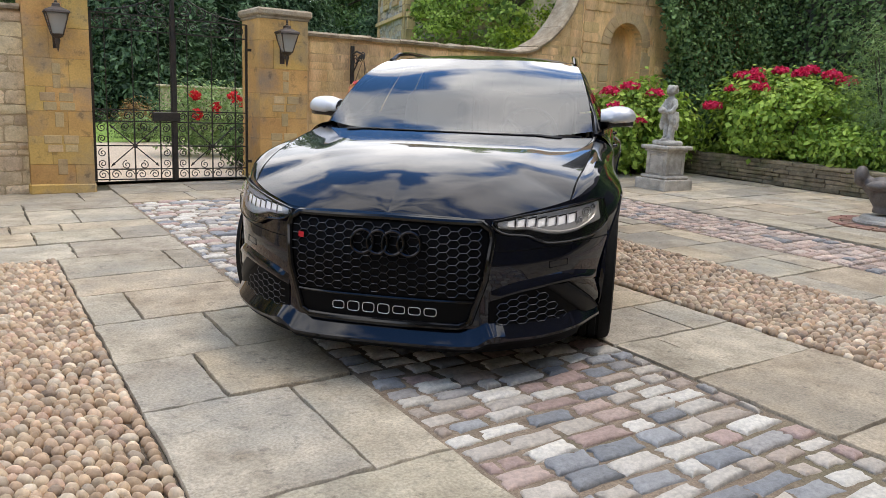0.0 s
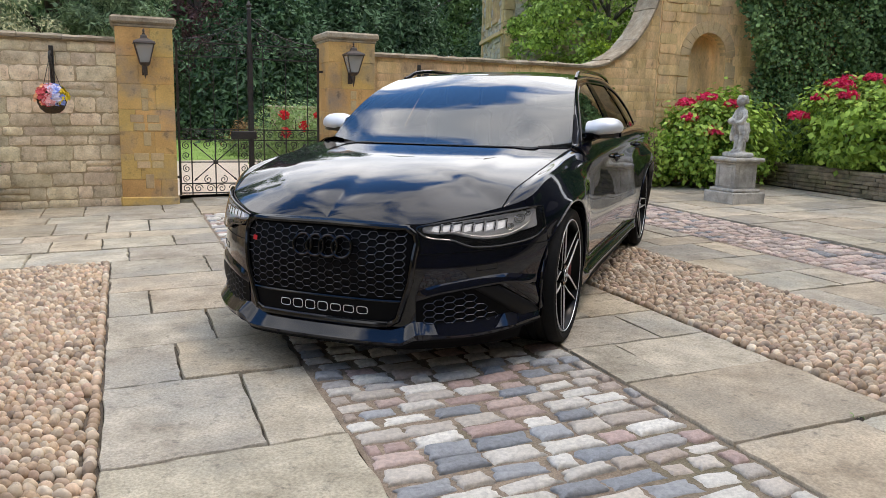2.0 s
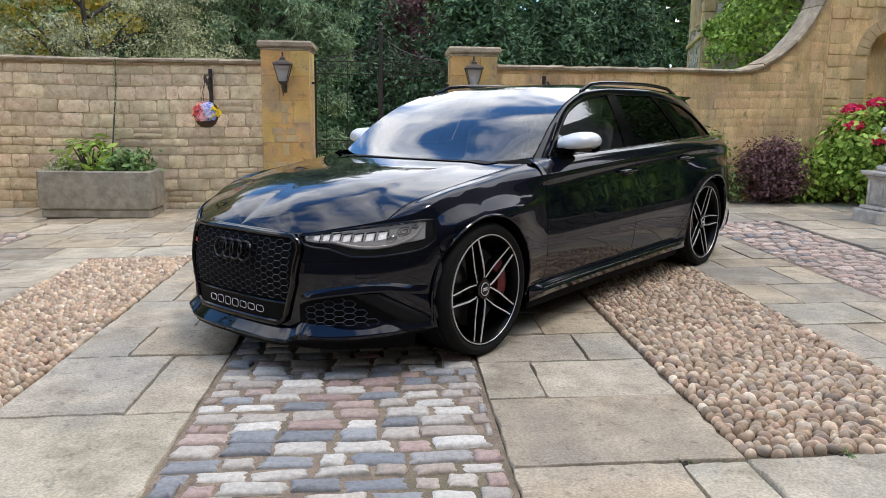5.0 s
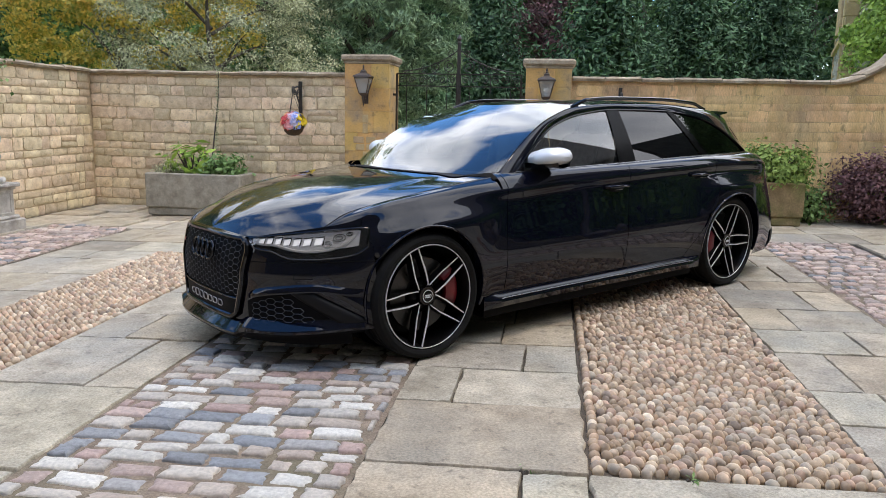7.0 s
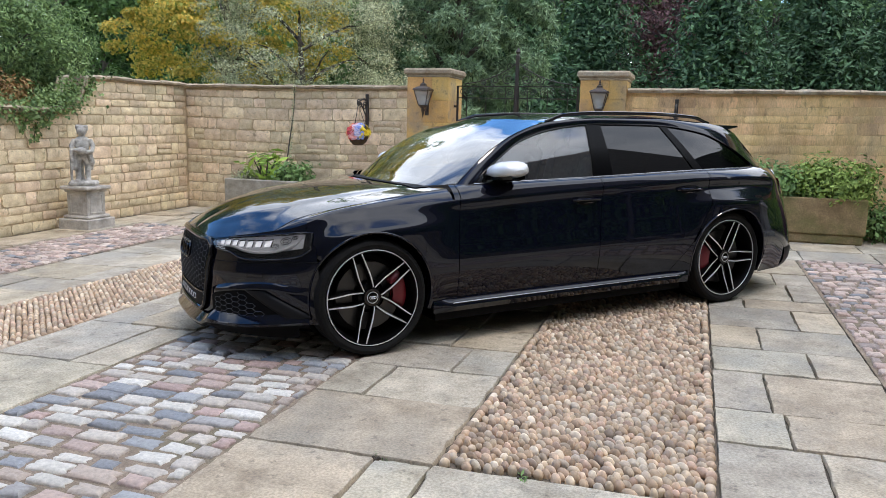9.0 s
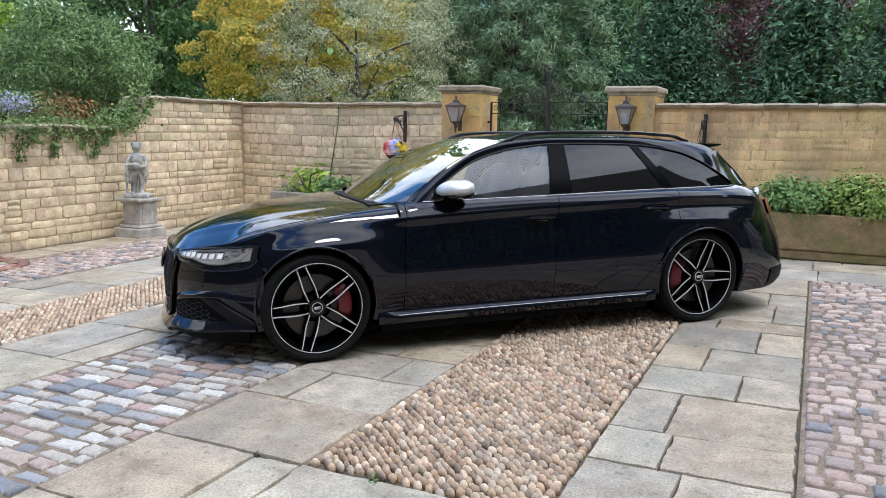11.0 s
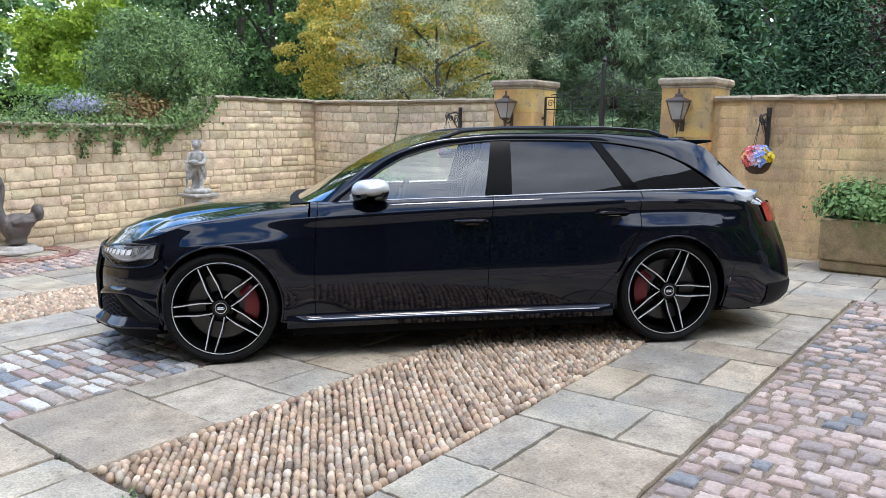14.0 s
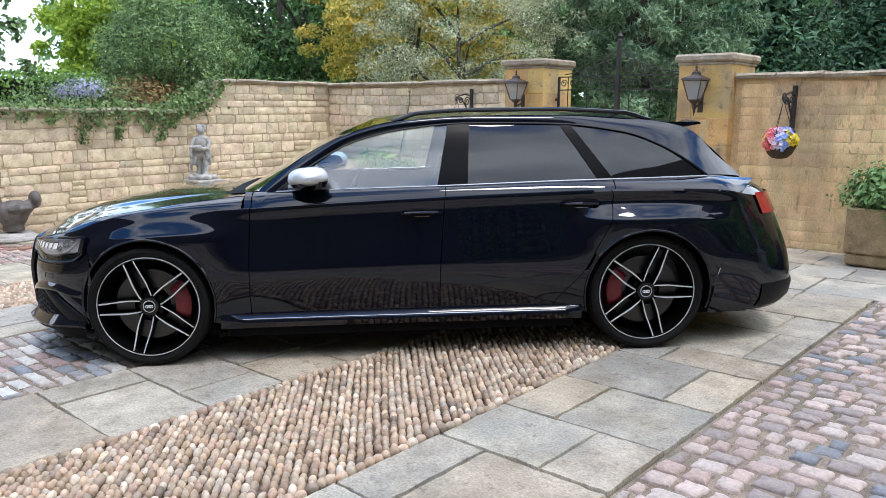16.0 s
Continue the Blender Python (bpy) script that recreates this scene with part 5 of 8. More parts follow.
for sgn in (-1, 1):
    # headlamp: housing, reflectors, light guide, lens
    up = curve_through([.43, .50, .57, .65, .72, .80, .845, .868], [.692, .706, .719, .732, .742, .753, .757, .755])
    lo = curve_through([.43, .455, .50, .56, .61, .65, .71, .77, .82, .85, .868], [.678, .656, .642, .636, .614, .600, .598, .603, .612, .628, .662])
    ys = np.linspace(.43, .868, 34)
    hl = part("headlight", Shape().grid(nose_panel([[(sgn * y, lo(y) + (up(y) - lo(y)) * v) for y in ys] for v in np.linspace(0, 1, 9)], .003), flip=sgn > 0), M_LAMPDARK, car)
    band = lambda y, v: lo(y) + (up(y) - lo(y)) * v
    inner = Shape()
    inner.grid(nose_panel([[(sgn * y, band(y, v)) for y in np.linspace(.455, .850, 34)] for v in np.linspace(.32, .985, 9)], .0065), flip=sgn > 0)
    part("reflector_panel", inner, M_LAMPSILVER, hl, "silver reflector lining")
    for k in range(7):
        y = .500 + k * .039
        c0, hh = band(y, .63), .014 + .0008 * k
        cup = Shape()
        cup.grid(nose_panel([[(sgn * (y + a * .0115), c0 + b * hh * .85 + a * .003) for a in (-1, -.4, .4, 1)] for b in (-1, -.3, .5, 1)], .011), flip=sgn > 0)
        cp = part("led_cup", cup, M_LED, hl, "white lit lamp cell")
        hood_ = Shape()
        hood_.tube([on_front(sgn * (y - .016), c0 + hh + .001, .014), on_front(sgn * (y + .016), c0 + hh + .006, .014)], .0028, 5)
        hood_.tube([on_front(sgn * (y + .0165), c0 - hh, .013), on_front(sgn * (y + .0165), c0 + hh, .013)], .0022, 5)
        part("cup_hood", hood_, M_LAMPDARK, cp)
    low = Shape()
    path_ = [(.450, .72), (.468, .50), (.52, .40), (.58, .38), (.64, .34), (.70, .28), (.75, .28), (.79, .34), (.825, .50), (.846, .84)]
    fy = curve_through(list(range(len(path_))), [p[0] for p in path_])
    fv = curve_through(list(range(len(path_))), [p[1] for p in path_])
    ts = np.linspace(0, len(path_) - 1, 40)
    low.grid([[on_front(sgn * fy(t), band(fy(t), fv(t)) + dz, o) for dz, o in ((-.0075, .006), (-.004, .012), (.004, .013), (.0075, .007))] for t in ts], flip=sgn < 0)
    part("chrome_strip", low, M_CUT, hl, "bright daytime light strip")
    refl = Shape()
    for y, v, r in ((.795, .70, .018), (.765, .52, .013), (.822, .80, .009)):
        for rr in (r, r * .55):
            refl.tube([on_front(sgn * (y + rr * math.cos(a)), band(y, v) + rr * math.sin(a), .009) for a in np.linspace(0, 2 * math.pi, 21)], .0025, 5, caps=False)
    refl.tube([on_front(sgn * y, band(y, .93), .010) for y in np.linspace(.46, .85, 22)], .004, 5)
    part("reflector", refl, M_CHROME, hl)
    rim_ = Shape()
    lp = [(y, up(y)) for y in np.linspace(.43, .868, 26)] + [(y, lo(y)) for y in np.linspace(.868, .43, 26)]
    rim_.tube([on_front(sgn * y, z, .015) for y, z in lp + lp[:1]], .0055, 6, caps=False)
    part("lamp_surround", rim_, M_GLOSS, hl)
    ln = part("lens", Shape().grid(nose_panel([[(sgn * y, lo(y) + (up(y) - lo(y)) * v) for y in ys] for v in np.linspace(0, 1, 9)], .018), flip=sgn > 0), M_LENS, hl, "clear lens")
    ln.visible_shadow = False
    seam = Shape()
    seam.tube([on_front(sgn * y, .575 + .012 * smoothstep(.45, .9, y), .0005) for y in np.linspace(.452, .885, 26)], .0022, 5)
    part("bumper_seam", seam, M_PITCH, car)
    wash = Shape()
    wash.tube([on_front(sgn * (.70 + a), .505 + b, .0005) for a, b in ((-.035, -.012), (-.035, .014), (.035, .018), (.035, -.008), (-.035, -.012))], .0018, 5)
    part("washer_cover_seam", wash, M_PITCH, car)
    # side air intake
    i_lo = curve_through([.43, .50, .70, .86], [.252, .248, .252, .268])
    i_up = curve_through([.43, .50, .60, .74, .86], [.360, .390, .410, .425, .420])
    yy = np.linspace(.435, .845, 24)
    it = part("side_intake", Shape().grid(nose_panel([[(sgn * y, i_lo(y) + (i_up(y) - i_lo(y)) * v) for y in yy] for v in np.linspace(0, 1, 7)], .004), flip=sgn > 0), M_PITCH, car)
    inn = (lambda y, z: .445 < abs(y) < .79 - .16 * (z - .25) / .17 and i_lo(abs(y)) + .008 < z < i_up(abs(y)) - .008)
    part("honeycomb", hex_mesh(inn, -.86 if sgn < 0 else .43, -.43 if sgn < 0 else .86, .22, .44, .0225, .010, .0017), M_MESH, it)
    fin = Shape()
    rows = []
    for i in range(17):
        v = i / 16
        z = .262 + (.420 - .262) * v
        yi, yo = .800 - .155 * v ** 1.15, .872 - .135 * v ** 1.3
        rows.append([on_front(sgn * (yi + (yo - yi) * u), z, o) for u, o in ((0, .003), (.10, .014), (.3, .018), (.7, .020), (.92, .014), (1, .002))])
    fin.grid(rows, flip=sgn < 0)
    part("intake_fin", fin, M_SATIN, car, smooth=50)
    fin2 = Shape()
    rows = []
    for i in range(17):
        v = i / 16
        z = .262 + (.430 - .262) * v
        yi, yo = .872 - .135 * v ** 1.3, .900 - .060 * v ** 1.6
        rows.append([on_front(sgn * (yi + (yo - yi) * u), z, o) for u, o in ((0, .004), (.25, .012), (.5, .014), (.8, .008), (1, .0005))])
    fin2.grid(rows, flip=sgn < 0)
    part("intake_edge", fin2, M_PAINT, car, smooth=50)
    brow = Shape()
    rows = []
    for i in range(31):
        y = .440 + .43 * i / 30
        z = (i_up(min(y, .80)) + .004) - .03 * smoothstep(.76, .88, y)
        f = smoothstep(.44, .48, y) * smoothstep(.870, .81, y)
        rows.append([on_front(sgn * y, z + .040, .001), on_front(sgn * y, z + .026, .001 + .010 * f), on_front(sgn * y, z + .008, .002 + .018 * f), on_front(sgn * y, z - .002, .002 + .016 * f), on_front(sgn * y, z - .006, .001)])
    brow.grid(rows, flip=sgn > 0)
    part("bumper_brow", brow, M_PAINT, car, smooth=60)
# splitter with its kinked outline
def lip_point(y, z, off):
    p = on_front(y, .26, off)
    return (p.x, p.y, z)


split, blade = Shape(), Shape()
rows, under = [], []
for i in range(111):
    y = -.865 + 1.73 * i / 110
    a = abs(y)
    kick = smoothstep(.37, .44, a)
    lift = .026 * kick + .020 * smoothstep(.60, .86, a)
    tooth = .014 * math.exp(-((a - .45) / .035) ** 2)
    out = .050 - .010 * kick + tooth - .018 * smoothstep(.74, .865, a)
    z = .162 + lift
    rows.append([lip_point(y, z + .095, -.004), lip_point(y, z + .080 + tooth * .4, .004), lip_point(y, z + .036 + tooth, out * .95), lip_point(y, z + .028 + tooth, out + .003), lip_point(y, z + .016, out + .001)])
    under.append([lip_point(y, z + .016, out + .001), lip_point(y, z + .012, out - .006), lip_point(y, z - .002, out - .014), lip_point(y, z - .008, -.12)])
split.grid(rows, flip=True)
lip = part("front_splitter", split, M_PAINT, car, smooth=25)
blade.grid(under, flip=True)
part("splitter_blade", blade, M_PITCH, lip, "matt black underside", smooth=25)
low = Shape()
rows = [[lip_point(y, .13, -.05), lip_point(y, .19, -.03), lip_point(y, .25, -.008)] for y in np.linspace(-.84, .84, 40)]
low.grid(rows, flip=True)
part("lower_valance", low, M_PITCH, car)

# mirrors
for sgn in (-1, 1):
    mir = Shape()
    rows = []
    for i in range(19):
        v = i / 18
        y = .822 + .205 * v
        sc = math.sqrt(max(0.0, 1 - max(0.0, (v - .45) / .56) ** 2.6)) * (.80 + .20 * smoothstep(0, .4, v))
        cx, cz = .935 + .022 * v, 1.052 + .012 * v
        ring = []
        for k in range(21):
            a = 2 * math.pi * k / 20
            ca, sa = math.cos(a), math.sin(a)
            rx = (.122 if ca < 0 else .108) * (sc * .85 + .15 * min(1, sc * 3))
            rz = (.074 if sa > 0 else .034) * sc
            ring.append((cx + rx * math.copysign(abs(ca) ** .75, ca), sgn * y, cz + rz * math.copysign(abs(sa) ** .85, sa) + .010 * max(0, ca)))
        rows.append(ring)
    mir.grid(rows, flip=sgn < 0)
    mir.add(rows[-1][:-1], [tuple(range(20))[::sgn]])
    mi = part("wing_mirror", mir, M_SILVER, car, "matt silver mirror cap", smooth=60)
    foot = Shape()
    rows = []
    for i in range(13):
        v = i / 12
        y = .800 + .213 * v
        sc = (1 - max(0, (v - .6) / .4) ** 2.4 * .5)
        cx = .935 + .022 * v
        rows.append([(cx - .112 * sc, sgn * y, 1.040 + .012 * v), (cx - .095 * sc, sgn * y, 1.010 + .012 * v), (cx, sgn * y, 1.000 + .012 * v), (cx + .092 * sc, sgn * y, 1.012 + .012 * v), (cx + .104 * sc, sgn * y, 1.046 + .012 * v)])
    foot.grid(rows, flip=sgn > 0)
    foot.tube([(.90, sgn * .79, .985), (.925, sgn * .84, 1.0), (.95, sgn * .89, 1.02)], [.035, .032, .03], 8, flat=.5)
    part("mirror_foot", foot, M_GLOSS, mi, "gloss black mirror foot")
    gl = Shape()
    gl.grid([[(1.046 - .006 * u, sgn * (.85 + .13 * u), 1.03 + .085 * v) for u in (0, .5, 1)] for v in (0, .5, 1)], flip=sgn > 0)
    part("mirror_glass", gl, M_CHROME, mi)


# ---- rear ----
def on_rear(sgn, s, z, off):
    p = Vector(side_point(s, z, sgn))
    q0, q1 = Vector(side_point(s - .02, z, sgn)), Vector(side_point(min(S_END, s + .02), z, sgn))
    t = (q1 - q0)
    n = Vector((t.y, -t.x, 0)).normalized()
    if n.x * 1.0 + n.y * sgn < 0:
        n = -n
    return p + n * off


for sgn in (-1, 1):
    s0, s1 = s_of_x(3.80), s_of_x(4.02)
    tl = Shape().grid([[tuple(on_rear(sgn, s0 + (s1 - s0) * u, .80 + .105 * v + .025 * (1 - u) * (v - .5), .010)) for u in np.linspace(0, 1, 16)] for v in np.linspace(0, 1, 8)], flip=sgn > 0)
    part("tail_light", tl, M_TAIL, car, "red tail light")
    dif = Shape()
    rows = [[tuple(on_rear(sgn, s, z, o)) for z, o in ((.36, .003), (.33, .008), (.26, .009), (.215, .002))] for s in np.linspace(s_of_x(3.66), S_END - .01, 20)]
    dif.grid(rows, flip=sgn < 0)
    part("rear_diffuser", dif, M_SATIN, car)
    pipe = Shape()
    pipe.lathe([(.062, 0), (.066, .01), (.066, .16), (.058, .16), (.056, .02)], 20, Matrix.Translation((3.76, sgn * .56, .262)) @ Matrix.Rotation(math.pi / 2, 4, "Y") @ Matrix.Diagonal((.75, 1.25, 1, 1)))
    part("exhaust_pipe", pipe, M_DARKCHROME, car)


# ---- wheels ----
def make_wheel(ax, az, sgn, base_angle, caliper_angle):
    face = .928
    wh = part("wheel", Shape().tube([(0, .20 * sgn, 0), (0, .05 * sgn, 0)], .07, 16), M_SATIN, car)
    wh.location = (ax, 0, az)
    wh.location.y = 0
    def at(r, a, y):
        return (r * math.cos(a), sgn * y, r * math.sin(a))
    ty = Shape()
    prof = [(.284, .70), (.288, .905), (.291, .925), (.300, .936), (.320, .943), (.338, .936), (.348, .915), (.3515, .902), (.352, .885), (.344, .883), (.344, .873), (.352, .871), (.352, .842), (.344, .840), (.344, .830), (.352, .828), (.352, .80), (.344, .798), (.344, .788), (.352, .786), (.352, .74), (.345, .70)]
    n = 64
    ty.grid([[at(r, 2 * math.pi * i / n, y) for r, y in prof] for i in range(n + 1)], flip=sgn < 0)
    part("tyre", ty, M_RUBBER, wh, smooth=40)
    rim = Shape()
    prof = [(.289, .932), (.283, .934), (.279, .928), (.272, .900), (.262, .86), (.256, .72)]
    rim.grid([[at(r, 2 * math.pi * i / n, y) for r, y in prof] for i in range(n + 1)], flip=sgn > 0)
    part("rim", rim, M_WHEEL, wh, "gloss black rim", smooth=40)
    edge = Shape()
    edge.grid([[at(r, 2 * math.pi * i / n, y) for r, y in ((.2905, .930), (.289, .9355), (.2855, .9365), (.2840, .933))] for i in range(n + 1)], flip=sgn > 0)
    part("rim_edge", edge, M_CUT, wh, "bright machined rim edge")
    for k in range(5):
        a = base_angle + k * 2 * math.pi / 5
        ca, sa = math.cos(a), math.sin(a)
        def loc(r, w, y):
            return (r * ca - w * sa, sgn * y, r * sa + w * ca)
        # a pair of thin blades: place beside the pair's axis, face width and depth along the radius
        blade = [(.052, .0330, .0045, .905), (.070, .0362, .0048, .909), (.095, .0380, .0054, .912), (.128, .0405, .0064, .915), (.160, .0395, .0070, .918), (.202, .0360, .0064, .922), (.245, .0330, .0057, .926), (.286, .0312, .0056, .929)]
        for e in (-1, 1):
            arm, cut = Shape(), Shape()
            rows, face_rows = [], []
            for r, w, fw, y in blade:
                a0, a1 = e * (w + .001), e * (w - fw)
                rows.append([loc(r, a1 - e * .006, y - .050), loc(r, a1, y - .005), loc(r, a1, y - .0005), loc(r, a0, y - .0005), loc(r, a0 + e * .001, y - .006), loc(r, a0 + e * .004, y - .050)])
                face_rows.append([loc(r, a0 + e * .0004, y - .004), loc(r, a0, y + .0015), loc(r, a1, y + .0005), loc(r, a1 - e * .0006, y - .004)])
            arm.grid(rows, flip=(sgn * e) > 0)
            cut.grid(face_rows, flip=(sgn * e) < 0)
            arm_ob = part("spoke", arm, M_WHEEL, wh, "gloss black spoke", smooth=30)
            part("machined_face", cut, M_CUT, arm_ob, "bright machined face", smooth=30)
        web = Shape()
        rows = [[loc(r, -w, y - .03), loc(r, -w * .5, y - .022), loc(r, w * .5, y - .022), loc(r, w, y - .03)] for r, w, y in ((.030, .024, .905), (.055, .027, .905), (.075, .026, .902), (.085, .022, .890))]
        web.grid(rows, flip=sgn > 0)
        part("spoke_web", web, M_WHEEL, wh, smooth=40)
    hub = Shape()
    hub.tube([at(0, 0, .86), at(0, 0, .914)], [.055, .052], 24)
    part("hub", hub, M_GLOSS, wh)
    cap = Shape()
    cap.tube([at(0, 0, .912), at(0, 0, .919), at(0, 0, .921)], [.034, .033, .028], 24)
    part("hub_cap", cap, M_GLOSS, wh)
    ring = Shape()
    ring.tube([at(.0335, t, .919) for t in np.linspace(0, 2 * math.pi, 25)], .0022, 5, caps=False)
    part("cap_ring", ring, M_CUT, wh)
    for k in range(4):
        b = Shape()
        b.tube([((k - 1.5) * .0095 + .0075 * math.cos(t), sgn * .9215, .0075 * math.sin(t)) for t in np.linspace(0, 2 * math.pi, 15)], .0014, 4, caps=False)
        part("ring_emblem", b, M_CUT, wh)
    for k in range(5):
        a = base_angle + (k + .5) * 2 * math.pi / 5
        nut = Shape()
        nut.tube([at(.056, a, .87), at(.056, a, .893)], .0095, 6)
        part("wheel_bolt", nut, M_DARKCHROME, wh)
    disc = Shape()
    rows = [[at(r, 2 * math.pi * i / 48, y) for r, y in ((.10, .862), (.105, .85), (.205, .85), (.208, .846), (.208, .825))] for i in range(49)]
    disc.grid(rows, flip=sgn > 0)
    part("brake_disc", disc, M_DISC, wh)
    cal = Shape()
    rows = []
    for i in range(13):
        a = caliper_angle + math.radians(-32 + 64 * i / 12)
        e = 1 - abs(i / 6 - 1) ** 6 * .5
        rows.append([at(.140, a, .855), at(.145, a, .855 + .040 * e), at(.20, a, .858 + .045 * e), at(.232, a, .850 + .035 * e), at(.236, a, .80)])
    cal.grid(rows, flip=sgn > 0)
    cal.add(rows[0], [tuple(range(5))])
    cal.add(rows[-1], [tuple(range(5))[::-1]])
    part("brake_caliper", cal, M_CALIPER, wh, "red brake caliper", smooth=50)
    back_ = Shape()
    back_.add([at(.24, 2 * math.pi * i / 32, .74) for i in range(32)], [tuple(range(32))])
    part("backing_plate", back_, M_SATIN, wh)
    return wh


for sgn in (-1, 1):
    # angles run from the rear (+x) towards up, seen from the left
    make_wheel(0.0, .352, sgn, math.radians(38), math.radians(8))
    make_wheel(2.915, .352, sgn, math.radians(70), math.radians(172))

# ---- cabin fittings ----
dash = Shape()
dash.grid([[(x, y, z) for y in np.linspace(-.72, .72, 13)] for x, z in ((.58, .93), (.75, .955), (.92, .95), (1.0, .90), (1.02, .72), (.98, .40))], flip=True)
part("dashboard", dash, M_SEAT, car)
wheel_ = Shape()
mw = Matrix.Translation((1.14, -.37, .93)) @ Matrix.Rotation(radians(-64), 4, "Y")
wheel_.tube([mw @ Vector((.178 * math.cos(a), .178 * math.sin(a), 0)) for a in np.linspace(0, 2 * math.pi, 33)], .015, 8, caps=False)
for a in (0.0, 2.2, -2.2):
    wheel_.tube([mw @ Vector((0, 0, -.02)), mw @ Vector((.17 * math.cos(a + math.pi), .17 * math.sin(a + math.pi), 0))], .016, 6)
wheel_.ball(tuple(mw @ Vector((0, 0, -.02))), (.05, .06, .06), 12, 8)
part("steering_wheel", wheel_, M_SEAT, car)


def seat(x, y, w, mt, name):
    s = Shape()
    s.box((x + .02, y, .56), (.50, w, .16), bevel=.05)
    part(name, s, mt, car, smooth=60)
    b = Shape()
    m = Matrix.Translation((x + .33, y, .62)) @ Matrix.Rotation(radians(16), 4, "Y")
    b.box((0, 0, .28), (.14, w, .60), m, bevel=.05)
    for e in (-1, 1):
        b.box((-.03, e * (w / 2 - .05), .26), (.16, .10, .50), m, bevel=.045)
    b.box((.01, 0, .66), (.10, w * .55, .20), m, bevel=.045)
    part("backrest", b, mt, car, smooth=60)


for y in (-.37, .37):
    seat(1.42, y, .50, M_SEATGREY, "seat")
for y in (-.40, 0.0, .40):
    seat(2.30, y, .42, M_SEAT, "seat")
lining = Shape()
for sgn in (-1, 1):
    lining.grid([[(x, sgn * (.80 - .02 * abs(x - 1.7)), z) for x in np.linspace(.75, 3.3, 8)] for z in (.32, .98)], flip=sgn > 0)
part("door_lining", lining, M_SEAT, car)


# every open panel faces outwards
def face_out(ob):
    co = ob.matrix_local if ob.parent is car else Matrix()
    bad = good = 0.0
    for f in ob.data.polygons:
        c = co @ f.center
        out = Vector((c.x - min(3.2, max(-.3, c.x)), c.y, c.z - .55))
        if f.normal.dot(out) < 0:
            bad += f.area
        else:
            good += f.area
    if bad > 1.6 * good:
        ob.data.flip_normals()


for ob in [o for c in car.children for o in (c, *c.children)]:
    if ob.name.split(".")[0] in ("b_pillar", "c_pillar", "mirror_base", "shoulder", "wing_top", "boot_lid", "front_bumper", "front_door", "rear_door", "front_wing", "rear_wing", "front_side_window", "rear_side_window",
                                 "rear_quarter_window", "rear_window", "rear_bumper", "rear_diffuser", "roof", "side_frame", "tail_light", "intake_fin", "lower_valance"):
        face_out(ob)

# ---- things on the walls ----
M_LAMPGLASS = simple("old_lantern_glass", (0.42, 0.44, 0.44), 0.15)
M_LAMPGLASS.node_tree.nodes["Principled BSDF"].inputs["Alpha"].default_value = 0.5
M_BULB = simple("pale_bulb", (0.75, 0.73, 0.68), 0.35)
M_LANTERN = surface("bronze_lantern", (0.03, 0.02, 0.014), (0.075, 0.05, 0.035), 30.0, (0.4, 0.6), 0.2, 150)


def make_lantern(x, z):
    """A tapered four-sided wall lantern; its back towards the pillar."""
    ob = thing("wall_lantern", "dark bronze wall lantern on the ochre gate pillar", "lantern", group="gate lanterns")
    ob.location = (x, 8.732, z)
    def ring(r, h, n=4, off=math.pi / 4):
        return [(r * math.cos(off + 2 * math.pi * i / n), r * math.sin(off + 2 * math.pi * i / n), h) for i in range(n)]
    lo, hi, h = .070, .142, .205
    for i in range(4):
        a, b = ring(lo, 0)[i], ring(hi, h)[i]
        s = Shape().tube([a, b], .0065, 5)
        part("corner_bar", s, M_LANTERN, ob)
        j = (i + 1) % 4
        p = [ring(lo - .004, 0)[i], ring(lo - .004, 0)[j], ring(hi - .004, h)[j], ring(hi - .004, h)[i]]
        g = part("pane", Shape().add(p, [(0, 1, 2, 3)]), M_LAMPGLASS, ob, smooth=0)
        g.visible_shadow = False
    for r, hh, nm in ((lo, 0, "lower_rim"), (hi, h, "upper_rim")):
        q = ring(r, hh)
        part(nm, Shape().tube(q + [q[0]], .008, 5), M_LANTERN, ob)
    roof = Shape()
    roof.grid([q + [q[0]] for q in (ring(hi + .022, h), ring(hi + .010, h + .02), ring(.055, h + .055), ring(.045, h + .075), ring(.05, h + .08), ring(.012, h + .10))])
    part("roof", roof, M_LANTERN, ob, smooth=20)
    fin = Shape().lathe([(.012, 0), (.016, .01), (.008, .02), (.014, .035), (.009, .05), (.001, .065)], 10, Matrix.Translation((0, 0, h + .098)))
    part("finial", fin, M_LANTERN, ob)
    bulb = Shape().lathe([(.014, .0), (.016, .05), (.03, .085), (.032, .11), (.018, .14), (.002, .148)], 14)
    part("bulb", bulb, M_BULB, ob)
    arm = Shape()
    arm.lathe([(.06, 0), (.05, -.02), (.022, -.04), (.026, -.06), (.016, -.10), (.002, -.17)], 10)
    arm.tube([(0, 0, -.05), (0, .05, -.07), (0, .11, -.05), (0, .155, -.02)], .011, 6)
    arm.box((0, .157, -.03), (.06, .012, .20), bevel=.004)
    part("bracket", arm, M_LANTERN, ob)


make_lantern(2.328, 1.745)
make_lantern(4.695, 1.735)

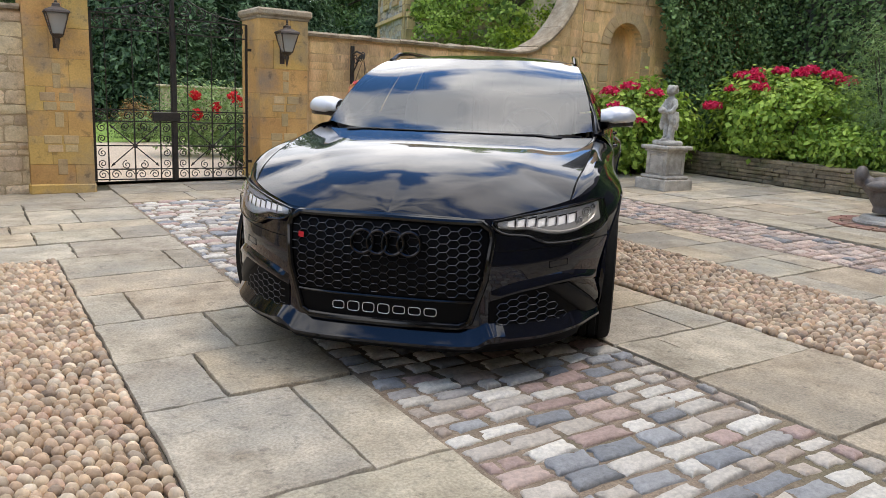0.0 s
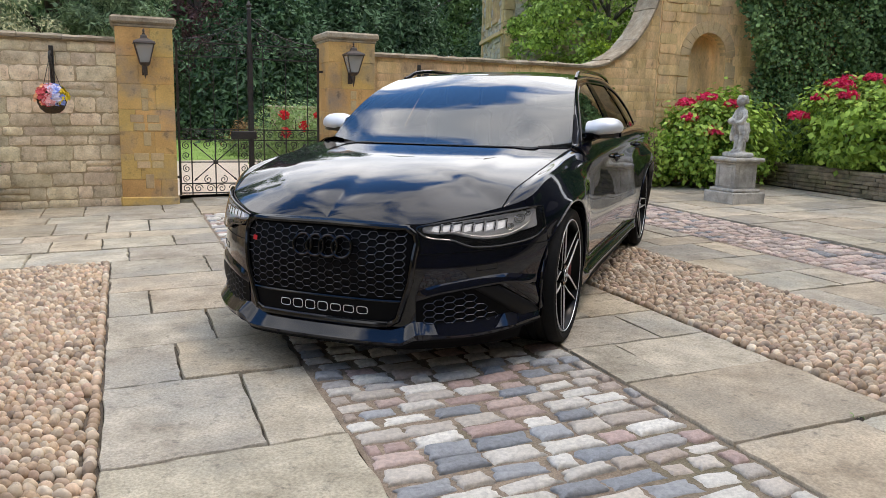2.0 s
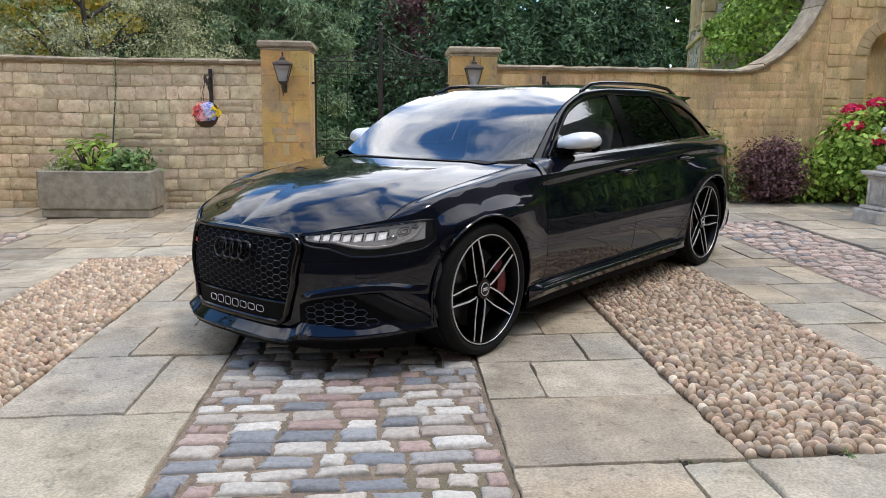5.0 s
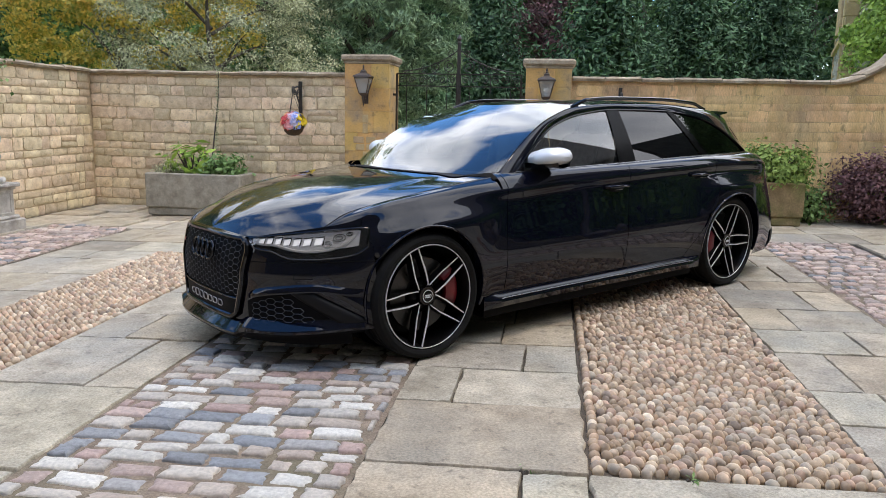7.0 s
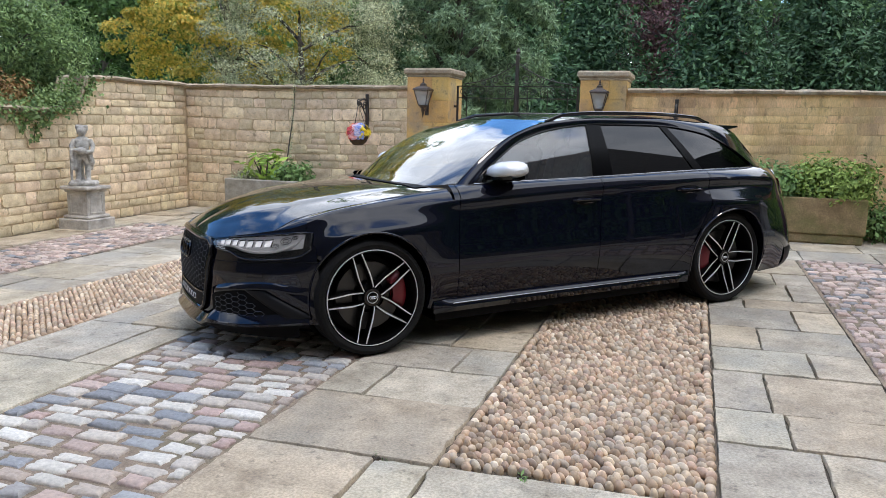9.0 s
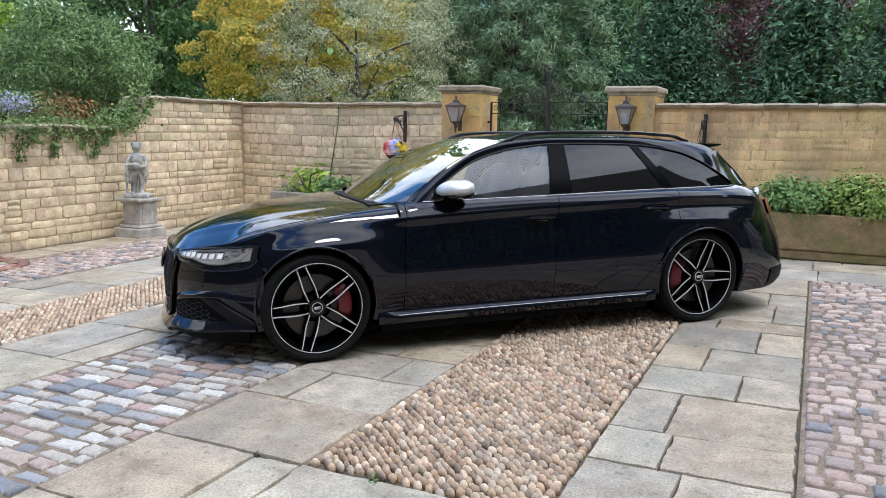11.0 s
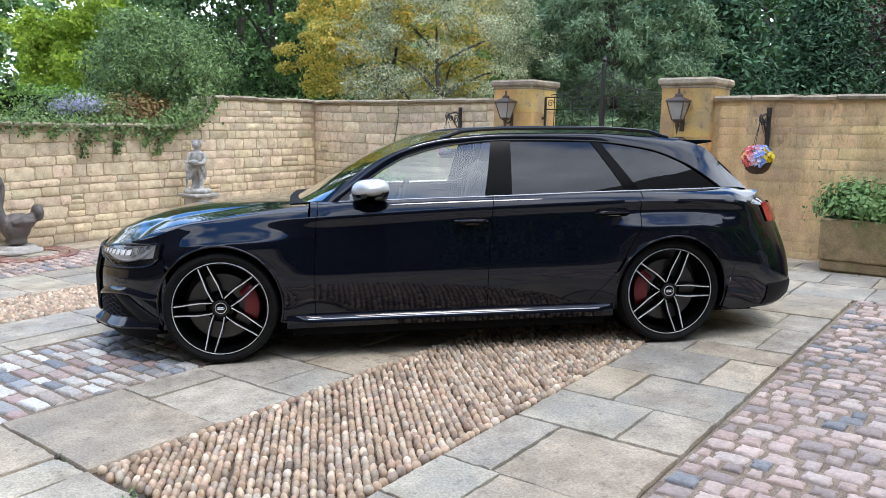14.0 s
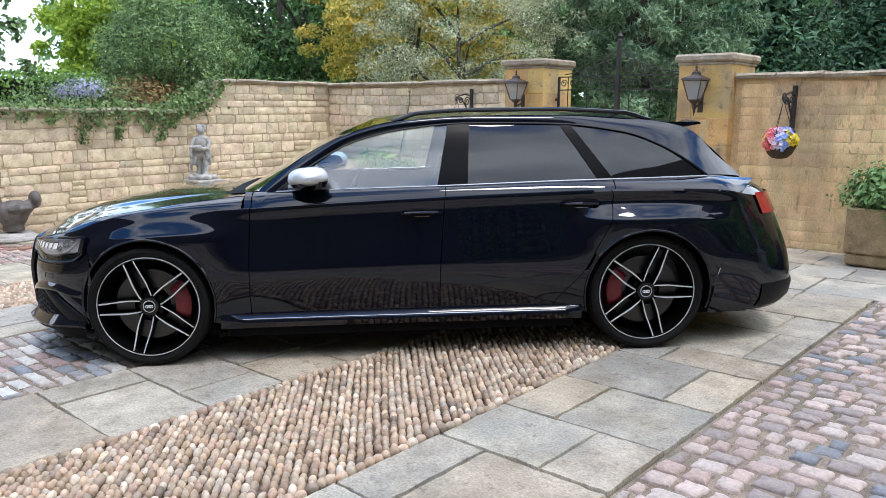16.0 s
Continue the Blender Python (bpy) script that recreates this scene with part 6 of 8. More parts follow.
M_FLOWERS = [simple("petal_" + n, c, 0.6) for n, c in (("red", (.75, .10, .11)), ("pink", (.86, .42, .42)), ("blue", (.24, .34, .74)), ("lilac", (.72, .70, .86)), ("yellow", (.88, .68, .04)), ("orange", (.88, .42, .20)))]
M_BASKETGREEN = surface("basket_foliage", (.03, .06, .015), (.11, .19, .05), 60.0, (.6, .8), .8, 150)
M_WICKER = surface("wicker", (.03, .02, .012), (.10, .06, .03), 60.0, (.7, .9), .8, 200)


def make_basket(x, z, seed, sgn=1):
    """A hanging basket with its iron bracket on the wall."""
    yb = WALL_Y - .03
    br = thing("basket_bracket", "black wrought-iron scroll bracket fixed to the wall", "bracket", group="basket brackets")
    post = Shape()
    post.box((x, yb, z + .34), (.045, .035, .46), bevel=.004)
    part("back_bar", post, M_IRON, br)
    arm = Shape()
    arm.tube([(x, yb, z + .47), (x, yb - .12, z + .50), (x, yb - .26, z + .47), (x, yb - .32, z + .42)], .011, 6)
    arm.tube([(x, yb, z + .22), (x, yb - .12, z + .34), (x, yb - .22, z + .44)], .009, 6)
    part("arm", arm, M_IRON, br)
    for r, dy, dz in ((.065, -.09, .40), (.045, -.22, .41), (.055, -.30, .44)):
        s = Shape()
        n = 24
        s.tube([(x, yb + dy + r * (1 - .8 * i / n) * math.cos(i * .42), z + dz + r * (1 - .8 * i / n) * math.sin(i * .42)) for i in range(n)], .007, 5)
        part("scroll", s, M_IRON, br)
    ob = thing("hanging_basket", "wicker hanging basket full of mixed bright flowers", "flower basket", group="hanging baskets")
    cx, cy, cz = x, yb - .30, z
    bowl = Shape().lathe([(.02, -.15), (.07, -.14), (.115, -.10), (.14, -.04), (.145, 0), (.13, 0), (.10, -.03)], 20, Matrix.Translation((cx, cy, cz)))
    part("bowl", bowl, M_WICKER, ob)
    for k in range(3):
        a = 2 * math.pi * k / 3 + .4
        ch = Shape().tube([(cx + .14 * math.cos(a), cy + .14 * math.sin(a), cz), (cx, cy - .01, cz + .42)], .0035, 5)
        part("chain", ch, M_IRON, ob)
    rnd = random.Random(seed)
    core = Shape().ball((cx, cy, cz + .02), 1.0, 14, 9)
    core.v = [(cx + (x_ - cx) * .125, cy + (y_ - cy) * .125, cz + .02 + (z_ - cz - .02) * .085 * (1 + .2 * math.sin(40 * x_) * math.sin(37 * y_))) for x_, y_, z_ in core.v]
    part("foliage", core, M_BASKETGREEN, ob, "green foliage under the blossoms")
    for k, mt in enumerate(M_FLOWERS):
        s = Shape()
        for i in range(58):
            u = max(-.98, min(.98, [-.42, -.10, .42, .16, .80, -.76][k] + rnd.uniform(-.32, .32)))
            w_ = math.sqrt(1 - u * u)
            th = rnd.uniform(-.65, math.pi + .65)
            out = Vector((u, w_ * math.cos(th), w_ * math.sin(th)))
            c = Vector((cx + out.x * .150, cy + out.y * .150, cz + .02 + out.z * .125)) * 1.0
            c += out * rnd.uniform(-.012, .018)
            out = (out + Vector((rnd.uniform(-.4, .4), rnd.uniform(-.4, .4), rnd.uniform(-.2, .5)))).normalized()
            e1 = out.cross(Vector((.3, .2, 1))).normalized()
            e2 = out.cross(e1)
            r = rnd.uniform(.022, .036)
            for j in range(5):
                a = 2 * math.pi * j / 5 + rnd.uniform(-.3, .3)
                rad, sd = e1 * math.cos(a) + e2 * math.sin(a), (e2 * math.cos(a) - e1 * math.sin(a)) * r * .5
                s.add([c, c + rad * r * .6 + sd + out * r * .25, c + rad * r + out * r * .1, c + rad * r * .6 - sd + out * r * .25], [(0, 1, 2, 3)])
        part("blossoms", s, mt, ob, mt.name.replace("petal_", "") + " blossoms", smooth=0)
    return ob


make_basket(1.395, 1.325, 1)
make_basket(5.635, 1.31, 2)


# ---- stone troughs ----
def make_trough(x0, x1, y0, y1, h, mt, label):
    ob = thing("stone_trough", label, "planter", group="stone troughs")
    cx, cy = (x0 + x1) / 2, (y0 + y1) / 2
    zb = ground_z(cx, cy)
    w, d, t = x1 - x0, y1 - y0, .075
    base = Shape().box((cx, cy, zb + .055), (w - .03, d - .03, .11), bevel=.02)
    part("plinth", base, mt, ob)
    body = Shape()
    for bx, by, bw, bd in ((cx, y0 + t / 2, w, t), (cx, y1 - t / 2, w, t), (x0 + t / 2, cy, t, d - 2 * t), (x1 - t / 2, cy, t, d - 2 * t)):
        body.box((bx, by, zb + .11 + (h - .11) / 2), (bw, bd, h - .11), bevel=.014)
    part("body", body, mt, ob)
    soil = Shape().box((cx, cy, zb + h - .10), (w - 2 * t + .01, d - 2 * t + .01, .08))
    part("soil", soil, M_SOIL, ob)
    return zb + h - .06


M_CONCRETE = surface("grey_trough_stone", (.23, .205, .16), (.42, .385, .31), 10.0, (.8, 1.0), .8, 90, (.14, .125, .09), 2.6, .6, dist=.006)
TROUGH_W = make_trough(-.45, .84, 8.14, 8.72, .56, M_CONCRETE, "grey stone trough planter against the garden wall")
TROUGH_E = make_trough(6.39, 7.78, 8.28, 8.86, .52, M_TROUGH, "mossy stone trough planter against the garden wall")


# ---- pedestals and statues ----
def make_pedestal(x, y, turn, label, high=.57, wide=.77):
    ob = thing("stone_pedestal", label, "pedestal", group="statue pedestals")
    ob.matrix_world = Matrix.Translation((x, y, ground_z(x, y))) @ Matrix.Rotation(radians(turn), 4, "Z") @ Matrix.Diagonal((wide, wide, high / .57, 1))
    lower = Shape().box((0, 0, .06), (.66, .66, .15), bevel=.012).box((0, 0, .155), (.56, .56, .05), bevel=.02)
    part("base", lower, M_GREYSTONE, ob)
    die = Shape().box((0, 0, .33), (.44, .44, .32), bevel=.008)
    part("die", die, M_GREYSTONE, ob)
    for k in range(4):
        m = Matrix.Rotation(math.pi / 2 * k, 4, "Z")
        p = Shape()
        for cx, cz, sx, sz in ((0, .45, .30, .016), (0, .21, .30, .016), (-.142, .33, .016, .225), (.142, .33, .016, .225)):
            p.box((cx, -.222, cz), (sx, .012, sz), m, bevel=.003)
        part("panel_moulding", p, M_GREYSTONE, ob)
    cap = Shape().box((0, 0, .505), (.50, .50, .035), bevel=.012).box((0, 0, .545), (.60, .60, .05), bevel=.015)
    part("cap", cap, M_GREYSTONE, ob)
    return ob


def make_statue(x, y, z, turn, label, pose_kind):
    """A plain weathered stone figure, one mesh."""
    s = Shape()
    s.box((0, 0, .03), (.34, .28, .07), bevel=.02)
    k = pose_kind
    for e in (-1, 1):
        fx = .055 * e
        s.tube([(fx, -.05 + .03 * e * k, .07), (fx, -.01, .10), (fx * .95, .0, .20), (fx * 1.05, .01, .28), (fx * .85, 0, .40)], [.03, .034, .040, .040, .062], 10)
        s.ball((fx, -.05 + .03 * e * k, .075), (.035, .06, .025), 10, 6)
    s.ball((0, .0, .42), (.095, .075, .085), 14, 10)
    s.ball((0, -.005, .52), (.085, .068, .12), 14, 10)
    s.ball((0, 0, .585), (.095, .062, .06), 14, 10)
    s.tube([(0, 0, .60), (0, -.005, .67)], [.04, .034], 10)
    s.ball((.0, -.012, .715), (.062, .066, .074), 16, 12)
    for i in range(14):
        a = i * 2.399
        s.ball((.055 * math.cos(a), .012 + .05 * math.sin(a), .735 + .035 * math.sin(i * 1.7)), .026, 8, 6)
    s.tube([(-.09, 0, .60), (-.125, -.02, .52), (-.115, -.075, .46), (-.045, -.11, .47)], [.034, .032, .028, .026], 8)
    s.tube([(.09, 0, .60), (.13, -.005, .52), (.12, -.05, .45), (.05, -.10, .44)], [.034, .032, .028, .026], 8)
    s.ball((0, -.125, .46), (.075, .045, .045), 12, 8)
    if k > 0:
        s.tube([(-.13, -.085, .05), (-.128, -.09, .25), (-.12, -.095, .47)], [.020, .018, .024], 8)
    # drapery and a support behind the legs
    s.tube([(-.05, .06, .07), (-.06, .07, .22), (-.05, .06, .40)], [.06, .055, .06], 9)
    for i in range(9):
        a = -.6 + 4.3 * i / 8
        s.tube([(.088 * math.cos(a), .075 * math.sin(a), .44), (.115 * math.cos(a + .1), .10 * math.sin(a + .1), .34 - .04 * (i % 3)), (.11 * math.cos(a + .15), .095 * math.sin(a + .15), .30 - .05 * (i % 3))], [.030, .030, .018], 7)
    ob = solid("statue", s, M_STATUE, label, "statue", Matrix.Translation((x, y, z)) @ Matrix.Rotation(radians(turn), 4, "Z") @ Matrix.Scale(.95, 4), "garden statues", smooth=80)
    rm = ob.modifiers.new("remesh", "REMESH")
    rm.mode, rm.voxel_size, rm.use_smooth_shade = "VOXEL", .010, True
    sm = ob.modifiers.new("smooth", "SMOOTH")
    sm.iterations, sm.factor = 3, .5
    return ob


M_STATUE = surface("lichened_statue_stone", (.32, .30, .26), (.70, .68, .62), 11.0, (.8, .95), .8, 90, (.12, .11, .095), 5.0, .75, dist=.008)
make_pedestal(-1.33, 6.46, 0, "weathered grey stone pedestal with panelled sides", .53, .70)
make_pedestal(9.07, 6.88, 0, "weathered grey stone pedestal with panelled sides", .55)
make_statue(-1.33, 6.44, ground_z(-1.33, 6.46) + .53, 35, "weathered grey stone garden figure on a pedestal", 1)
make_statue(9.07, 6.88, ground_z(9.07, 6.88) + .55, -106, "weathered grey stone garden figure carrying a vessel", -1)


def make_swan(x, y, turn, label):
    """A lead swan with a raised neck and a fanned tail, on a round stone base."""
    zb = ground_z(x, y)
    m = Matrix.Translation((x, y, zb)) @ Matrix.Rotation(radians(turn), 4, "Z")
    base = Shape().lathe([(.27, 0), (.28, .02), (.27, .04), (.22, .05), (.21, .07), (.19, .085), (.0, .088)], 36)
    solid("round_plinth", base, M_GREYSTONE, "round grey stone plinth on the paving", "plinth", m, "swan plinths", smooth=40)
    b = Shape()
    b.ball((0, 0, .28), (.165, .15, .17), 18, 12)
    b.ball((-.07, 0, .32), (.11, .13, .13), 16, 10)
    b.tube([(0, 0, .09), (0, 0, .20)], [.12, .10], 14)
    b.tube([(.08, 0, .30), (.155, 0, .40), (.165, 0, .53), (.130, 0, .65), (.115, 0, .77), (.145, 0, .86), (.175, 0, .875)], [.095, .066, .046, .036, .032, .034, .034], 12)
    b.ball((.185, 0, .872), (.048, .034, .036), 12, 8)
    b.tube([(.21, 0, .866), (.265, 0, .842)], [.022, .008], 8)
    b.tube([(-.10, 0, .32), (-.19, 0, .38), (-.23, 0, .42)], [.10, .07, .05], 14)
    b.ball((-.25, 0, .44), (.07, .11, .105), 14, 10)
    for e in (-1, 1):
        b.tube([(.07, e * .12, .34), (-.04, e * .15, .36), (-.13, e * .12, .36), (-.18, e * .07, .35)], [.05, .09, .07, .02], 10, flat=.6)
    ob = solid("swan_statue", b, M_LEAD, label, "statue", m @ Matrix.Translation((0, 0, .02)), "swan statues", smooth=80)
    rm = ob.modifiers.new("remesh", "REMESH")
    rm.mode, rm.voxel_size, rm.use_smooth_shade = "VOXEL", .012, True
    sm = ob.modifiers.new("smooth", "SMOOTH")
    sm.iterations = 3


make_swan(-1.44, 4.01, -95, "dull lead swan with a raised neck on a plinth")
make_swan(9.13, 4.10, -68, "dull lead swan with a raised neck on a plinth")


def make_brick_circle(x, y):
    """Two rings of small red bricks let into the paving round a plinth."""
    ob = thing("brick_circle", "ring of worn red bricks set in the paving", "paving", kind="structure", group="brick circles")
    rnd = random.Random(int(x * 10))
    for r0, r1, n in ((.285, .385, 16), (.395, .495, 22)):
        for k in range(n):
            a0, a1 = 2 * math.pi * (k + .06) / n, 2 * math.pi * (k + .94) / n
            b = Shape()
            ring = [(r * math.cos(a), r * math.sin(a)) for r, a in ((r0, a0), (r1, a0), (r1, (a0 + a1) / 2), (r1, a1), (r0, a1), (r0, (a0 + a1) / 2))]
            lift = .010 + rnd.uniform(-.003, .003)
            b.add([(x + p, y + q, ground_z(x + p, y + q) + zz) for zz in (-.03, lift) for p, q in ring], [(6, 7, 8, 9, 10, 11)] + [(i, (i + 1) % 6, (i + 1) % 6 + 6, i + 6) for i in range(6)])
            part("brick", b, M_OLDBRICK, ob, smooth=0)


M_OLDBRICK = surface("old_red_brick", (.20, .10, .07), (.40, .22, .16), 20.0, (.8, 1.0), .6, 90, (.30, .24, .19), 3.0, .5, rand=.25, hue=.02)
make_brick_circle(-1.15, 4.06)
make_brick_circle(9.13, 4.10)


# ---- raised bed wall: thin courses of dry stone ----
def make_bed_wall():
    ob = thing("bed_wall", "low dry-stone wall edging the flower bed", "wall", kind="structure")
    rnd = random.Random(31)
    def line(d):
        y = 9.0 - d
        return 11.05 - .05 * max(0, d - 2.0) - .012 * max(0.0, d - 3.0) ** 2, y
    for k in range(6):
        d = rnd.uniform(-.2, 0)
        while d < 8.5:
            ln = rnd.uniform(.22, .55)
            (xa, ya), (xb, yb) = line(max(0, d)), line(d + ln)
            a = math.atan2(yb - ya, xb - xa)
            h = rnd.uniform(.046, .06)
            cx, cy = (xa + xb) / 2, (ya + yb) / 2
            s = Shape().box((0, 0, 0), (math.hypot(xb - xa, yb - ya) - .008, .24, h), bevel=.008)
            o = part("bed_stone", s, M_BEDSTONE, ob)
            o.matrix_basis = Matrix.Translation((cx + .08 + rnd.uniform(-.012, .012), cy, ground_z(cx, cy) + .02 + k * .056)) @ Matrix.Rotation(a, 4, "Z")
            d += ln
    soil = Shape()
    soil.grid([[(line(d)[0] + .1 + dx, line(d)[1], ground_z(11, line(d)[1]) + .27 + .05 * math.sin(dx * 3 + d)) for dx in (0, .6, 1.4, 2.9)] for d in np.linspace(0, 9, 12)])
    part("soil", soil, M_SOIL, ob)


M_BEDSTONE = surface("bed_wall_stone", (.13, .10, .065), (.33, .27, .18), 10.0, (.8, 1.0), .8, 70, (.10, .11, .04), 3.0, .5, rand=.2, dist=.006)
make_bed_wall()


# ---- the house beyond ----
def make_tower():
    """A corner of the house: its west face, a pilaster and its south face, with mullioned windows under hood moulds."""
    ob = thing("stone_house", "grey-gold stone manor house beyond the garden wall", "house")
    a, b, c, d = Vector((12.2, 21.0)), Vector((11.2, 17.6)), Vector((17.0, 16.9)), Vector((18.0, 27.0))
    w = Shape()
    ring = [a, b, c, d, Vector((16.0, 27.0))]
    w.add([(p.x, p.y, 0.0) for p in ring] + [(p.x, p.y, 7.2) for p in ring], [(i, (i + 1) % 5, (i + 1) % 5 + 5, i + 5) for i in range(5)] + [(5, 6, 7, 8, 9)])
    part("wall", w, M_HOUSE, ob)

    def on_face(p, q, u, z, out, sx, sz, deep=.10):
        """A block on the face from p to q, its middle at u metres along it."""
        e = (q - p).normalized()
        n = Vector((e.y, -e.x))
        m = p + e * u + n * out
        blk = Shape().box((0, 0, 0), (sx, deep, sz), bevel=.012)
        ca, sa = e.x, e.y
        blk.v = [(m.x + x * ca - y * sa, m.y + x * sa + y * ca, z + zz) for x, y, zz in blk.v]
        return blk

    rq = random.Random(77)
    for k in range(24):
        for p, q, u in ((a, b, .16), (a, b, 3.40), (b, c, .13)):
            part("quoin", on_face(p, q, u + rq.uniform(-.02, .02), .15 + k * .30, .012, .28 if k % 2 else .22, .29, .06), M_REPAIR, ob)
    for k in range(5, 20):
        for p, q, u0, u1 in ((a, b, .32, 3.24), (b, c, .28, 2.4)):
            u = u0
            while u < u1:
                ln = min(rq.uniform(.18, .40), u1 - u)
                if ln > .05:
                    part("stone", on_face(p, q, u + ln / 2, .15 + k * .30 + rq.choice((-.075, 0.0, .075)), .004, ln - .015, rq.uniform(.11, .19), .05), M_GREYSTONE, ob)
                u += ln
    for z in (3.35, 6.3):
        part("string_course", on_face(a, b, 1.78, z, .05, 3.5, .10), M_REPAIR, ob)
        part("string_course", on_face(b, c, 2.9, z, .05, 5.8, .10), M_REPAIR, ob)
    for p, q, u, z in ((a, b, 1.3, 4.35), (a, b, 2.5, 4.35), (b, c, 1.15, 4.30), (b, c, 2.2, 4.30)):
        fr = on_face(p, q, u, z + .62, .03, .70, .11)
        for du, dz, sx, sz in ((0, -.62, .70, .13), (-.29, 0, .09, 1.2), (.29, 0, .09, 1.2), (0, 0, .06, 1.2)):
            o = on_face(p, q, u + du, z + dz, .03, sx, sz)
            fr.add(o.v, o.f)
        wn = part("window", fr, M_REPAIR, ob)
        part("pane", on_face(p, q, u, z, .008, .52, 1.16, .012), M_WINDOW, wn)
    rf = Shape().add([(10.9, 17.3, 7.2), (18.2, 16.6, 7.2), (18.2, 27.2, 7.2), (15.8, 27.2, 7.2), (15.0, 22.5, 9.6)], [(0, 1, 4), (1, 2, 4), (2, 3, 4), (3, 0, 4), (3, 2, 1, 0)])
    part("roof", rf, M_SLATE, ob)
    return ob


M_HOUSE = surface("coursed_house_stone", (.38, .31, .21), (.60, .51, .37), 4.0, (.8, 1.0), .8, 12, (.30, .25, .18), 2.0, .6, dist=.03, speck=.22, pits=5.0)
M_WINDOW = simple("house_window_glass", (.10, .14, .18), .05, 0, .8)
make_tower()

# ---- plants ----
def leaf_mesh(pos, size, aspect, rng, droop=0.2, face=None, fold=0.25, name="leaves", jitter=0.35):
    """Folded leaves at pos (n, 3); face: preferred normals (n, 3)."""
    n = len(pos)
    nor = rng.normal(size=(n, 3))
    if face is not None:
        nor = nor * .75 + face * 1.1
    nor[:, 2] += droop
    nor /= np.linalg.norm(nor, axis=1, keepdims=True) + 1e-9
    d = rng.normal(size=(n, 3))
    d[:, 2] -= .35
    d -= nor * (d * nor).sum(1, keepdims=True)
    d /= np.linalg.norm(d, axis=1, keepdims=True) + 1e-9
    w = np.cross(nor, d)
    ln = size * (1 + jitter * rng.uniform(-1, 1, size=(n, 1)))
    hw = ln * aspect * .5
    a = pos
    b = pos + d * ln * .45 + w * hw + nor * hw * fold
    c = pos + d * ln
    e = pos + d * ln * .45 - w * hw + nor * hw * fold
    vs = np.stack([a, b, c, e], 1).reshape(-1, 3)
    k = np.arange(n)[:, None] * 4
    fs = np.concatenate([k + np.array([[0, 1, 2]]), k + np.array([[0, 2, 3]])], 1).reshape(-1, 3)
    me = bpy.data.meshes.new(name)
    me.vertices.add(len(vs))
    me.vertices.foreach_set("co", vs.ravel())
    me.loops.add(len(fs) * 3)
    me.loops.foreach_set("vertex_index", fs.ravel().astype(np.int32))
    me.polygons.add(len(fs))
    me.polygons.foreach_set("loop_start", np.arange(len(fs), dtype=np.int32) * 3)
    me.polygons.foreach_set("loop_total", np.full(len(fs), 3, dtype=np.int32))
    me.update(calc_edges=True)
    return me


def clumps(rng, centre, radii, count, clump_r, per, shell=.55, flat=.7, low=-1.0):
    """Points of leaf clumps spread through the outer part of an ellipsoid, and their outward directions."""
    centre, radii = np.array(centre), np.array(radii)
    d = rng.normal(size=(count * 3, 3))
    d /= np.linalg.norm(d, axis=1, keepdims=True)
    d = d[d[:, 2] > low][:count]
    r = shell + (1 - shell) * rng.uniform(0, 1, size=(len(d), 1)) ** .6
    lump = 1 + .22 * np.sin(d[:, :1] * 5 + centre[0]) * np.cos(d[:, 1:2] * 4.3 + centre[1]) + rng.normal(size=(len(d), 1)) * .07
    c = centre + d * r * radii * lump
    k = rng.poisson(per, size=len(d)) + 1
    idx = np.repeat(np.arange(len(d)), k)
    off = rng.normal(size=(len(idx), 3)) * clump_r * np.array([1, 1, flat]) * rng.uniform(.5, 1.3, size=(len(d), 1))[idx]
    return c[idx] + off, d[idx]


def boughs(rng, centre, radii, count, size, per, shell=.5, flat=.6):
    """Leaves on the upper sides of rounded boughs that stand apart from one another, with some leaves inside each."""
    centre, radii = np.array(centre), np.array(radii)
    d = rng.normal(size=(count, 3))
    d /= np.linalg.norm(d, axis=1, keepdims=True)
    lump = 1 + .16 * np.sin(d[:, :1] * 5 + centre[0]) * np.cos(d[:, 1:2] * 4.3 + centre[1]) + rng.normal(size=(count, 1)) * .06
    c = centre + d * (shell + (1 - shell) * rng.uniform(0, 1, size=(count, 1)) ** .6) * radii * lump
    up = d * .55 + np.array([0, 0, .75])
    up /= np.linalg.norm(up, axis=1, keepdims=True)
    idx = np.repeat(np.arange(count), rng.poisson(per, size=count) + 1)
    n = len(idx)
    e = rng.normal(size=(n, 3)) * .75 + up[idx] * .9
    e /= np.linalg.norm(e, axis=1, keepdims=True)
    r = size * rng.uniform(.55, 1.35, size=(count, 1))[idx] * (1 - .55 * rng.uniform(0, 1, size=(n, 1)) ** 2.5 + rng.normal(size=(n, 1)) * .07)
    return c[idx] + e * r * np.array([1, 1, flat]), e


def leaves_part(name, pos, face, size, aspect, mt, parent, seed, label="", droop=.2):
    rng = np.random.RandomState(seed)
    me = leaf_mesh(pos, size, aspect, rng, droop, face)
    me.materials.append(mt)
    ob = new(name, me)
    ob.parent = parent
    return tagged(ob, label)


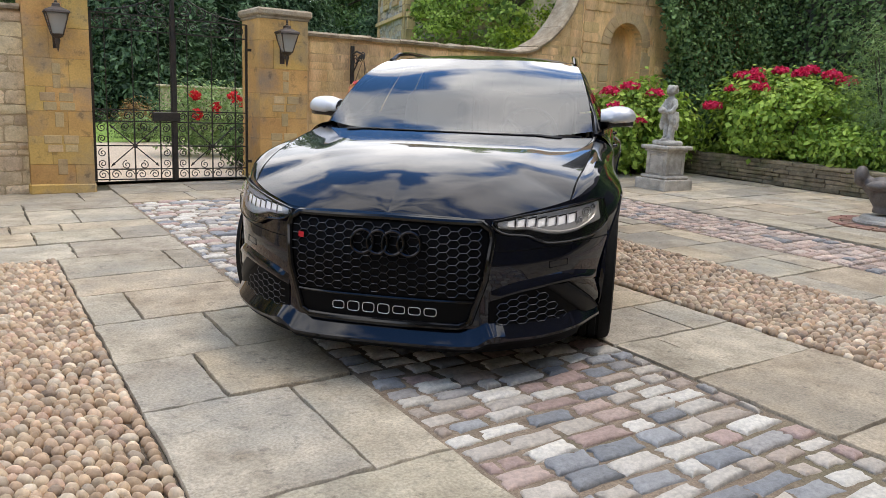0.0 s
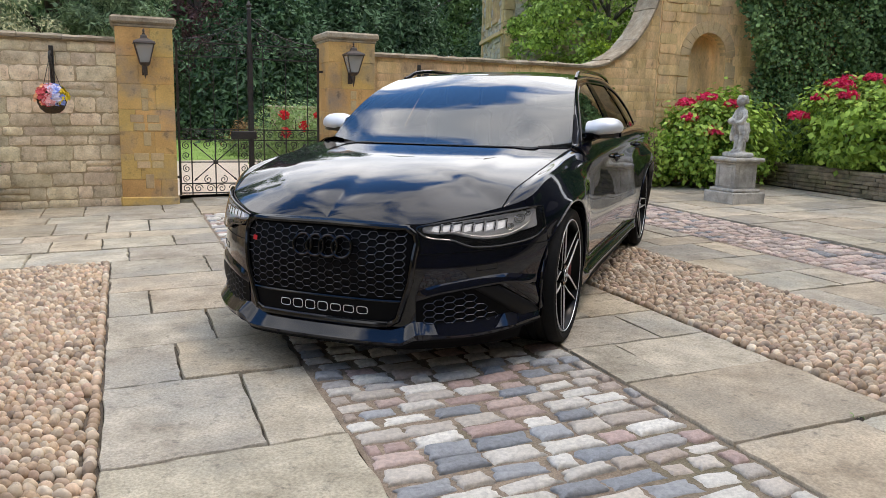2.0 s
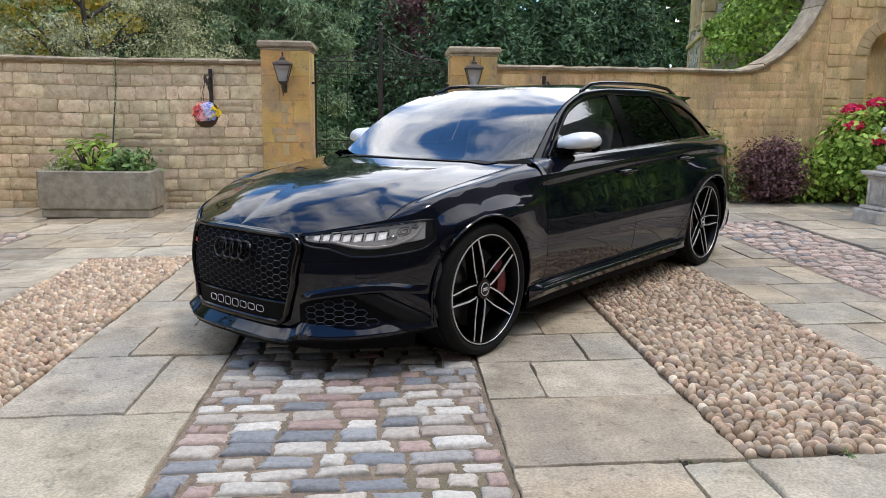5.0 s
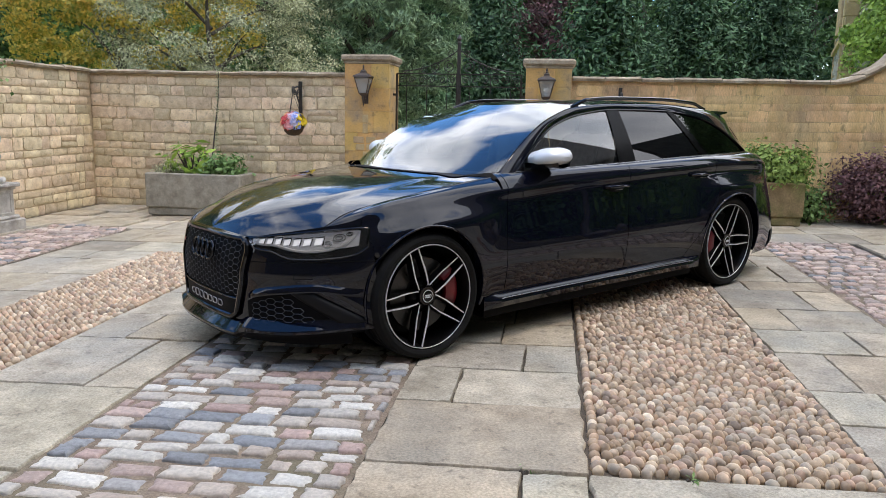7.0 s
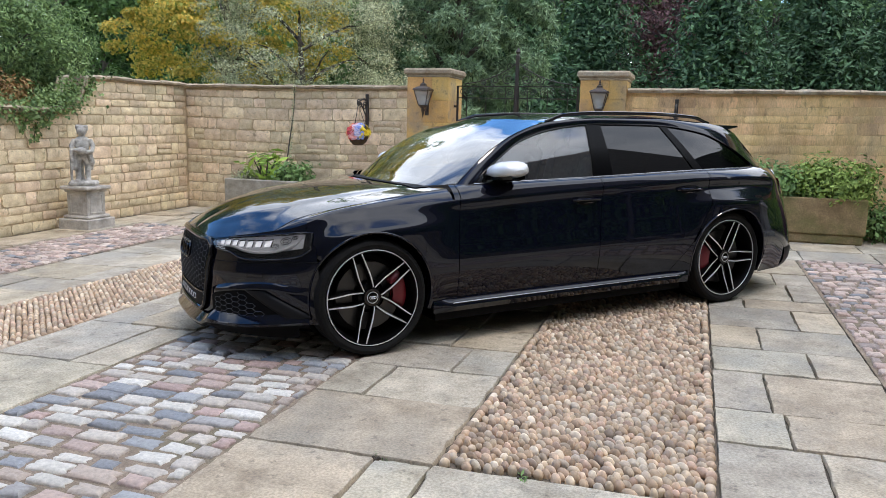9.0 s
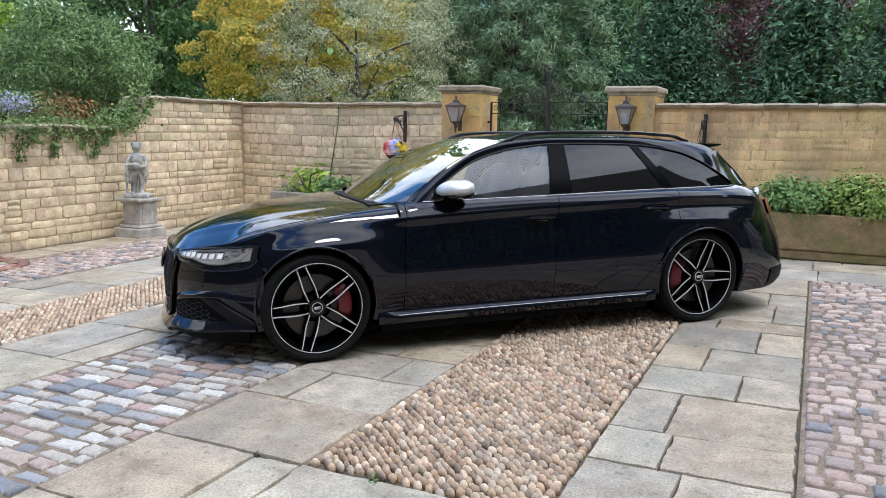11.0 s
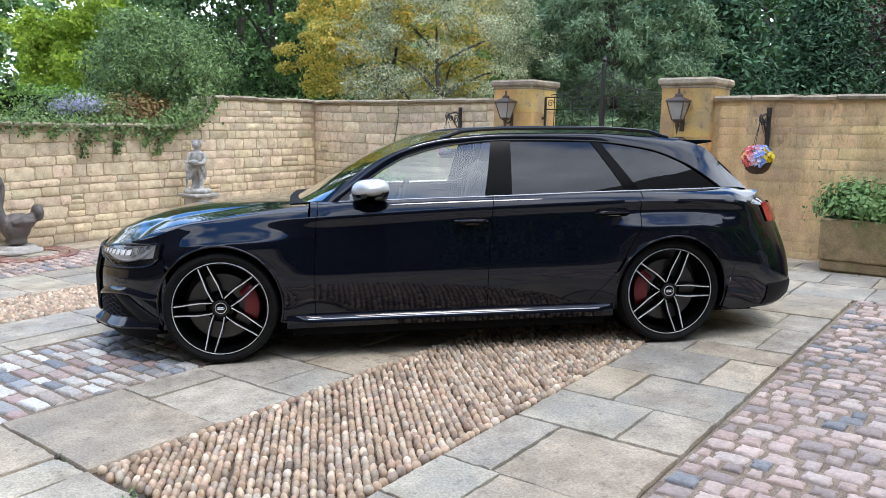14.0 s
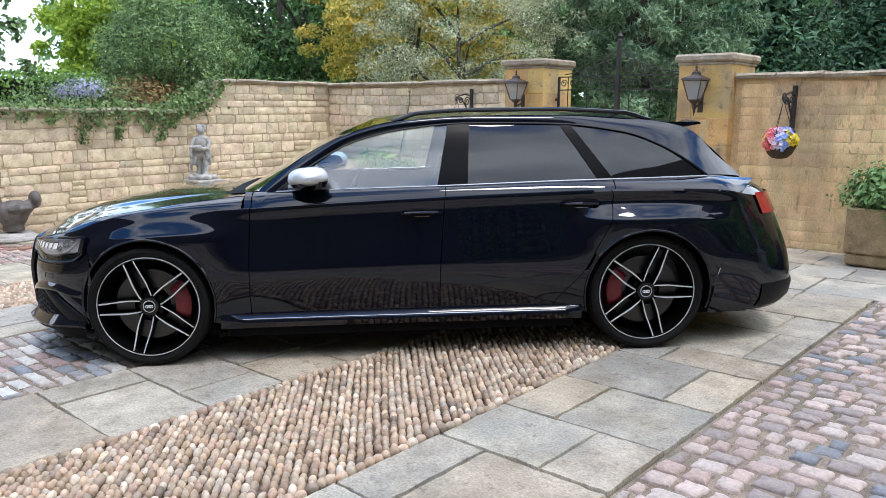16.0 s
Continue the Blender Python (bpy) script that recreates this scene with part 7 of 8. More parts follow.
def limbs(base, height, r, rng, spread, count=6, lean=(0, 0)):
    s = Shape()
    bx, by, bz = base
    top = (bx + lean[0], by + lean[1], bz + height)
    s.tube([(bx + lean[0] * t + .08 * math.sin(t * 5), by + lean[1] * t, bz + height * t) for t in np.linspace(0, 1, 7)], [r * (1.15 - .95 * t) for t in np.linspace(0, 1, 7)], 9)
    for i in range(count):
        t0 = rng.uniform(.3, .85)
        a = rng.uniform(0, 2 * math.pi)
        p0 = Vector((bx + lean[0] * t0, by + lean[1] * t0, bz + height * t0))
        out = Vector((math.cos(a) * spread, math.sin(a) * spread, height * rng.uniform(.15, .40))) * rng.uniform(.6, 1.0)
        s.tube([p0, p0 + out * .35 + Vector((0, 0, .1)), p0 + out * .7 + Vector((0, 0, .12)), p0 + out], [r * .45 * (1 - t0 * .4), r * .3, r * .18, r * .05], 6)
    return s


def broadleaf(x, y, h, rad, leaf, mt, label, seed, count=200, per=45, aspect=.6, crown0=.35, trunk=.16, squash=1.0, clump=None, category="tree", name="tree", flat=.7, shell=.5):
    rng = np.random.RandomState(seed)
    zb = ground_z(x, min(y, 10.5)) + .012 * max(0, y - 22) - .05
    ob = thing(name, label, category)
    part("trunk", limbs((x, y, zb), h * .8, trunk, rng, rad * .8, 9), M_BARK, ob)
    cz = zb + h * (crown0 + (1 - crown0) / 2)
    pos, face = boughs(rng, (x, y, cz), (rad, rad, h * (1 - crown0) / 2 * squash), int(count * .55), (clump or rad * .16) * 1.5, per * 1.8, shell, max(.45, flat))
    leaves_part("crown", pos, face, leaf, aspect, mt, ob, seed + 1)
    return ob


def conifer(x, y, h, rad, mt, label, seed, tiers=16, leaf=.20, per=46, aspect=.35, droop=.3):
    rng = np.random.RandomState(seed)
    zb = ground_z(x, min(y, 10.5)) + .012 * max(0, y - 22) - .05
    ob = thing("conifer_tree", label, "tree")
    part("trunk", Shape().tube([(x, y, zb), (x, y, zb + h * .6), (x, y, zb + h)], [.2, .12, .03], 8), M_BARK, ob)
    pts, face = [], []
    for i in range(tiers):
        t = i / tiers
        r = rad * (1 - t) ** .8
        z = zb + h * (.06 + .92 * t)
        m = max(5, int(13 * (1 - t) + 4))
        for k in range(m):
            a = 2 * math.pi * (k + rng.uniform(-.4, .4)) / m + i
            rr = r * rng.uniform(.75, 1.12)
            q = int(rr * 3.2) + 2
            for j in range(q):
                f = (j + .6) / q
                c = np.array([x + rr * f * math.cos(a), y + rr * f * math.sin(a), z - droop * rr * f * f + .1 * rng.normal()])
                p = c + rng.normal(size=(per, 3)) * np.array([.16, .16, .09]) * (1 + .3 * rr)
                pts.append(p)
                face.append(np.tile([math.cos(a) * .6, math.sin(a) * .6, .7], (per, 1)))
    leaves_part("crown", np.concatenate(pts), np.concatenate(face), leaf, aspect, mt, ob, seed + 1)
    return ob


def shrub(x, y, z0, rx, ry, h, leaf, mt, label, seed, count=120, per=30, aspect=.6, name="shrub", category="shrub", clump=.12, stems=7, droop=.35, shell=.55):
    rng = np.random.RandomState(seed)
    ob = thing(name, label, category)
    for i in range(stems):
        a = 2 * math.pi * i / stems
        st = Shape().tube([(x, y, z0 - .03), (x + rx * .3 * math.cos(a), y + ry * .3 * math.sin(a), z0 + h * .4), (x + rx * .65 * math.cos(a), y + ry * .65 * math.sin(a), z0 + h * .8)], [.022, .014, .006], 5)
        part("stem", st, M_BARK, ob)
    pos, face = clumps(rng, (x, y, z0 + h * .52), (rx, ry, h * .50), count, clump, per, shell, .7)
    pos = pos[pos[:, 2] > z0 + .02]
    face = face[:len(pos)] * 0 + (pos - np.array([x, y, z0 + h * .4])) / np.array([rx, ry, h * .5])
    leaves_part("foliage", pos, face, leaf, aspect, mt, ob, seed + 1, droop=droop)
    return ob


L_DARK = leafy("dark_wood_leaves", (0.016, 0.036, 0.014), (0.175, 0.295, 0.105), .6, .2)
L_FIR = leafy("fir_needles", (0.014, 0.034, 0.022), (0.125, 0.225, 0.112), .6, .1)
L_PINE = leafy("blue_pine_needles", (0.045, 0.085, 0.045), (0.33, 0.46, 0.26), .6, .15)
L_GREEN = leafy("mid_green_leaves", (0.045, 0.095, 0.03), (0.28, 0.44, 0.16), .5, .25)
L_MAPLE = leafy("yellow_maple_leaves", (0.22, 0.31, 0.06), (0.92, 0.66, 0.16), .5, .35, scale=.9)
L_YELLOW = leafy("yellow_green_leaves", (0.16, 0.26, 0.025), (0.48, 0.60, 0.080), .5, .35)
L_OLIVE = leafy("silver_green_leaves", (0.08, 0.10, 0.05), (0.66, 0.68, 0.42), .6, .25)
L_WILLOW = leafy("grey_green_leaves", (0.035, 0.07, 0.03), (0.31, 0.45, 0.17), .5, .2)
L_PURPLE = leafy("purple_leaves", (0.050, 0.028, 0.032), (0.233, 0.124, 0.124), .5, .2)
L_IVY = leafy("ivy_leaves", (0.06, 0.11, 0.035), (0.24, 0.34, 0.12), .35, .15)
L_HYD = leafy("hydrangea_leaves", (0.085, 0.185, 0.025), (0.500, 0.690, 0.140), .45, .3)
L_WALLIVY = leafy("wall_creeper_leaves", (0.035, 0.085, 0.035), (0.25, 0.39, 0.15), .45, .18)
L_HEDGE = leafy("hedge_leaves", (0.091, 0.182, 0.027), (0.273, 0.455, 0.091), .5, .2)
L_CLIMB = leafy("climber_leaves", (0.07, 0.14, 0.03), (0.52, 0.68, 0.17), .5, .22, scale=1.2)
L_TROUGH = leafy("trough_plant_leaves", (0.06, 0.12, 0.025), (0.36, 0.48, 0.13), .5, .25)
L_BRONZE = leafy("bronze_leaves", (0.114, 0.068, 0.027), (0.364, 0.227, 0.091), .5, .25)
L_FEATHER = leafy("feathery_leaves", (0.114, 0.205, 0.068), (0.364, 0.501, 0.205), .6, .3)

# woods to the north
k = 0
for x, y, h, r in ((-14, 34, 11, 5), (-7, 31, 10, 4.5), (-1, 36, 11, 5), (3.0, 40, 11.5, 5), (9, 38, 11, 5.2), (24, 38, 11, 6), (32, 33, 11, 6), (-22, 30, 10, 5.5), (18, 42, 12, 6)):
    broadleaf(x, y, h, r, .235, L_DARK if k % 3 else L_GREEN, "tall dark broadleaf tree in the wood", 100 + k, 210, 88, .65, .12, .3, clump=.66, flat=.45, shell=.62)
    k += 1
for x, y, h, r in ((6.4, 25, 8, 3.0), (2.2, 27, 8.5, 3.0), (12.8, 30, 9, 3.6), (16.5, 27, 9, 3.4), (-3.5, 27, 9, 3.2), (9.6, 28, 8.5, 3.4), (0.4, 23, 7.5, 2.7)):
    conifer(x, y, h, r, L_FIR, "dark green fir tree with drooping branches", 130 + k, 17, .225, 20)
    k += 1
broadleaf(4.9, 31, 10, 2.4, .14, L_PURPLE, "purple-leaved tree at the edge of the wood", 150, 200, 120, .6, .1, .25, clump=.4)
# the wood beyond, too far off to tell its trees apart
rngw = np.random.RandomState(155)
m = 26000
wp = np.stack([rngw.uniform(-58, 80, m), 46 + rngw.normal(size=m) * 1.2, rngw.uniform(0, 1, m)], 1)
top = 11.5 + 1.6 * np.sin(wp[:, 0] * .45) + 1.1 * np.sin(wp[:, 0] * 1.1 + 1) + .6 * np.sin(wp[:, 0] * 2.7) - .06 * np.maximum(0, -wp[:, 0] - 20)
wp[:, 1] -= 1.8 * np.sin(wp[:, 0] * .9) * np.sin(wp[:, 2] * 7 + wp[:, 0] * .5)
wp[:, 2] *= top
wm = leaf_mesh(wp, .95, .7, rngw, .3, np.tile([0, -1, .6], (m, 1)))
wm.materials.append(L_DARK)
tagged(new("far_woodland", wm), "dark green wood at the end of the lawn", "woodland", kind="stuff")
# trees close behind the walls
def pine(x, y, h, r, seed):
    rng = np.random.RandomState(seed)
    ob = thing("pine_tree", "blue-green pine tree with soft needle tufts", "tree")
    zb = ground_z(x, 10.5)
    part("trunk", limbs((x, y, zb), h * .85, .17, rng, r * .8, 12), M_BARK, ob)
    pos, face = boughs(rng, (x, y, zb + h * .52), (r, r, h * .50), 270, .30, 300, .40, .6)
    leaves_part("crown", pos, face, .135, .19, L_PINE, ob, seed + 1, droop=.1)


pine(1.05, 14.4, 5.9, 1.75, 160)
broadleaf(-3.3, 12.6, 6.2, 2.4, .062, L_MAPLE, "maple tree turning yellow and orange", 165, 330, 190, .85, .22, .12, clump=.27, flat=.28, shell=.55)
broadleaf(-1.0, 11.5, 4.2, 2.0, .056, L_OLIVE, "silvery green twiggy shrub-like tree", 170, 520, 110, .32, .22, .10, clump=.20, shell=.6)
broadleaf(-3.5, 7.3, 3.3, 1.05, .075, L_WILLOW, "grey-green narrow-leaved bush behind the wall", 175, 420, 90, .26, .42, .05, clump=.2, name="bush", category="bush")
broadleaf(-10, 15, 8.5, 3.2, .14, L_DARK, "green broadleaf tree beyond the hedge", 180, 280, 150, .6, .08, .14, clump=.45)
broadleaf(-17.0, 13.0, 6.0, 2.4, .13, L_YELLOW, "bright yellow-green tree beyond the hedge", 185, 330, 150, .6, .05, .07, clump=.3, shell=.45)
broadleaf(-6.2, 4.6, 5.2, 1.7, .12, L_WILLOW, "loose-leaved green tree beside the garden wall", 190, 110, 34, .6, .25, .09, clump=.24, shell=.3)
broadleaf(-26, 18.5, 9.5, 4.6, .3, L_GREEN, "green broadleaf tree far behind the hedge", 193, 300, 40, .6, .05, .25, clump=.6)
broadleaf(-18, 20, 11, 4.2, .3, L_DARK, "dark broadleaf tree far behind the hedge", 195, 260, 36, .6, .12, .25, clump=.6)
broadleaf(-9, 22, 10, 3.6, .28, L_GREEN, "green broadleaf tree far behind the hedge", 197, 260, 36, .6, .12, .25, clump=.55)


def hedge(x0, x1, y0, y1, h, mt, label, seed, leaf=.07, dens=420):
    rng = np.random.RandomState(seed)
    ob = thing("hedge", label, "hedge")
    zb = ground_z((x0 + x1) / 2, min(10.5, (y0 + y1) / 2))
    # near-black box put in for the shade deep inside the hedge
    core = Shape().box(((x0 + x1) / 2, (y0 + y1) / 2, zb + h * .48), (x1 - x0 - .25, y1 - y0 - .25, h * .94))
    part("core", core, M_HEDGESHADE, ob)
    pos, face = [], []
    for ax, sg, area in ((0, -1, (y1 - y0) * h), (0, 1, (y1 - y0) * h), (1, -1, (x1 - x0) * h), (1, 1, (x1 - x0) * h), (2, 1, (x1 - x0) * (y1 - y0))):
        m = int(area * dens)
        p = np.stack([rng.uniform(x0, x1, m), rng.uniform(y0, y1, m), rng.uniform(zb, zb + h, m)], 1)
        lim = ((x0, x1), (y0, y1), (zb, zb + h))[ax]
        p[:, ax] = lim[0 if sg < 0 else 1] + rng.normal(size=m) * .05
        f = np.zeros((m, 3))
        f[:, ax] = sg
        pos.append(p)
        face.append(f)
    leaves_part("foliage", np.concatenate(pos), np.concatenate(face), leaf, .6, mt, ob, seed + 1)


M_HEDGESHADE = simple("hedge_inner_shade", (.008, .014, .005), .9)
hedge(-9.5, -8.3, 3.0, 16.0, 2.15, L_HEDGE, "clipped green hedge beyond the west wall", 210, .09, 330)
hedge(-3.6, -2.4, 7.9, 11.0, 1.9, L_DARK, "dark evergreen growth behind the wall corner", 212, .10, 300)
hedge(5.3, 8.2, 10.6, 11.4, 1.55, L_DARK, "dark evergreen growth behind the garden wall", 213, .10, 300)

# asters on the west wall, ivy hanging over it
rng_i = np.random.RandomState(220)
aster = shrub(-2.30, 5.15, 1.15, .40, .95, .85, .05, L_WILLOW, "aster clump with lilac-blue flowers above the wall", 221, 150, 34, .3, "aster_clump", "flowers", .1)
M_ASTER = leafy("lilac_petals", (.36, .36, .52), (.60, .58, .74), .6, .3)
pos, face = clumps(rng_i, (-2.25, 5.22, 1.77), (.28, .30, .18), 45, .06, 15, .7, .7, -.1)
leaves_part("flower_spray", pos, face, .035, .7, M_ASTER, aster, 223, "lilac-blue daisy flowers")
bz = shrub(-2.45, 6.15, 1.2, .4, .5, .75, .07, L_BRONZE, "bronze-leaved shrub above the wall", 226, 110, 26, .5)


def ivy(name, label, pts, normals, size, mt, seed, stems=None):
    ob = thing(name, label, "ivy")
    if stems:
        for s in stems:
            part("stem", Shape().tube(s, .006, 5), M_BARK, ob)
    leaves_part("leaves", pts, normals, size, .85, mt, ob, seed, droop=.1)
    return ob


P = []
# along the coping, over the curved step, and in hanging tails
for y in np.linspace(3.9, 6.95, 170):
    n = 10 if y < 6.3 else 36
    c = np.array([WEST_X - .10, y, west_top(y) + .05])
    P.append(c + rng_i.normal(size=(n, 3)) * np.array([.13, .06, .05]) * (.7 + .8 * rng_i.uniform()))
for y in np.linspace(6.3, 6.95, 40):
    P.append(np.array([WEST_X - .12, y, west_top(y) + .12]) + rng_i.normal(size=(26, 3)) * np.array([.10, .06, .09]))
tails = [(5.00, .42, .10), (5.46, .40, .06), (6.06, .42, .07), (5.9, .30, .08), (4.62, .20, .08), (4.3, .14, .12), (5.22, .22, .07), (5.75, .18, .1), (6.25, .25, .07), (6.95, .26, .02)]
stems = []
for y, ln, w in tails:
    z0 = west_top(y) + .04
    m = int(ln * 330)
    t = rng_i.uniform(0, 1, m)
    P.append(np.stack([np.full(m, WEST_X + .045) + rng_i.normal(size=m) * .018, y + rng_i.normal(size=m) * w * (1 - .55 * t) + .04 * np.sin(t * 5), z0 - t * ln], 1))
    stems.append([(WEST_X + .03, y + .04 * math.sin(t * 5), z0 - t * ln) for t in np.linspace(0, 1, 6)])
P = np.concatenate(P)
ivy("ivy", "green ivy trailing over the wall coping", P, np.tile([.8, 0, .5], (len(P), 1)), .043, L_IVY, 230, stems)

# creeper over the tall wall to the east, and on the sweep
m = 48000
P = np.stack([rng_i.uniform(10.75, 14.0, m), WALL_Y - .05 - np.abs(rng_i.normal(size=m)) * .16, rng_i.uniform(.3, 6.4, m)], 1)
lump = .22 * np.sin(P[:, 0] * 3.1) * np.cos(P[:, 2] * 2.7) + .12 * np.sin(P[:, 0] * 7 + P[:, 2] * 5)
P[:, 1] -= np.maximum(0, lump)
P = P[(P[:, 0] > 10.95 + .22 * np.sin(P[:, 2] * 4) - .25 * (P[:, 2] > 2.9)) & (rng_i.uniform(size=m) < .95)]
ivy("wall_creeper", "dense dark green creeper on the tall wall", P, np.tile([0, -1, .25], (len(P), 1)), .068, L_WALLIVY, 235,
    [[(x0 + .22 * math.sin(z * 1.3 + x0 * 5), WALL_Y - .03 - .02 * math.sin(z * 2.1), z) for z in np.linspace(.28, 5.6, 12)] for x0 in (11.15, 11.7, 12.3, 12.95, 13.5)])
m = 34000
P = np.stack([13.98 - np.abs(rng_i.normal(size=m)) * .2, rng_i.uniform(-3, 9, m), rng_i.uniform(.3, 3.5, m)], 1)
ivy("wall_creeper", "dense dark green creeper on the east wall", P, np.tile([-1, 0, .25], (len(P), 1)), .072, L_WALLIVY, 236,
    [[(13.95, y0 + .25 * math.sin(z * 1.7 + y0 * 3), z) for z in np.linspace(.28, 3.3, 9)] for y0 in (-2.2, -.4, 1.5, 3.3, 5.1, 6.8, 8.3)])
# evergreen climber that has grown into a tall mass in front of the house
broadleaf(12.7, 15.2, 6.6, 2.1, .112, L_CLIMB, "dense bright green climber in front of the house", 239, 460, 100, .6, .02, .10, clump=.28, name="climbing_plant", category="climber", flat=.7, shell=.72)
broadleaf(12.2, 13.7, 2.9, .95, .075, L_YELLOW, "yellow-green young shoots at the foot of the climber", 241, 160, 42, .5, .05, .05, clump=.17, name="bush", category="bush", shell=.6)

# hydrangeas in the bed and by the wall
M_HYDRED = leafy("hydrangea_red", (.62, .015, .075), (.92, .07, .19), .5, .25, scale=3.0)


def hydrangea(x, y, z0, rx, ry, h, seed, heads, label):
    ob = shrub(x, y, z0, rx, ry, h, .090, L_HYD, label, seed, 250, 32, .66, "hydrangea_bush", "bush", .12, 9, .55, .6)
    rng = np.random.RandomState(seed + 5)
    for a, b in heads:
        az, el = radians(a), radians(b)
        c = np.array([x + rx * 1.02 * math.cos(az) * math.cos(el), y + ry * 1.02 * math.sin(az) * math.cos(el), z0 + h * .52 + h * .54 * math.sin(el)])
        d = rng.normal(size=(230, 3))
        d /= np.linalg.norm(d, axis=1, keepdims=True)
        d[:, 2] = np.abs(d[:, 2]) * .9 - .15
        p = c + d * np.array([.125, .125, .085]) * rng.uniform(.85, 1.05, size=(230, 1)) * rng.uniform(.75, 1.12)
        leaves_part("flower_head", p, d, .042, .95, M_HYDRED, ob, seed + int(a) % 97, "crimson flower head", .3)
    return ob


hydrangea(11.75, 7.10, .50, .95, 1.25, 1.35, 250, [(118, 58), (145, 66), (172, 52), (190, 70), (222, 62), (250, 72), (276, 60), (300, 50), (160, 34), (186, 36), (150, 12)], "hydrangea bush with crimson flower heads in the bed")
hydrangea(10.05, 8.35, .33, .85, .55, 1.25, 260, [(210, 62), (262, 50), (170, 50), (235, 12), (205, 28)], "hydrangea bush with crimson flower heads by the wall")
shrub(8.65, 8.62, .30, .42, .32, .78, .05, L_PURPLE, "dark bronze-purple shrub at the foot of the wall", 270, 150, 40, .5, clump=.09)
shrub(9.2, 8.75, .30, .3, .25, .6, .09, L_HYD, "low green shrub at the foot of the wall", 272, 80, 26, .6)
shrub(7.95, 8.75, .28, .20, .18, .42, .06, L_GREEN, "small green plant beside the stone trough", 273, 50, 22, .5)
shrub(12.3, 5.2, .50, .8, .9, 1.2, .10, L_HEDGE, "green leafy shrub in the flower bed", 274, 150, 34, .5)
shrub(11.75, 5.5, .45, .6, .55, 2.1, .09, L_FEATHER, "tall feathery plant in the flower bed", 276, 200, 46, .10, clump=.16)
shrub(12.2, 8.6, .5, .7, .4, 1.0, .08, L_DARK, "dark green shrub in the flower bed", 278, 110, 34, .6)
shrub(11.5, 5.75, .47, .45, .5, .7, .09, L_HYD, "low green plant in the flower bed", 279, 90, 26, .5)

# planting in the troughs
shrub(.05, 8.43, TROUGH_W - .02, .26, .2, .42, .19, L_HYD, "broad-leaved foxglove rosette in the stone trough", 280, 22, 5, .32, "foxglove_plant", "plant", .07)
shrub(.48, 8.43, TROUGH_W - .02, .30, .2, .30, .075, L_GREEN, "leafy green plant in the stone trough", 282, 50, 16, .5, "trough_plant", "plant", .07)
shrub(-.25, 8.43, TROUGH_W - .02, .20, .18, .20, .05, L_OLIVE, "low grey-green herb in the stone trough", 284, 50, 26, .2, "trough_plant", "plant", .06)
shrub(6.75, 8.55, TROUGH_E - .02, .40, .28, .40, .058, L_GREEN, "leafy green plants in the mossy trough", 286, 120, 34, .5, "trough_plant", "plant", .09)
shrub(7.45, 8.55, TROUGH_E - .02, .42, .28, .46, .062, L_TROUGH, "dull green leafy plants in the mossy trough", 288, 120, 34, .5, "trough_plant", "plant", .09)
stalk = thing("dry_flower_stalk", "tall dry flower stalk against the wall", "plant")
part("stem", Shape().tube([(.22, 8.66, TROUGH_W), (.235, 8.80, 1.2), (.25, 8.92, 1.7), (.255, 8.93, 2.0)], [.010, .009, .008, .004], 6), M_BARK, stalk)
rngs = np.random.RandomState(290)
t = rngs.uniform(0, 1, 420)
pp = np.stack([.235 + .02 * t + rngs.normal(size=420) * .013, 8.80 + .12 * t + rngs.normal(size=420) * .008, .95 + t * 1.05], 1)
leaves_part("seed_heads", pp, None, .022, .6, L_OLIVE, stalk, 291, "dry seed heads")

# roses and shrubs behind the gate
low_wall = Shape()
low_wall.box((8.0, 19.0, .62), (5.0, .35, 1.35), bevel=.02)
low_wall.box((8.0, 19.0, 1.32), (5.1, .45, .07), bevel=.02)
solid("garden_wall", low_wall, M_HOUSE, "low pale stone garden wall beyond the roses", "wall", kind="structure")
rose = shrub(4.75, 12.3, .30, .75, .6, 1.0, .06, L_FEATHER, "rose bush with red flowers behind the gate", 300, 170, 34, .5, "rose_bush", "bush", .13)
M_ROSE = leafy("rose_red", (.55, .01, .02), (.80, .05, .06), .5, .2, scale=3.0)
for px, py, pz in ((4.42, 11.7, 1.20), (4.72, 11.7, 1.02), (4.98, 11.7, 1.20), (5.15, 11.8, 1.12), (4.45, 11.7, .92)):
    d = rngs.normal(size=(70, 3))
    d /= np.linalg.norm(d, axis=1, keepdims=True)
    leaves_part("rose", np.array([px, py, pz]) + d * .06, d, .05, .9, M_ROSE, rose, int(px * 100), "red rose flower")
shrub(4.9, 10.3, .28, .45, .4, .62, .07, L_DARK, "dark green shrub behind the gate", 304, 90, 34, .5)
shrub(4.5, 15.5, .28, .6, .4, .5, .06, L_WILLOW, "grey-green border plants behind the gate", 306, 90, 30, .4)
shrub(4.6, 17.0, .28, .3, .3, .6, .06, L_BRONZE, "pink and bronze border shrub behind the gate", 308, 110, 30, .5)

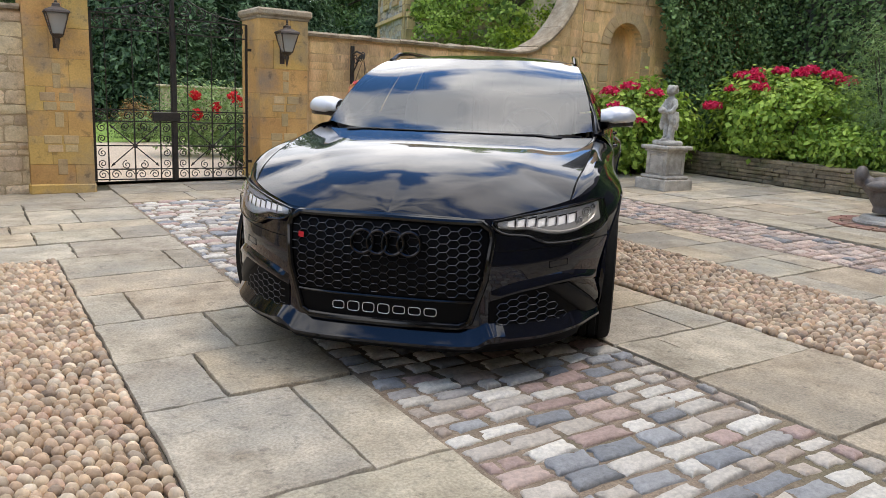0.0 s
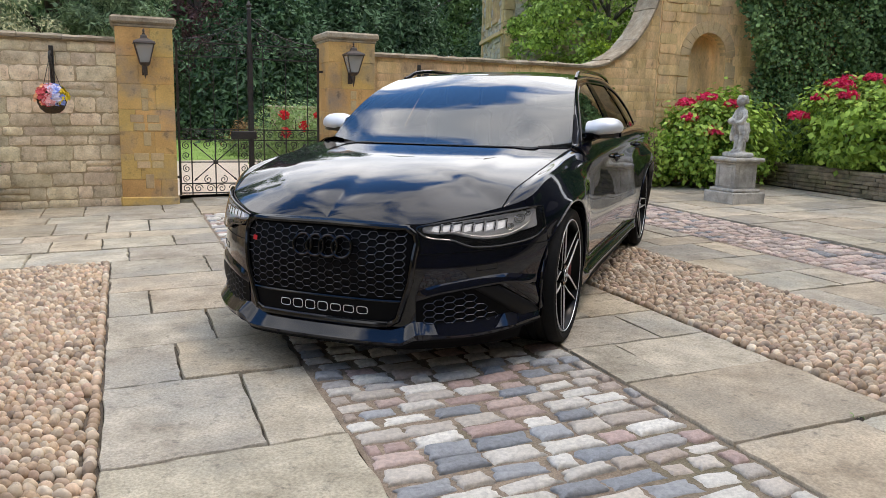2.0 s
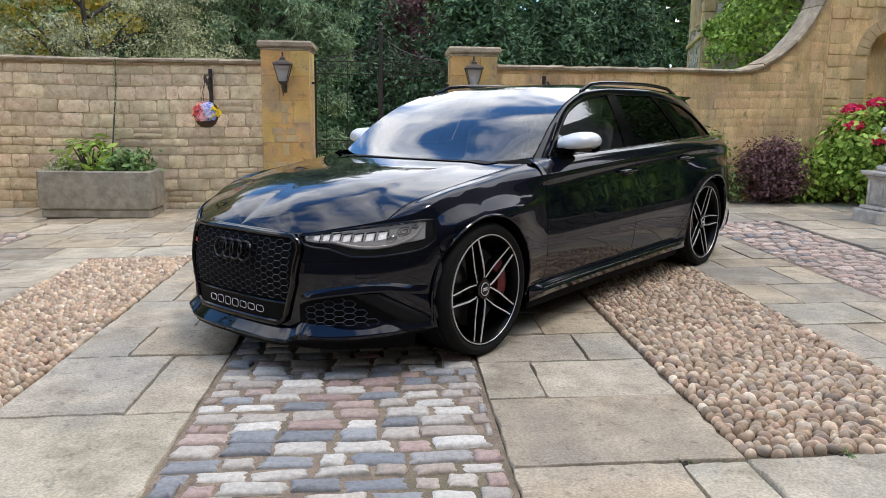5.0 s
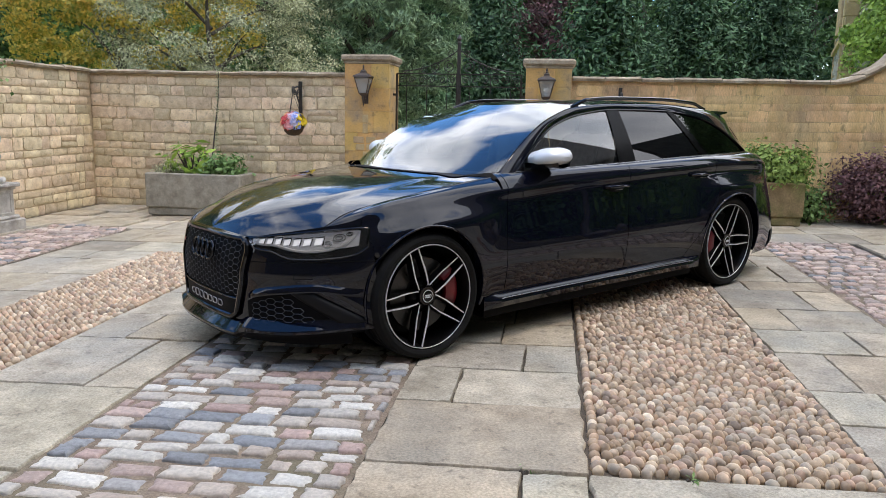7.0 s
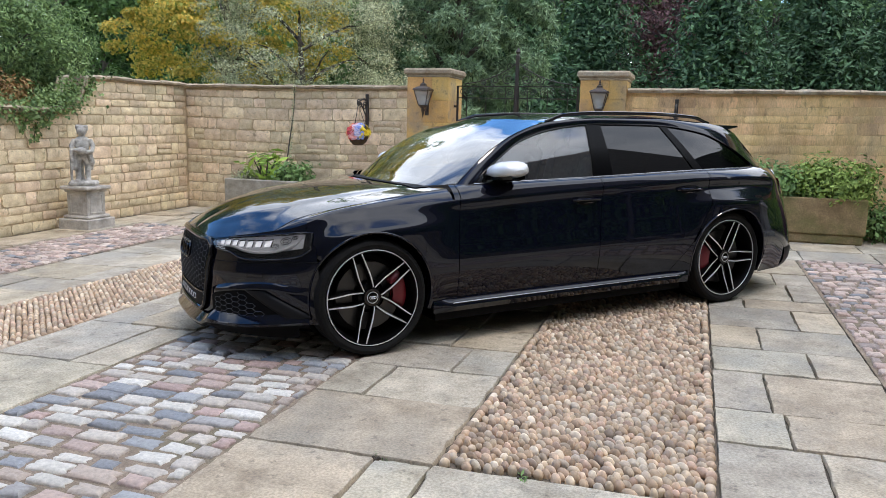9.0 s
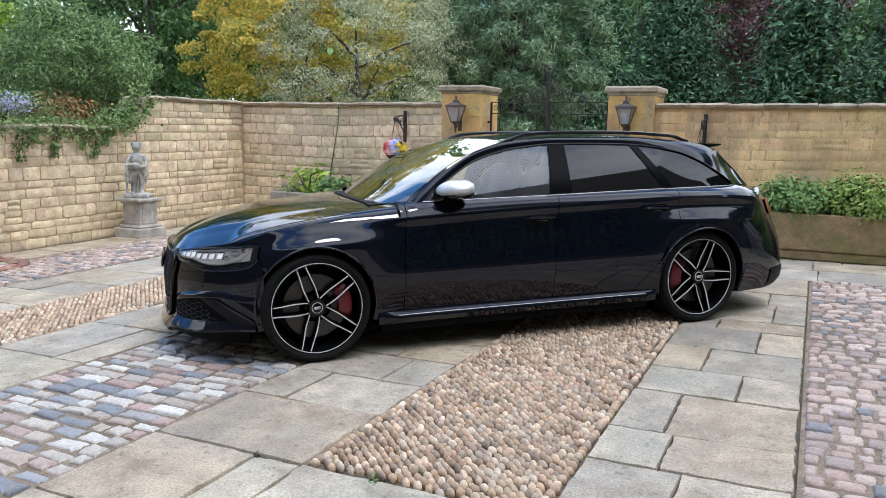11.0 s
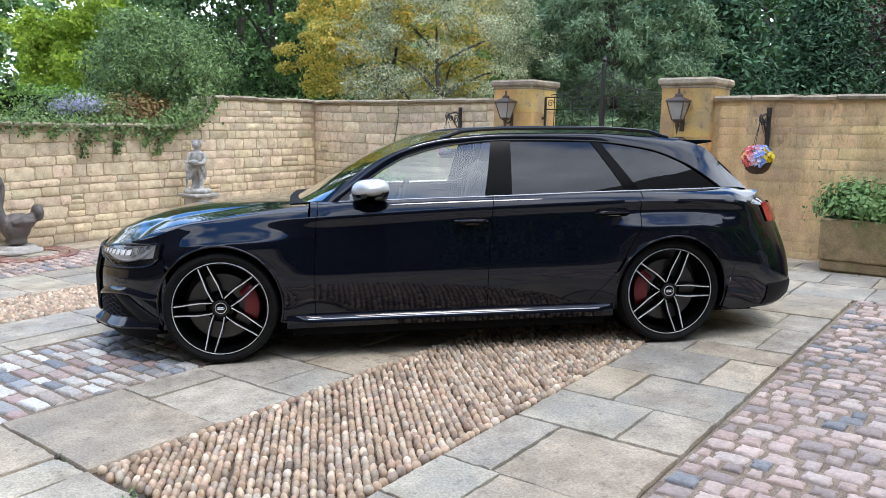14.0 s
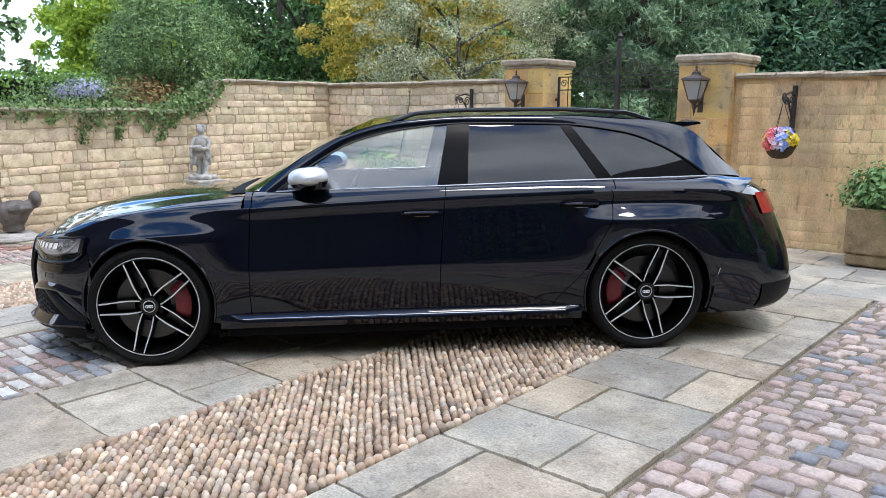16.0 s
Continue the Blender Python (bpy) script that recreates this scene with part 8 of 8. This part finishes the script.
# grass blades on the lawn near the gate, and weeds in the paving joints
rngg = np.random.RandomState(320)
gp = np.stack([rngg.uniform(-2, 9, 26000), 15.5 + rngg.uniform(0, 1, 26000) ** 1.3 * 10, np.zeros(26000)], 1)
gp[:, 2] = .022 * np.clip(gp[:, 0], -4, 12) + .012 * 10.5 + .02
gm = leaf_mesh(gp, .05, .12, rngg, 0.0, None)
gm.materials.append(L_HEDGE)
tagged(new("grass", gm), "short green grass blades on the lawn", "grass", kind="stuff")
for wx, wy in ((4.735, 1.545), (5.35, 1.55)):
    shrub(wx, wy, ground_z(wx, wy) - .02, .022, .022, .035, .028, L_GREEN, "tiny green weed in a paving joint", int(wx * 100), 5, 4, .3, "weed", "plant", .012, 2)

# ---- paving and wall stones, piece by piece ----
def unit_stone(seed, nx=4, nz=3, bulge=0.12, rough=0.06, edge=0.06, relief=0.13, jit=1.0):
    """A stone of size 1 with its face towards -y; the face is uneven and its edges are rounded."""
    rnd = random.Random(seed)
    s = Shape()
    rows = []
    for j in range(nz + 1):
        row = []
        for i in range(nx + 1):
            u, v = i / nx * 2 - 1, j / nz * 2 - 1
            ex, ez = (1 - edge if 0 < i < nx else 1.0), 1.0
            border = i in (0, nx) or j in (0, nz)
            y = -0.5 + (relief if border else bulge * (u * u + v * v) * 0.4 + rnd.uniform(-rough, rough))
            px = u * 0.5 * (1 - (0.0 if border else 0.06)) + rnd.uniform(-1, 1) * 0.028 * jit
            pz = v * 0.5 * (1 - (0.0 if border else 0.08)) + rnd.uniform(-1, 1) * 0.045 * jit
            if i in (0, nx) and j in (0, nz):
                px, pz = px * 0.95, pz * 0.92
            row.append((px, y, pz))
        rows.append(row)
    s.grid(rows)
    ring = [rows[0][i] for i in range(nx + 1)] + [rows[j][nx] for j in range(1, nz + 1)] + [rows[nz][i] for i in range(nx - 1, -1, -1)] + [rows[j][0] for j in range(nz - 1, 0, -1)]
    k = len(ring)
    s.add(ring + [(x, 0.5, z) for x, _, z in ring], [(i, i + k, (i + 1) % k + k, (i + 1) % k) for i in range(k)])
    return s


def unit_slab(seed, rough=0.012, n=3, edge=0.02, dome=0.0):
    """A slab of size 1 with its top at z = 0, softly worn edges and a slightly uneven outline."""
    rnd = random.Random(seed)
    s = Shape()
    rim = []
    for side in range(4):
        for i in range(n):
            t = i / n * 2 - 1
            p = [(t, -1), (1, t), (-t, 1), (-1, -t)][side]
            rim.append((p[0] * 0.5 + rnd.uniform(-rough, rough), p[1] * 0.5 + rnd.uniform(-rough, rough)))
    k = len(rim)
    vs = [(x, y, -1.0) for x, y in rim] + [(x, y, -0.12 - dome) for x, y in rim] + [(x * (1 - edge), y * (1 - edge), rnd.uniform(-0.04, 0.0) - dome * 0.5) for x, y in rim]
    vs += [(x * 0.6, y * 0.6, rnd.uniform(-0.05, 0.04) + dome * 0.2) for x, y in rim] + [(0, 0, dome * 0.3)]
    fs = [(i + j * k, (i + 1) % k + j * k, (i + 1) % k + (j + 1) * k, i + (j + 1) * k) for j in range(3) for i in range(k)]
    fs += [(i + 3 * k, (i + 1) % k + 3 * k, 4 * k) for i in range(k)]
    return s.add(vs, fs)


def piece(name, me, parent, m):
    ob = bpy.data.objects.new(name, me)
    scene.collection.objects.link(ob)
    ob.parent = parent
    ob.matrix_basis = m
    return ob


def joined(name, list_of, mats, parent, label, smooth=50.0):
    """One mesh of many pieces: (mesh, matrix) pairs."""
    vs, fs, k = [], [], 0
    for me, m in list_of:
        co = np.empty(len(me.vertices) * 3)
        me.vertices.foreach_get("co", co)
        a = np.array(m)
        co = co.reshape(-1, 3) @ a[:3, :3].T + a[:3, 3]
        vs.append(co)
        for f in me.polygons:
            fs.append(tuple(i + k for i in f.vertices))
        k += len(co)
    s = Shape()
    s.v, s.f = [tuple(p) for p in np.concatenate(vs)], fs
    ob = part(name, s, mats, parent, label, smooth)
    return tagged(ob, kind="stuff")


STONES = [mesh_of("stone", unit_stone(i, 5, 4, bulge=0.10, rough=0.09, relief=0.14), M_STONE, 60) for i in range(14)]
STONES_FLAT = [mesh_of("stone", unit_stone(40 + i, 4, 3, 0.06, 0.07, relief=0.06, jit=0.7), M_WALLSTONE, 50) for i in range(8)]
SLABS = [mesh_of("flagstone", unit_slab(i, 0.012, 9, 0.012), M_FLAG, 40) for i in range(8)]
SETTS = [mesh_of("sett", unit_slab(60 + i, 0.075, 4, 0.15, 0.07), M_SETT, 60) for i in range(14)]
REDSETTS = [mesh_of("sett", unit_slab(90 + i, 0.07, 4, 0.15, 0.07), M_REDSETT, 60) for i in range(14)]


def lay_wall(parent, start, run, length, top, meshes, hmin, hmax, lmin, lmax, proud, seed, limit, base, keep=None, joint=0.008, recess=0.047):
    """Courses of stones over a wall's face; run: unit vector along it, its face looks to the right of the run."""
    rnd = random.Random(seed)
    rx = Vector((run[0], run[1], 0))
    turn = Matrix((( rx.x, -rx.y, 0, 0), (rx.y, rx.x, 0, 0), (0, 0, 1, 0), (0, 0, 0, 1)))
    z, made, rest = 0.0, 0, []
    while z < 4.6:
        h = rnd.uniform(hmin, hmax)
        d = -rnd.uniform(0, lmin)
        while d < length:
            ln = rnd.uniform(lmin, lmax)
            a, b = max(d, 0.0), min(d + ln, length)
            d += ln
            if b - a < 0.06:
                continue
            cx, cy = start[0] + rx.x * (a + b) / 2, start[1] + rx.y * (a + b) / 2
            z0 = base(cx, cy) + z
            zt = top(start[0] + rx.x * a, start[1] + rx.y * a), top(cx, cy), top(start[0] + rx.x * b, start[1] + rx.y * b)
            hh = min(h, min(zt) - z0)
            if hh < 0.035 or (keep and not keep(cx, cy, z0 + hh / 2)):
                continue
            halves = ((0.0, 1.0),) if rnd.random() > 0.05 or hh < 0.125 else ((0.0, 0.5), (0.5, 1.0))
            for q0, q1 in halves:
                m = Matrix.Translation((cx, cy, z0 + hh * (q0 + q1) / 2)) @ turn @ Matrix.Translation((0, recess - proud * rnd.uniform(0.3, 1.3), 0)) @ Matrix.Rotation(rnd.uniform(-0.02, 0.02), 4, "Y") @ Matrix.Diagonal((b - a - joint, 0.07, hh * (q1 - q0) - joint, 1))
                me = rnd.choice(meshes)
                if made < limit:
                    piece("stone", me, parent, m)
                    made += 1
                else:
                    rest.append((me, m))
        z += h
    if rest:
        joined("stonework", rest, meshes[0].materials[0], parent, "coursed stones of the wall")


wall_base = lambda x, y: ground_z(x, y) - 0.03
lay_wall(wall_nl, (-1.70, WALL_Y), (1, 0), 3.86, lambda x, y: TOP - 0.06, STONES, 0.095, 0.175, 0.15, 0.42, 0.012, 3, 300, wall_base, joint=0.013)
lay_wall(wall_w, (WEST_X, 3.2), (0, 1), 5.78, lambda x, y: west_top(y), STONES, 0.080, 0.170, 0.13, 0.42, 0.012, 5, 300, wall_base, joint=0.013)
lay_wall(wall_w, (WEST_X, -2.4), (0, 1), 5.55, lambda x, y: west_top(y), STONES, 0.11, 0.17, 0.20, 0.42, 0.02, 6, 0, wall_base)
lay_wall(wall_nr, (5.08, WALL_Y), (1, 0), 4.32, lambda x, y: north_top(x), STONES_FLAT, 0.085, 0.145, 0.22, 0.5, 0.006, 7, 300, wall_base, joint=0.006, recess=0.052)
lay_wall(wall_niche, (9.43, WALL_Y), (1, 0), 4.0, lambda x, y: 4.3, STONES_FLAT, 0.10, 0.17, 0.22, 0.5, 0.018, 8, 200, wall_base,
         keep=lambda x, y, z: not (9.80 < x < 10.88 and 1.1 < z < 2.80) or (z > 2.22 and (x - 10.34) ** 2 + (z - 2.22) ** 2 > 0.66 ** 2))


def lay(parent, name, me, x0, x1, y0, y1, gap, rnd, thick=0.05, lift=0.0, wob=0.004):
    cx, cy = (x0 + x1) / 2, (y0 + y1) / 2
    z = ground_z(cx, cy) + lift + rnd.uniform(-wob, wob)
    m = Matrix.Translation((cx, cy, z)) @ LEVEL.to_3x3().to_4x4() @ Matrix.Rotation(rnd.uniform(-0.004, 0.004) * 2, 4, "Z") @ Matrix.Rotation(rnd.uniform(-1, 1) * wob, 4, "X") @ Matrix.Diagonal((x1 - x0 - gap, y1 - y0 - gap, thick, 1))
    return piece(name, me, parent, m)


def strip(parent, x0, x1, rows, rnd):
    """rows: (y0, y1, splits)."""
    for y0, y1, cuts in rows:
        xs = [x0] + list(cuts) + [x1]
        for a, b in zip(xs[:-1], xs[1:]):
            lay(parent, "flagstone", rnd.choice(SLABS), a, b, y0, y1, 0.013, rnd)


def random_rows(y0, y1, x0, x1, rnd, lo=0.42, hi=0.7):
    rows, y = [], y0
    while y < y1 - 0.01:
        h = min(rnd.uniform(lo, hi), y1 - y)
        if y1 - y - h < 0.25:
            h = y1 - y
        cuts, x = [], x0
        while True:
            x += rnd.uniform(0.35, 0.85)
            if x > x1 - 0.28:
                break
            cuts.append(x)
        rows.append((y, y + h, cuts))
        y += h
    return rows


paving = thing("paving", "grey-brown riven york stone flags", "paving", kind="structure")
prnd = random.Random(11)
strip(paving, 4.10, 4.98, random_rows(-1.8, 0.9, 4.10, 4.98, prnd) + [(0.9, 1.555, [4.73]), (1.555, 2.215, []), (2.215, 2.71, [4.37]), (2.71, 3.17, [4.69]), (3.17, 3.62, [4.54]), (3.62, 4.2, [4.6]), (4.2, 4.8, [4.5]), (4.8, 5.75, [4.55])], prnd)
strip(paving, 6.08, 6.94, random_rows(-1.8, 1.56, 6.08, 6.94, prnd) + [(1.56, 2.18, [6.5]), (2.18, 2.60, [6.4]), (2.60, 3.21, [6.35]), (3.21, 3.68, [6.625]), (3.68, 4.22, [6.38]), (4.22, 4.80, [6.655]), (4.80, 5.12, [6.34]), (5.12, 5.75, [6.71])], prnd)
strip(paving, 1.94, 2.81, random_rows(-1.8, 1.3, 1.94, 2.81, prnd, 0.6, 0.9) + [(1.3, 2.185, []), (2.185, 2.975, [2.515]), (2.975, 3.53, [2.27]), (3.53, 4.145, [2.48]), (4.145, 4.72, [2.18]), (4.72, 5.15, []), (5.15, 5.74, [2.62])], prnd)
strip(paving, -0.04, 1.02, random_rows(-1.8, 5.74, -0.04, 1.02, prnd), prnd)
strip(paving, 4.98, 6.08, random_rows(-1.8, 1.56, 4.98, 6.08, prnd), prnd)
strip(paving, 1.02, 1.94, random_rows(-1.8, 1.4, 1.02, 1.94, prnd), prnd)
# cross flags towards the gate and the walls
strip(paving, -1.62, 2.81, random_rows(5.74 + 1.35, 8.98, -1.62, 2.81, prnd), prnd)
strip(paving, -0.04, 2.81, random_rows(5.74, 5.74 + 1.35, -0.04, 2.81, prnd, 0.4, 0.6), prnd)
strip(paving, 2.81, 4.40, random_rows(8.0, 9.4, 2.81, 4.40, prnd), prnd)
strip(paving, 4.10, 6.94, random_rows(5.75, 7.1, 4.10, 6.94, prnd), prnd)
strip(paving, 4.10, 10.9, random_rows(7.1, 8.98, 4.10, 10.9, prnd), prnd)
strip(paving, 7.96, 10.9, random_rows(-1.8, 7.1, 7.96, 10.9, prnd), prnd)
strip(paving, -1.62, -1.04, random_rows(-1.8, 7.09, -1.62, -1.04, prnd), prnd)


def sett_panel(label, meshes, x0, x1, y0, y1, pitch, ln, seed, near0, near1):
    """Rows of setts across a panel; those between near0 and near1 are pieces of their own."""
    ob = thing("sett_panel", label, "paving", kind="structure")
    rnd = random.Random(seed)
    rest, y = [], y0
    bed = Shape()
    bed.grid([[(bx, by, ground_z(bx, by) - 0.011) for bx in np.linspace(x0 - 0.012, x1 + 0.012, 6)] for by in np.linspace(y0, y1, 40)])
    part("mortar_bed", bed, M_SETTBED, ob, "brown earth between the setts")
    lv = LEVEL.to_3x3().to_4x4()
    while y < y1:
        h = pitch * rnd.uniform(0.84, 1.16)
        x = x0 - rnd.uniform(0, ln * 0.5)
        while x < x1 - 0.02:
            w = ln * rnd.uniform(0.62, 1.38)
            a, b = max(x, x0), min(x + w, x1)
            x += w
            if b - a < 0.05:
                continue
            cx, cy = (a + b) / 2, y + h / 2 + rnd.uniform(-0.007, 0.007)
            m = Matrix.Translation((cx, cy, ground_z(cx, cy) + rnd.uniform(-0.004, 0.010))) @ lv @ Matrix.Rotation(rnd.uniform(-0.06, 0.06), 4, "Z") @ Matrix.Rotation(rnd.uniform(-0.05, 0.05), 4, "X") @ Matrix.Rotation(rnd.uniform(-0.03, 0.03), 4, "Y") @ Matrix.Diagonal((b - a - rnd.uniform(0.014, 0.036), h - rnd.uniform(0.014, 0.030), 0.06, 1))
            me = rnd.choice(meshes)
            if near0 <= y < near1:
                piece("sett", me, ob, m)
            else:
                rest.append((me, m))
        y += h
    joined("setts", rest, meshes[0].materials[0], ob, "worn setts of the same panel")
    return ob


M_SETT_I = palette("granite_sett_far", SETT_TONES, (0.5, 0.8), 46.0, 1.0, dist=0.008, island=True)
M_REDSETT_I = palette("red_sett_far", RED_TONES, (0.55, 0.85), 46.0, 1.0, dist=0.008, island=True)
setts = sett_panel("worn grey, blue and pink granite setts", SETTS, 2.82, 4.09, -1.8, 8.0, 0.102, 0.182, 21, 0.5, 3.6)
red_e = sett_panel("dull red and brown stone setts", REDSETTS, 6.96, 7.88, -1.2, 7.08, 0.106, 0.122, 22, 1.7, 5.2)
red_w = sett_panel("dull red and brown stone setts", REDSETTS, -1.02, -0.06, -1.2, 7.08, 0.098, 0.120, 23, 3.8, 7.0)
for ob, mt in ((setts, M_SETT_I), (red_e, M_REDSETT_I), (red_w, M_REDSETT_I)):
    for c in ob.children:
        if c.name.startswith("setts"):
            c.data.materials[0] = mt


def unit_pebble(seed):
    """A rounded, slightly lopsided river pebble of radius 1."""
    rnd = random.Random(seed)
    b = Shape().ball((0, 0, 0), 1.0, 9, 5)
    k = [rnd.uniform(-.12, .12) for _ in range(6)]
    b.v = [(x * (1 + k[0] * y + k[1] * z), y * (1 + k[2] * x + k[3] * z), z * (1 + k[4] * x + k[5] * y)) for x, y, z in b.v]
    return b


PEBBLES = [mesh_of("pebble", unit_pebble(400 + i), M_PEBBLE, 180) for i in range(10)]
M_PEBBLE_I = palette("river_pebble_far", PEBBLE_TONES, (0.5, 0.8), 25.0, 0.3, 0.26, True, 0.4)


def pebble_panel(label, x0, x1, y0, y1, seed, slant=-43.0):
    """River pebbles set on edge in slanting rows, with a border row along the sides; the first 300 are pieces of their own."""
    rnd = random.Random(seed)
    ob = thing("pebble_panel", label, "paving", kind="structure")
    bed = Shape()
    bed.grid([[(bx, by, ground_z(bx, by) - 0.020) for bx in np.linspace(x0 - 0.012, x1 + 0.012, 6)] for by in np.linspace(y0 - .01, y1 + .01, 30)])
    part("mortar_bed", bed, M_BED, ob, "sandy mortar between the pebbles")
    a = radians(slant)
    ca, sa = math.cos(a), math.sin(a)
    cx, cy = (x0 + x1) / 2, (y0 + y1) / 2
    reach = math.hypot(x1 - x0, y1 - y0) / 2
    pitch, found = 0.0365, []
    v = -reach
    while v < reach:
        u = -reach + rnd.uniform(0, .05)
        sway, ph = rnd.uniform(.001, .004), rnd.uniform(0, 6.3)
        while u < reach:
            ln = rnd.uniform(.034, .074)
            uu, vv = u + ln / 2, v + sway * math.sin(6 * u + ph) + rnd.uniform(-.003, .003)
            px, py = cx + uu * ca - vv * sa, cy + uu * sa + vv * ca
            if x0 + .045 < px < x1 - .045 and y0 + .02 < py < y1 - .02:
                found.append((px, py, ln * .515, pitch * rnd.uniform(.44, .55), a + rnd.uniform(-.22, .22)))
            u += ln
        v += pitch
    for x in (x0 + .022, x1 - .022):
        y = y0 + .02
        while y < y1 - .03:
            d = rnd.uniform(.042, .06)
            found.append((x + rnd.uniform(-.004, .004), y + d / 2, .024, d * .53, rnd.uniform(-.2, .2)))
            y += d
    found.sort(key=lambda q: q[1])
    rest = []
    for i, (px, py, rx, ry, t) in enumerate(found):
        m = Matrix.Translation((px, py, ground_z(px, py) - .010 + rnd.uniform(-.006, .006))) @ Matrix.Rotation(t, 4, "Z") @ Matrix.Rotation(rnd.uniform(-.2, .2), 4, "X") @ Matrix.Rotation(rnd.uniform(-.15, .15), 4, "Y") @ Matrix.Diagonal((rx, ry, rnd.uniform(.022, .031), 1))
        me = rnd.choice(PEBBLES)
        if i < 300:
            piece("pebble", me, ob, m)
        else:
            rest.append((me, m))
    joined("pebbles", rest, M_PEBBLE_I, ob, "river pebbles of the same panel", 180)


pebble_panel("tan and pink river pebbles set in slanting rows", 4.992, 6.075, 1.56, 5.745, 1)
pebble_panel("tan and pink river pebbles set in slanting rows", 1.025, 1.935, 1.41, 5.735, 2)

# dark strips along the setts stand in for shade at the flag edges
for x, y0, y1 in ((7.92, -1.0, 7.15), (-1.03, -1.0, 7.15)):
    s = Shape()
    s.grid([[(x + dx, y, ground_z(x, y) - 0.012) for dx in (-0.016, 0.016)] for y in np.linspace(y0, y1, 12)])
    solid("drain_slot", s, M_IRON, "narrow dark slot of drain and edge shade beside the red setts", "drain", kind="structure")
# across the panel's end, the dark line of a drain
s = Shape()
s.grid([[(x, 7.09 + dy, ground_z(x, 7.1) - 0.012) for dy in (-0.03, 0.03)] for x in np.linspace(6.9, 7.95, 5)], flip=True)
solid("drain_slot", s, M_IRON, "narrow dark slot of drain and edge shade beside the red setts", "drain", kind="structure")
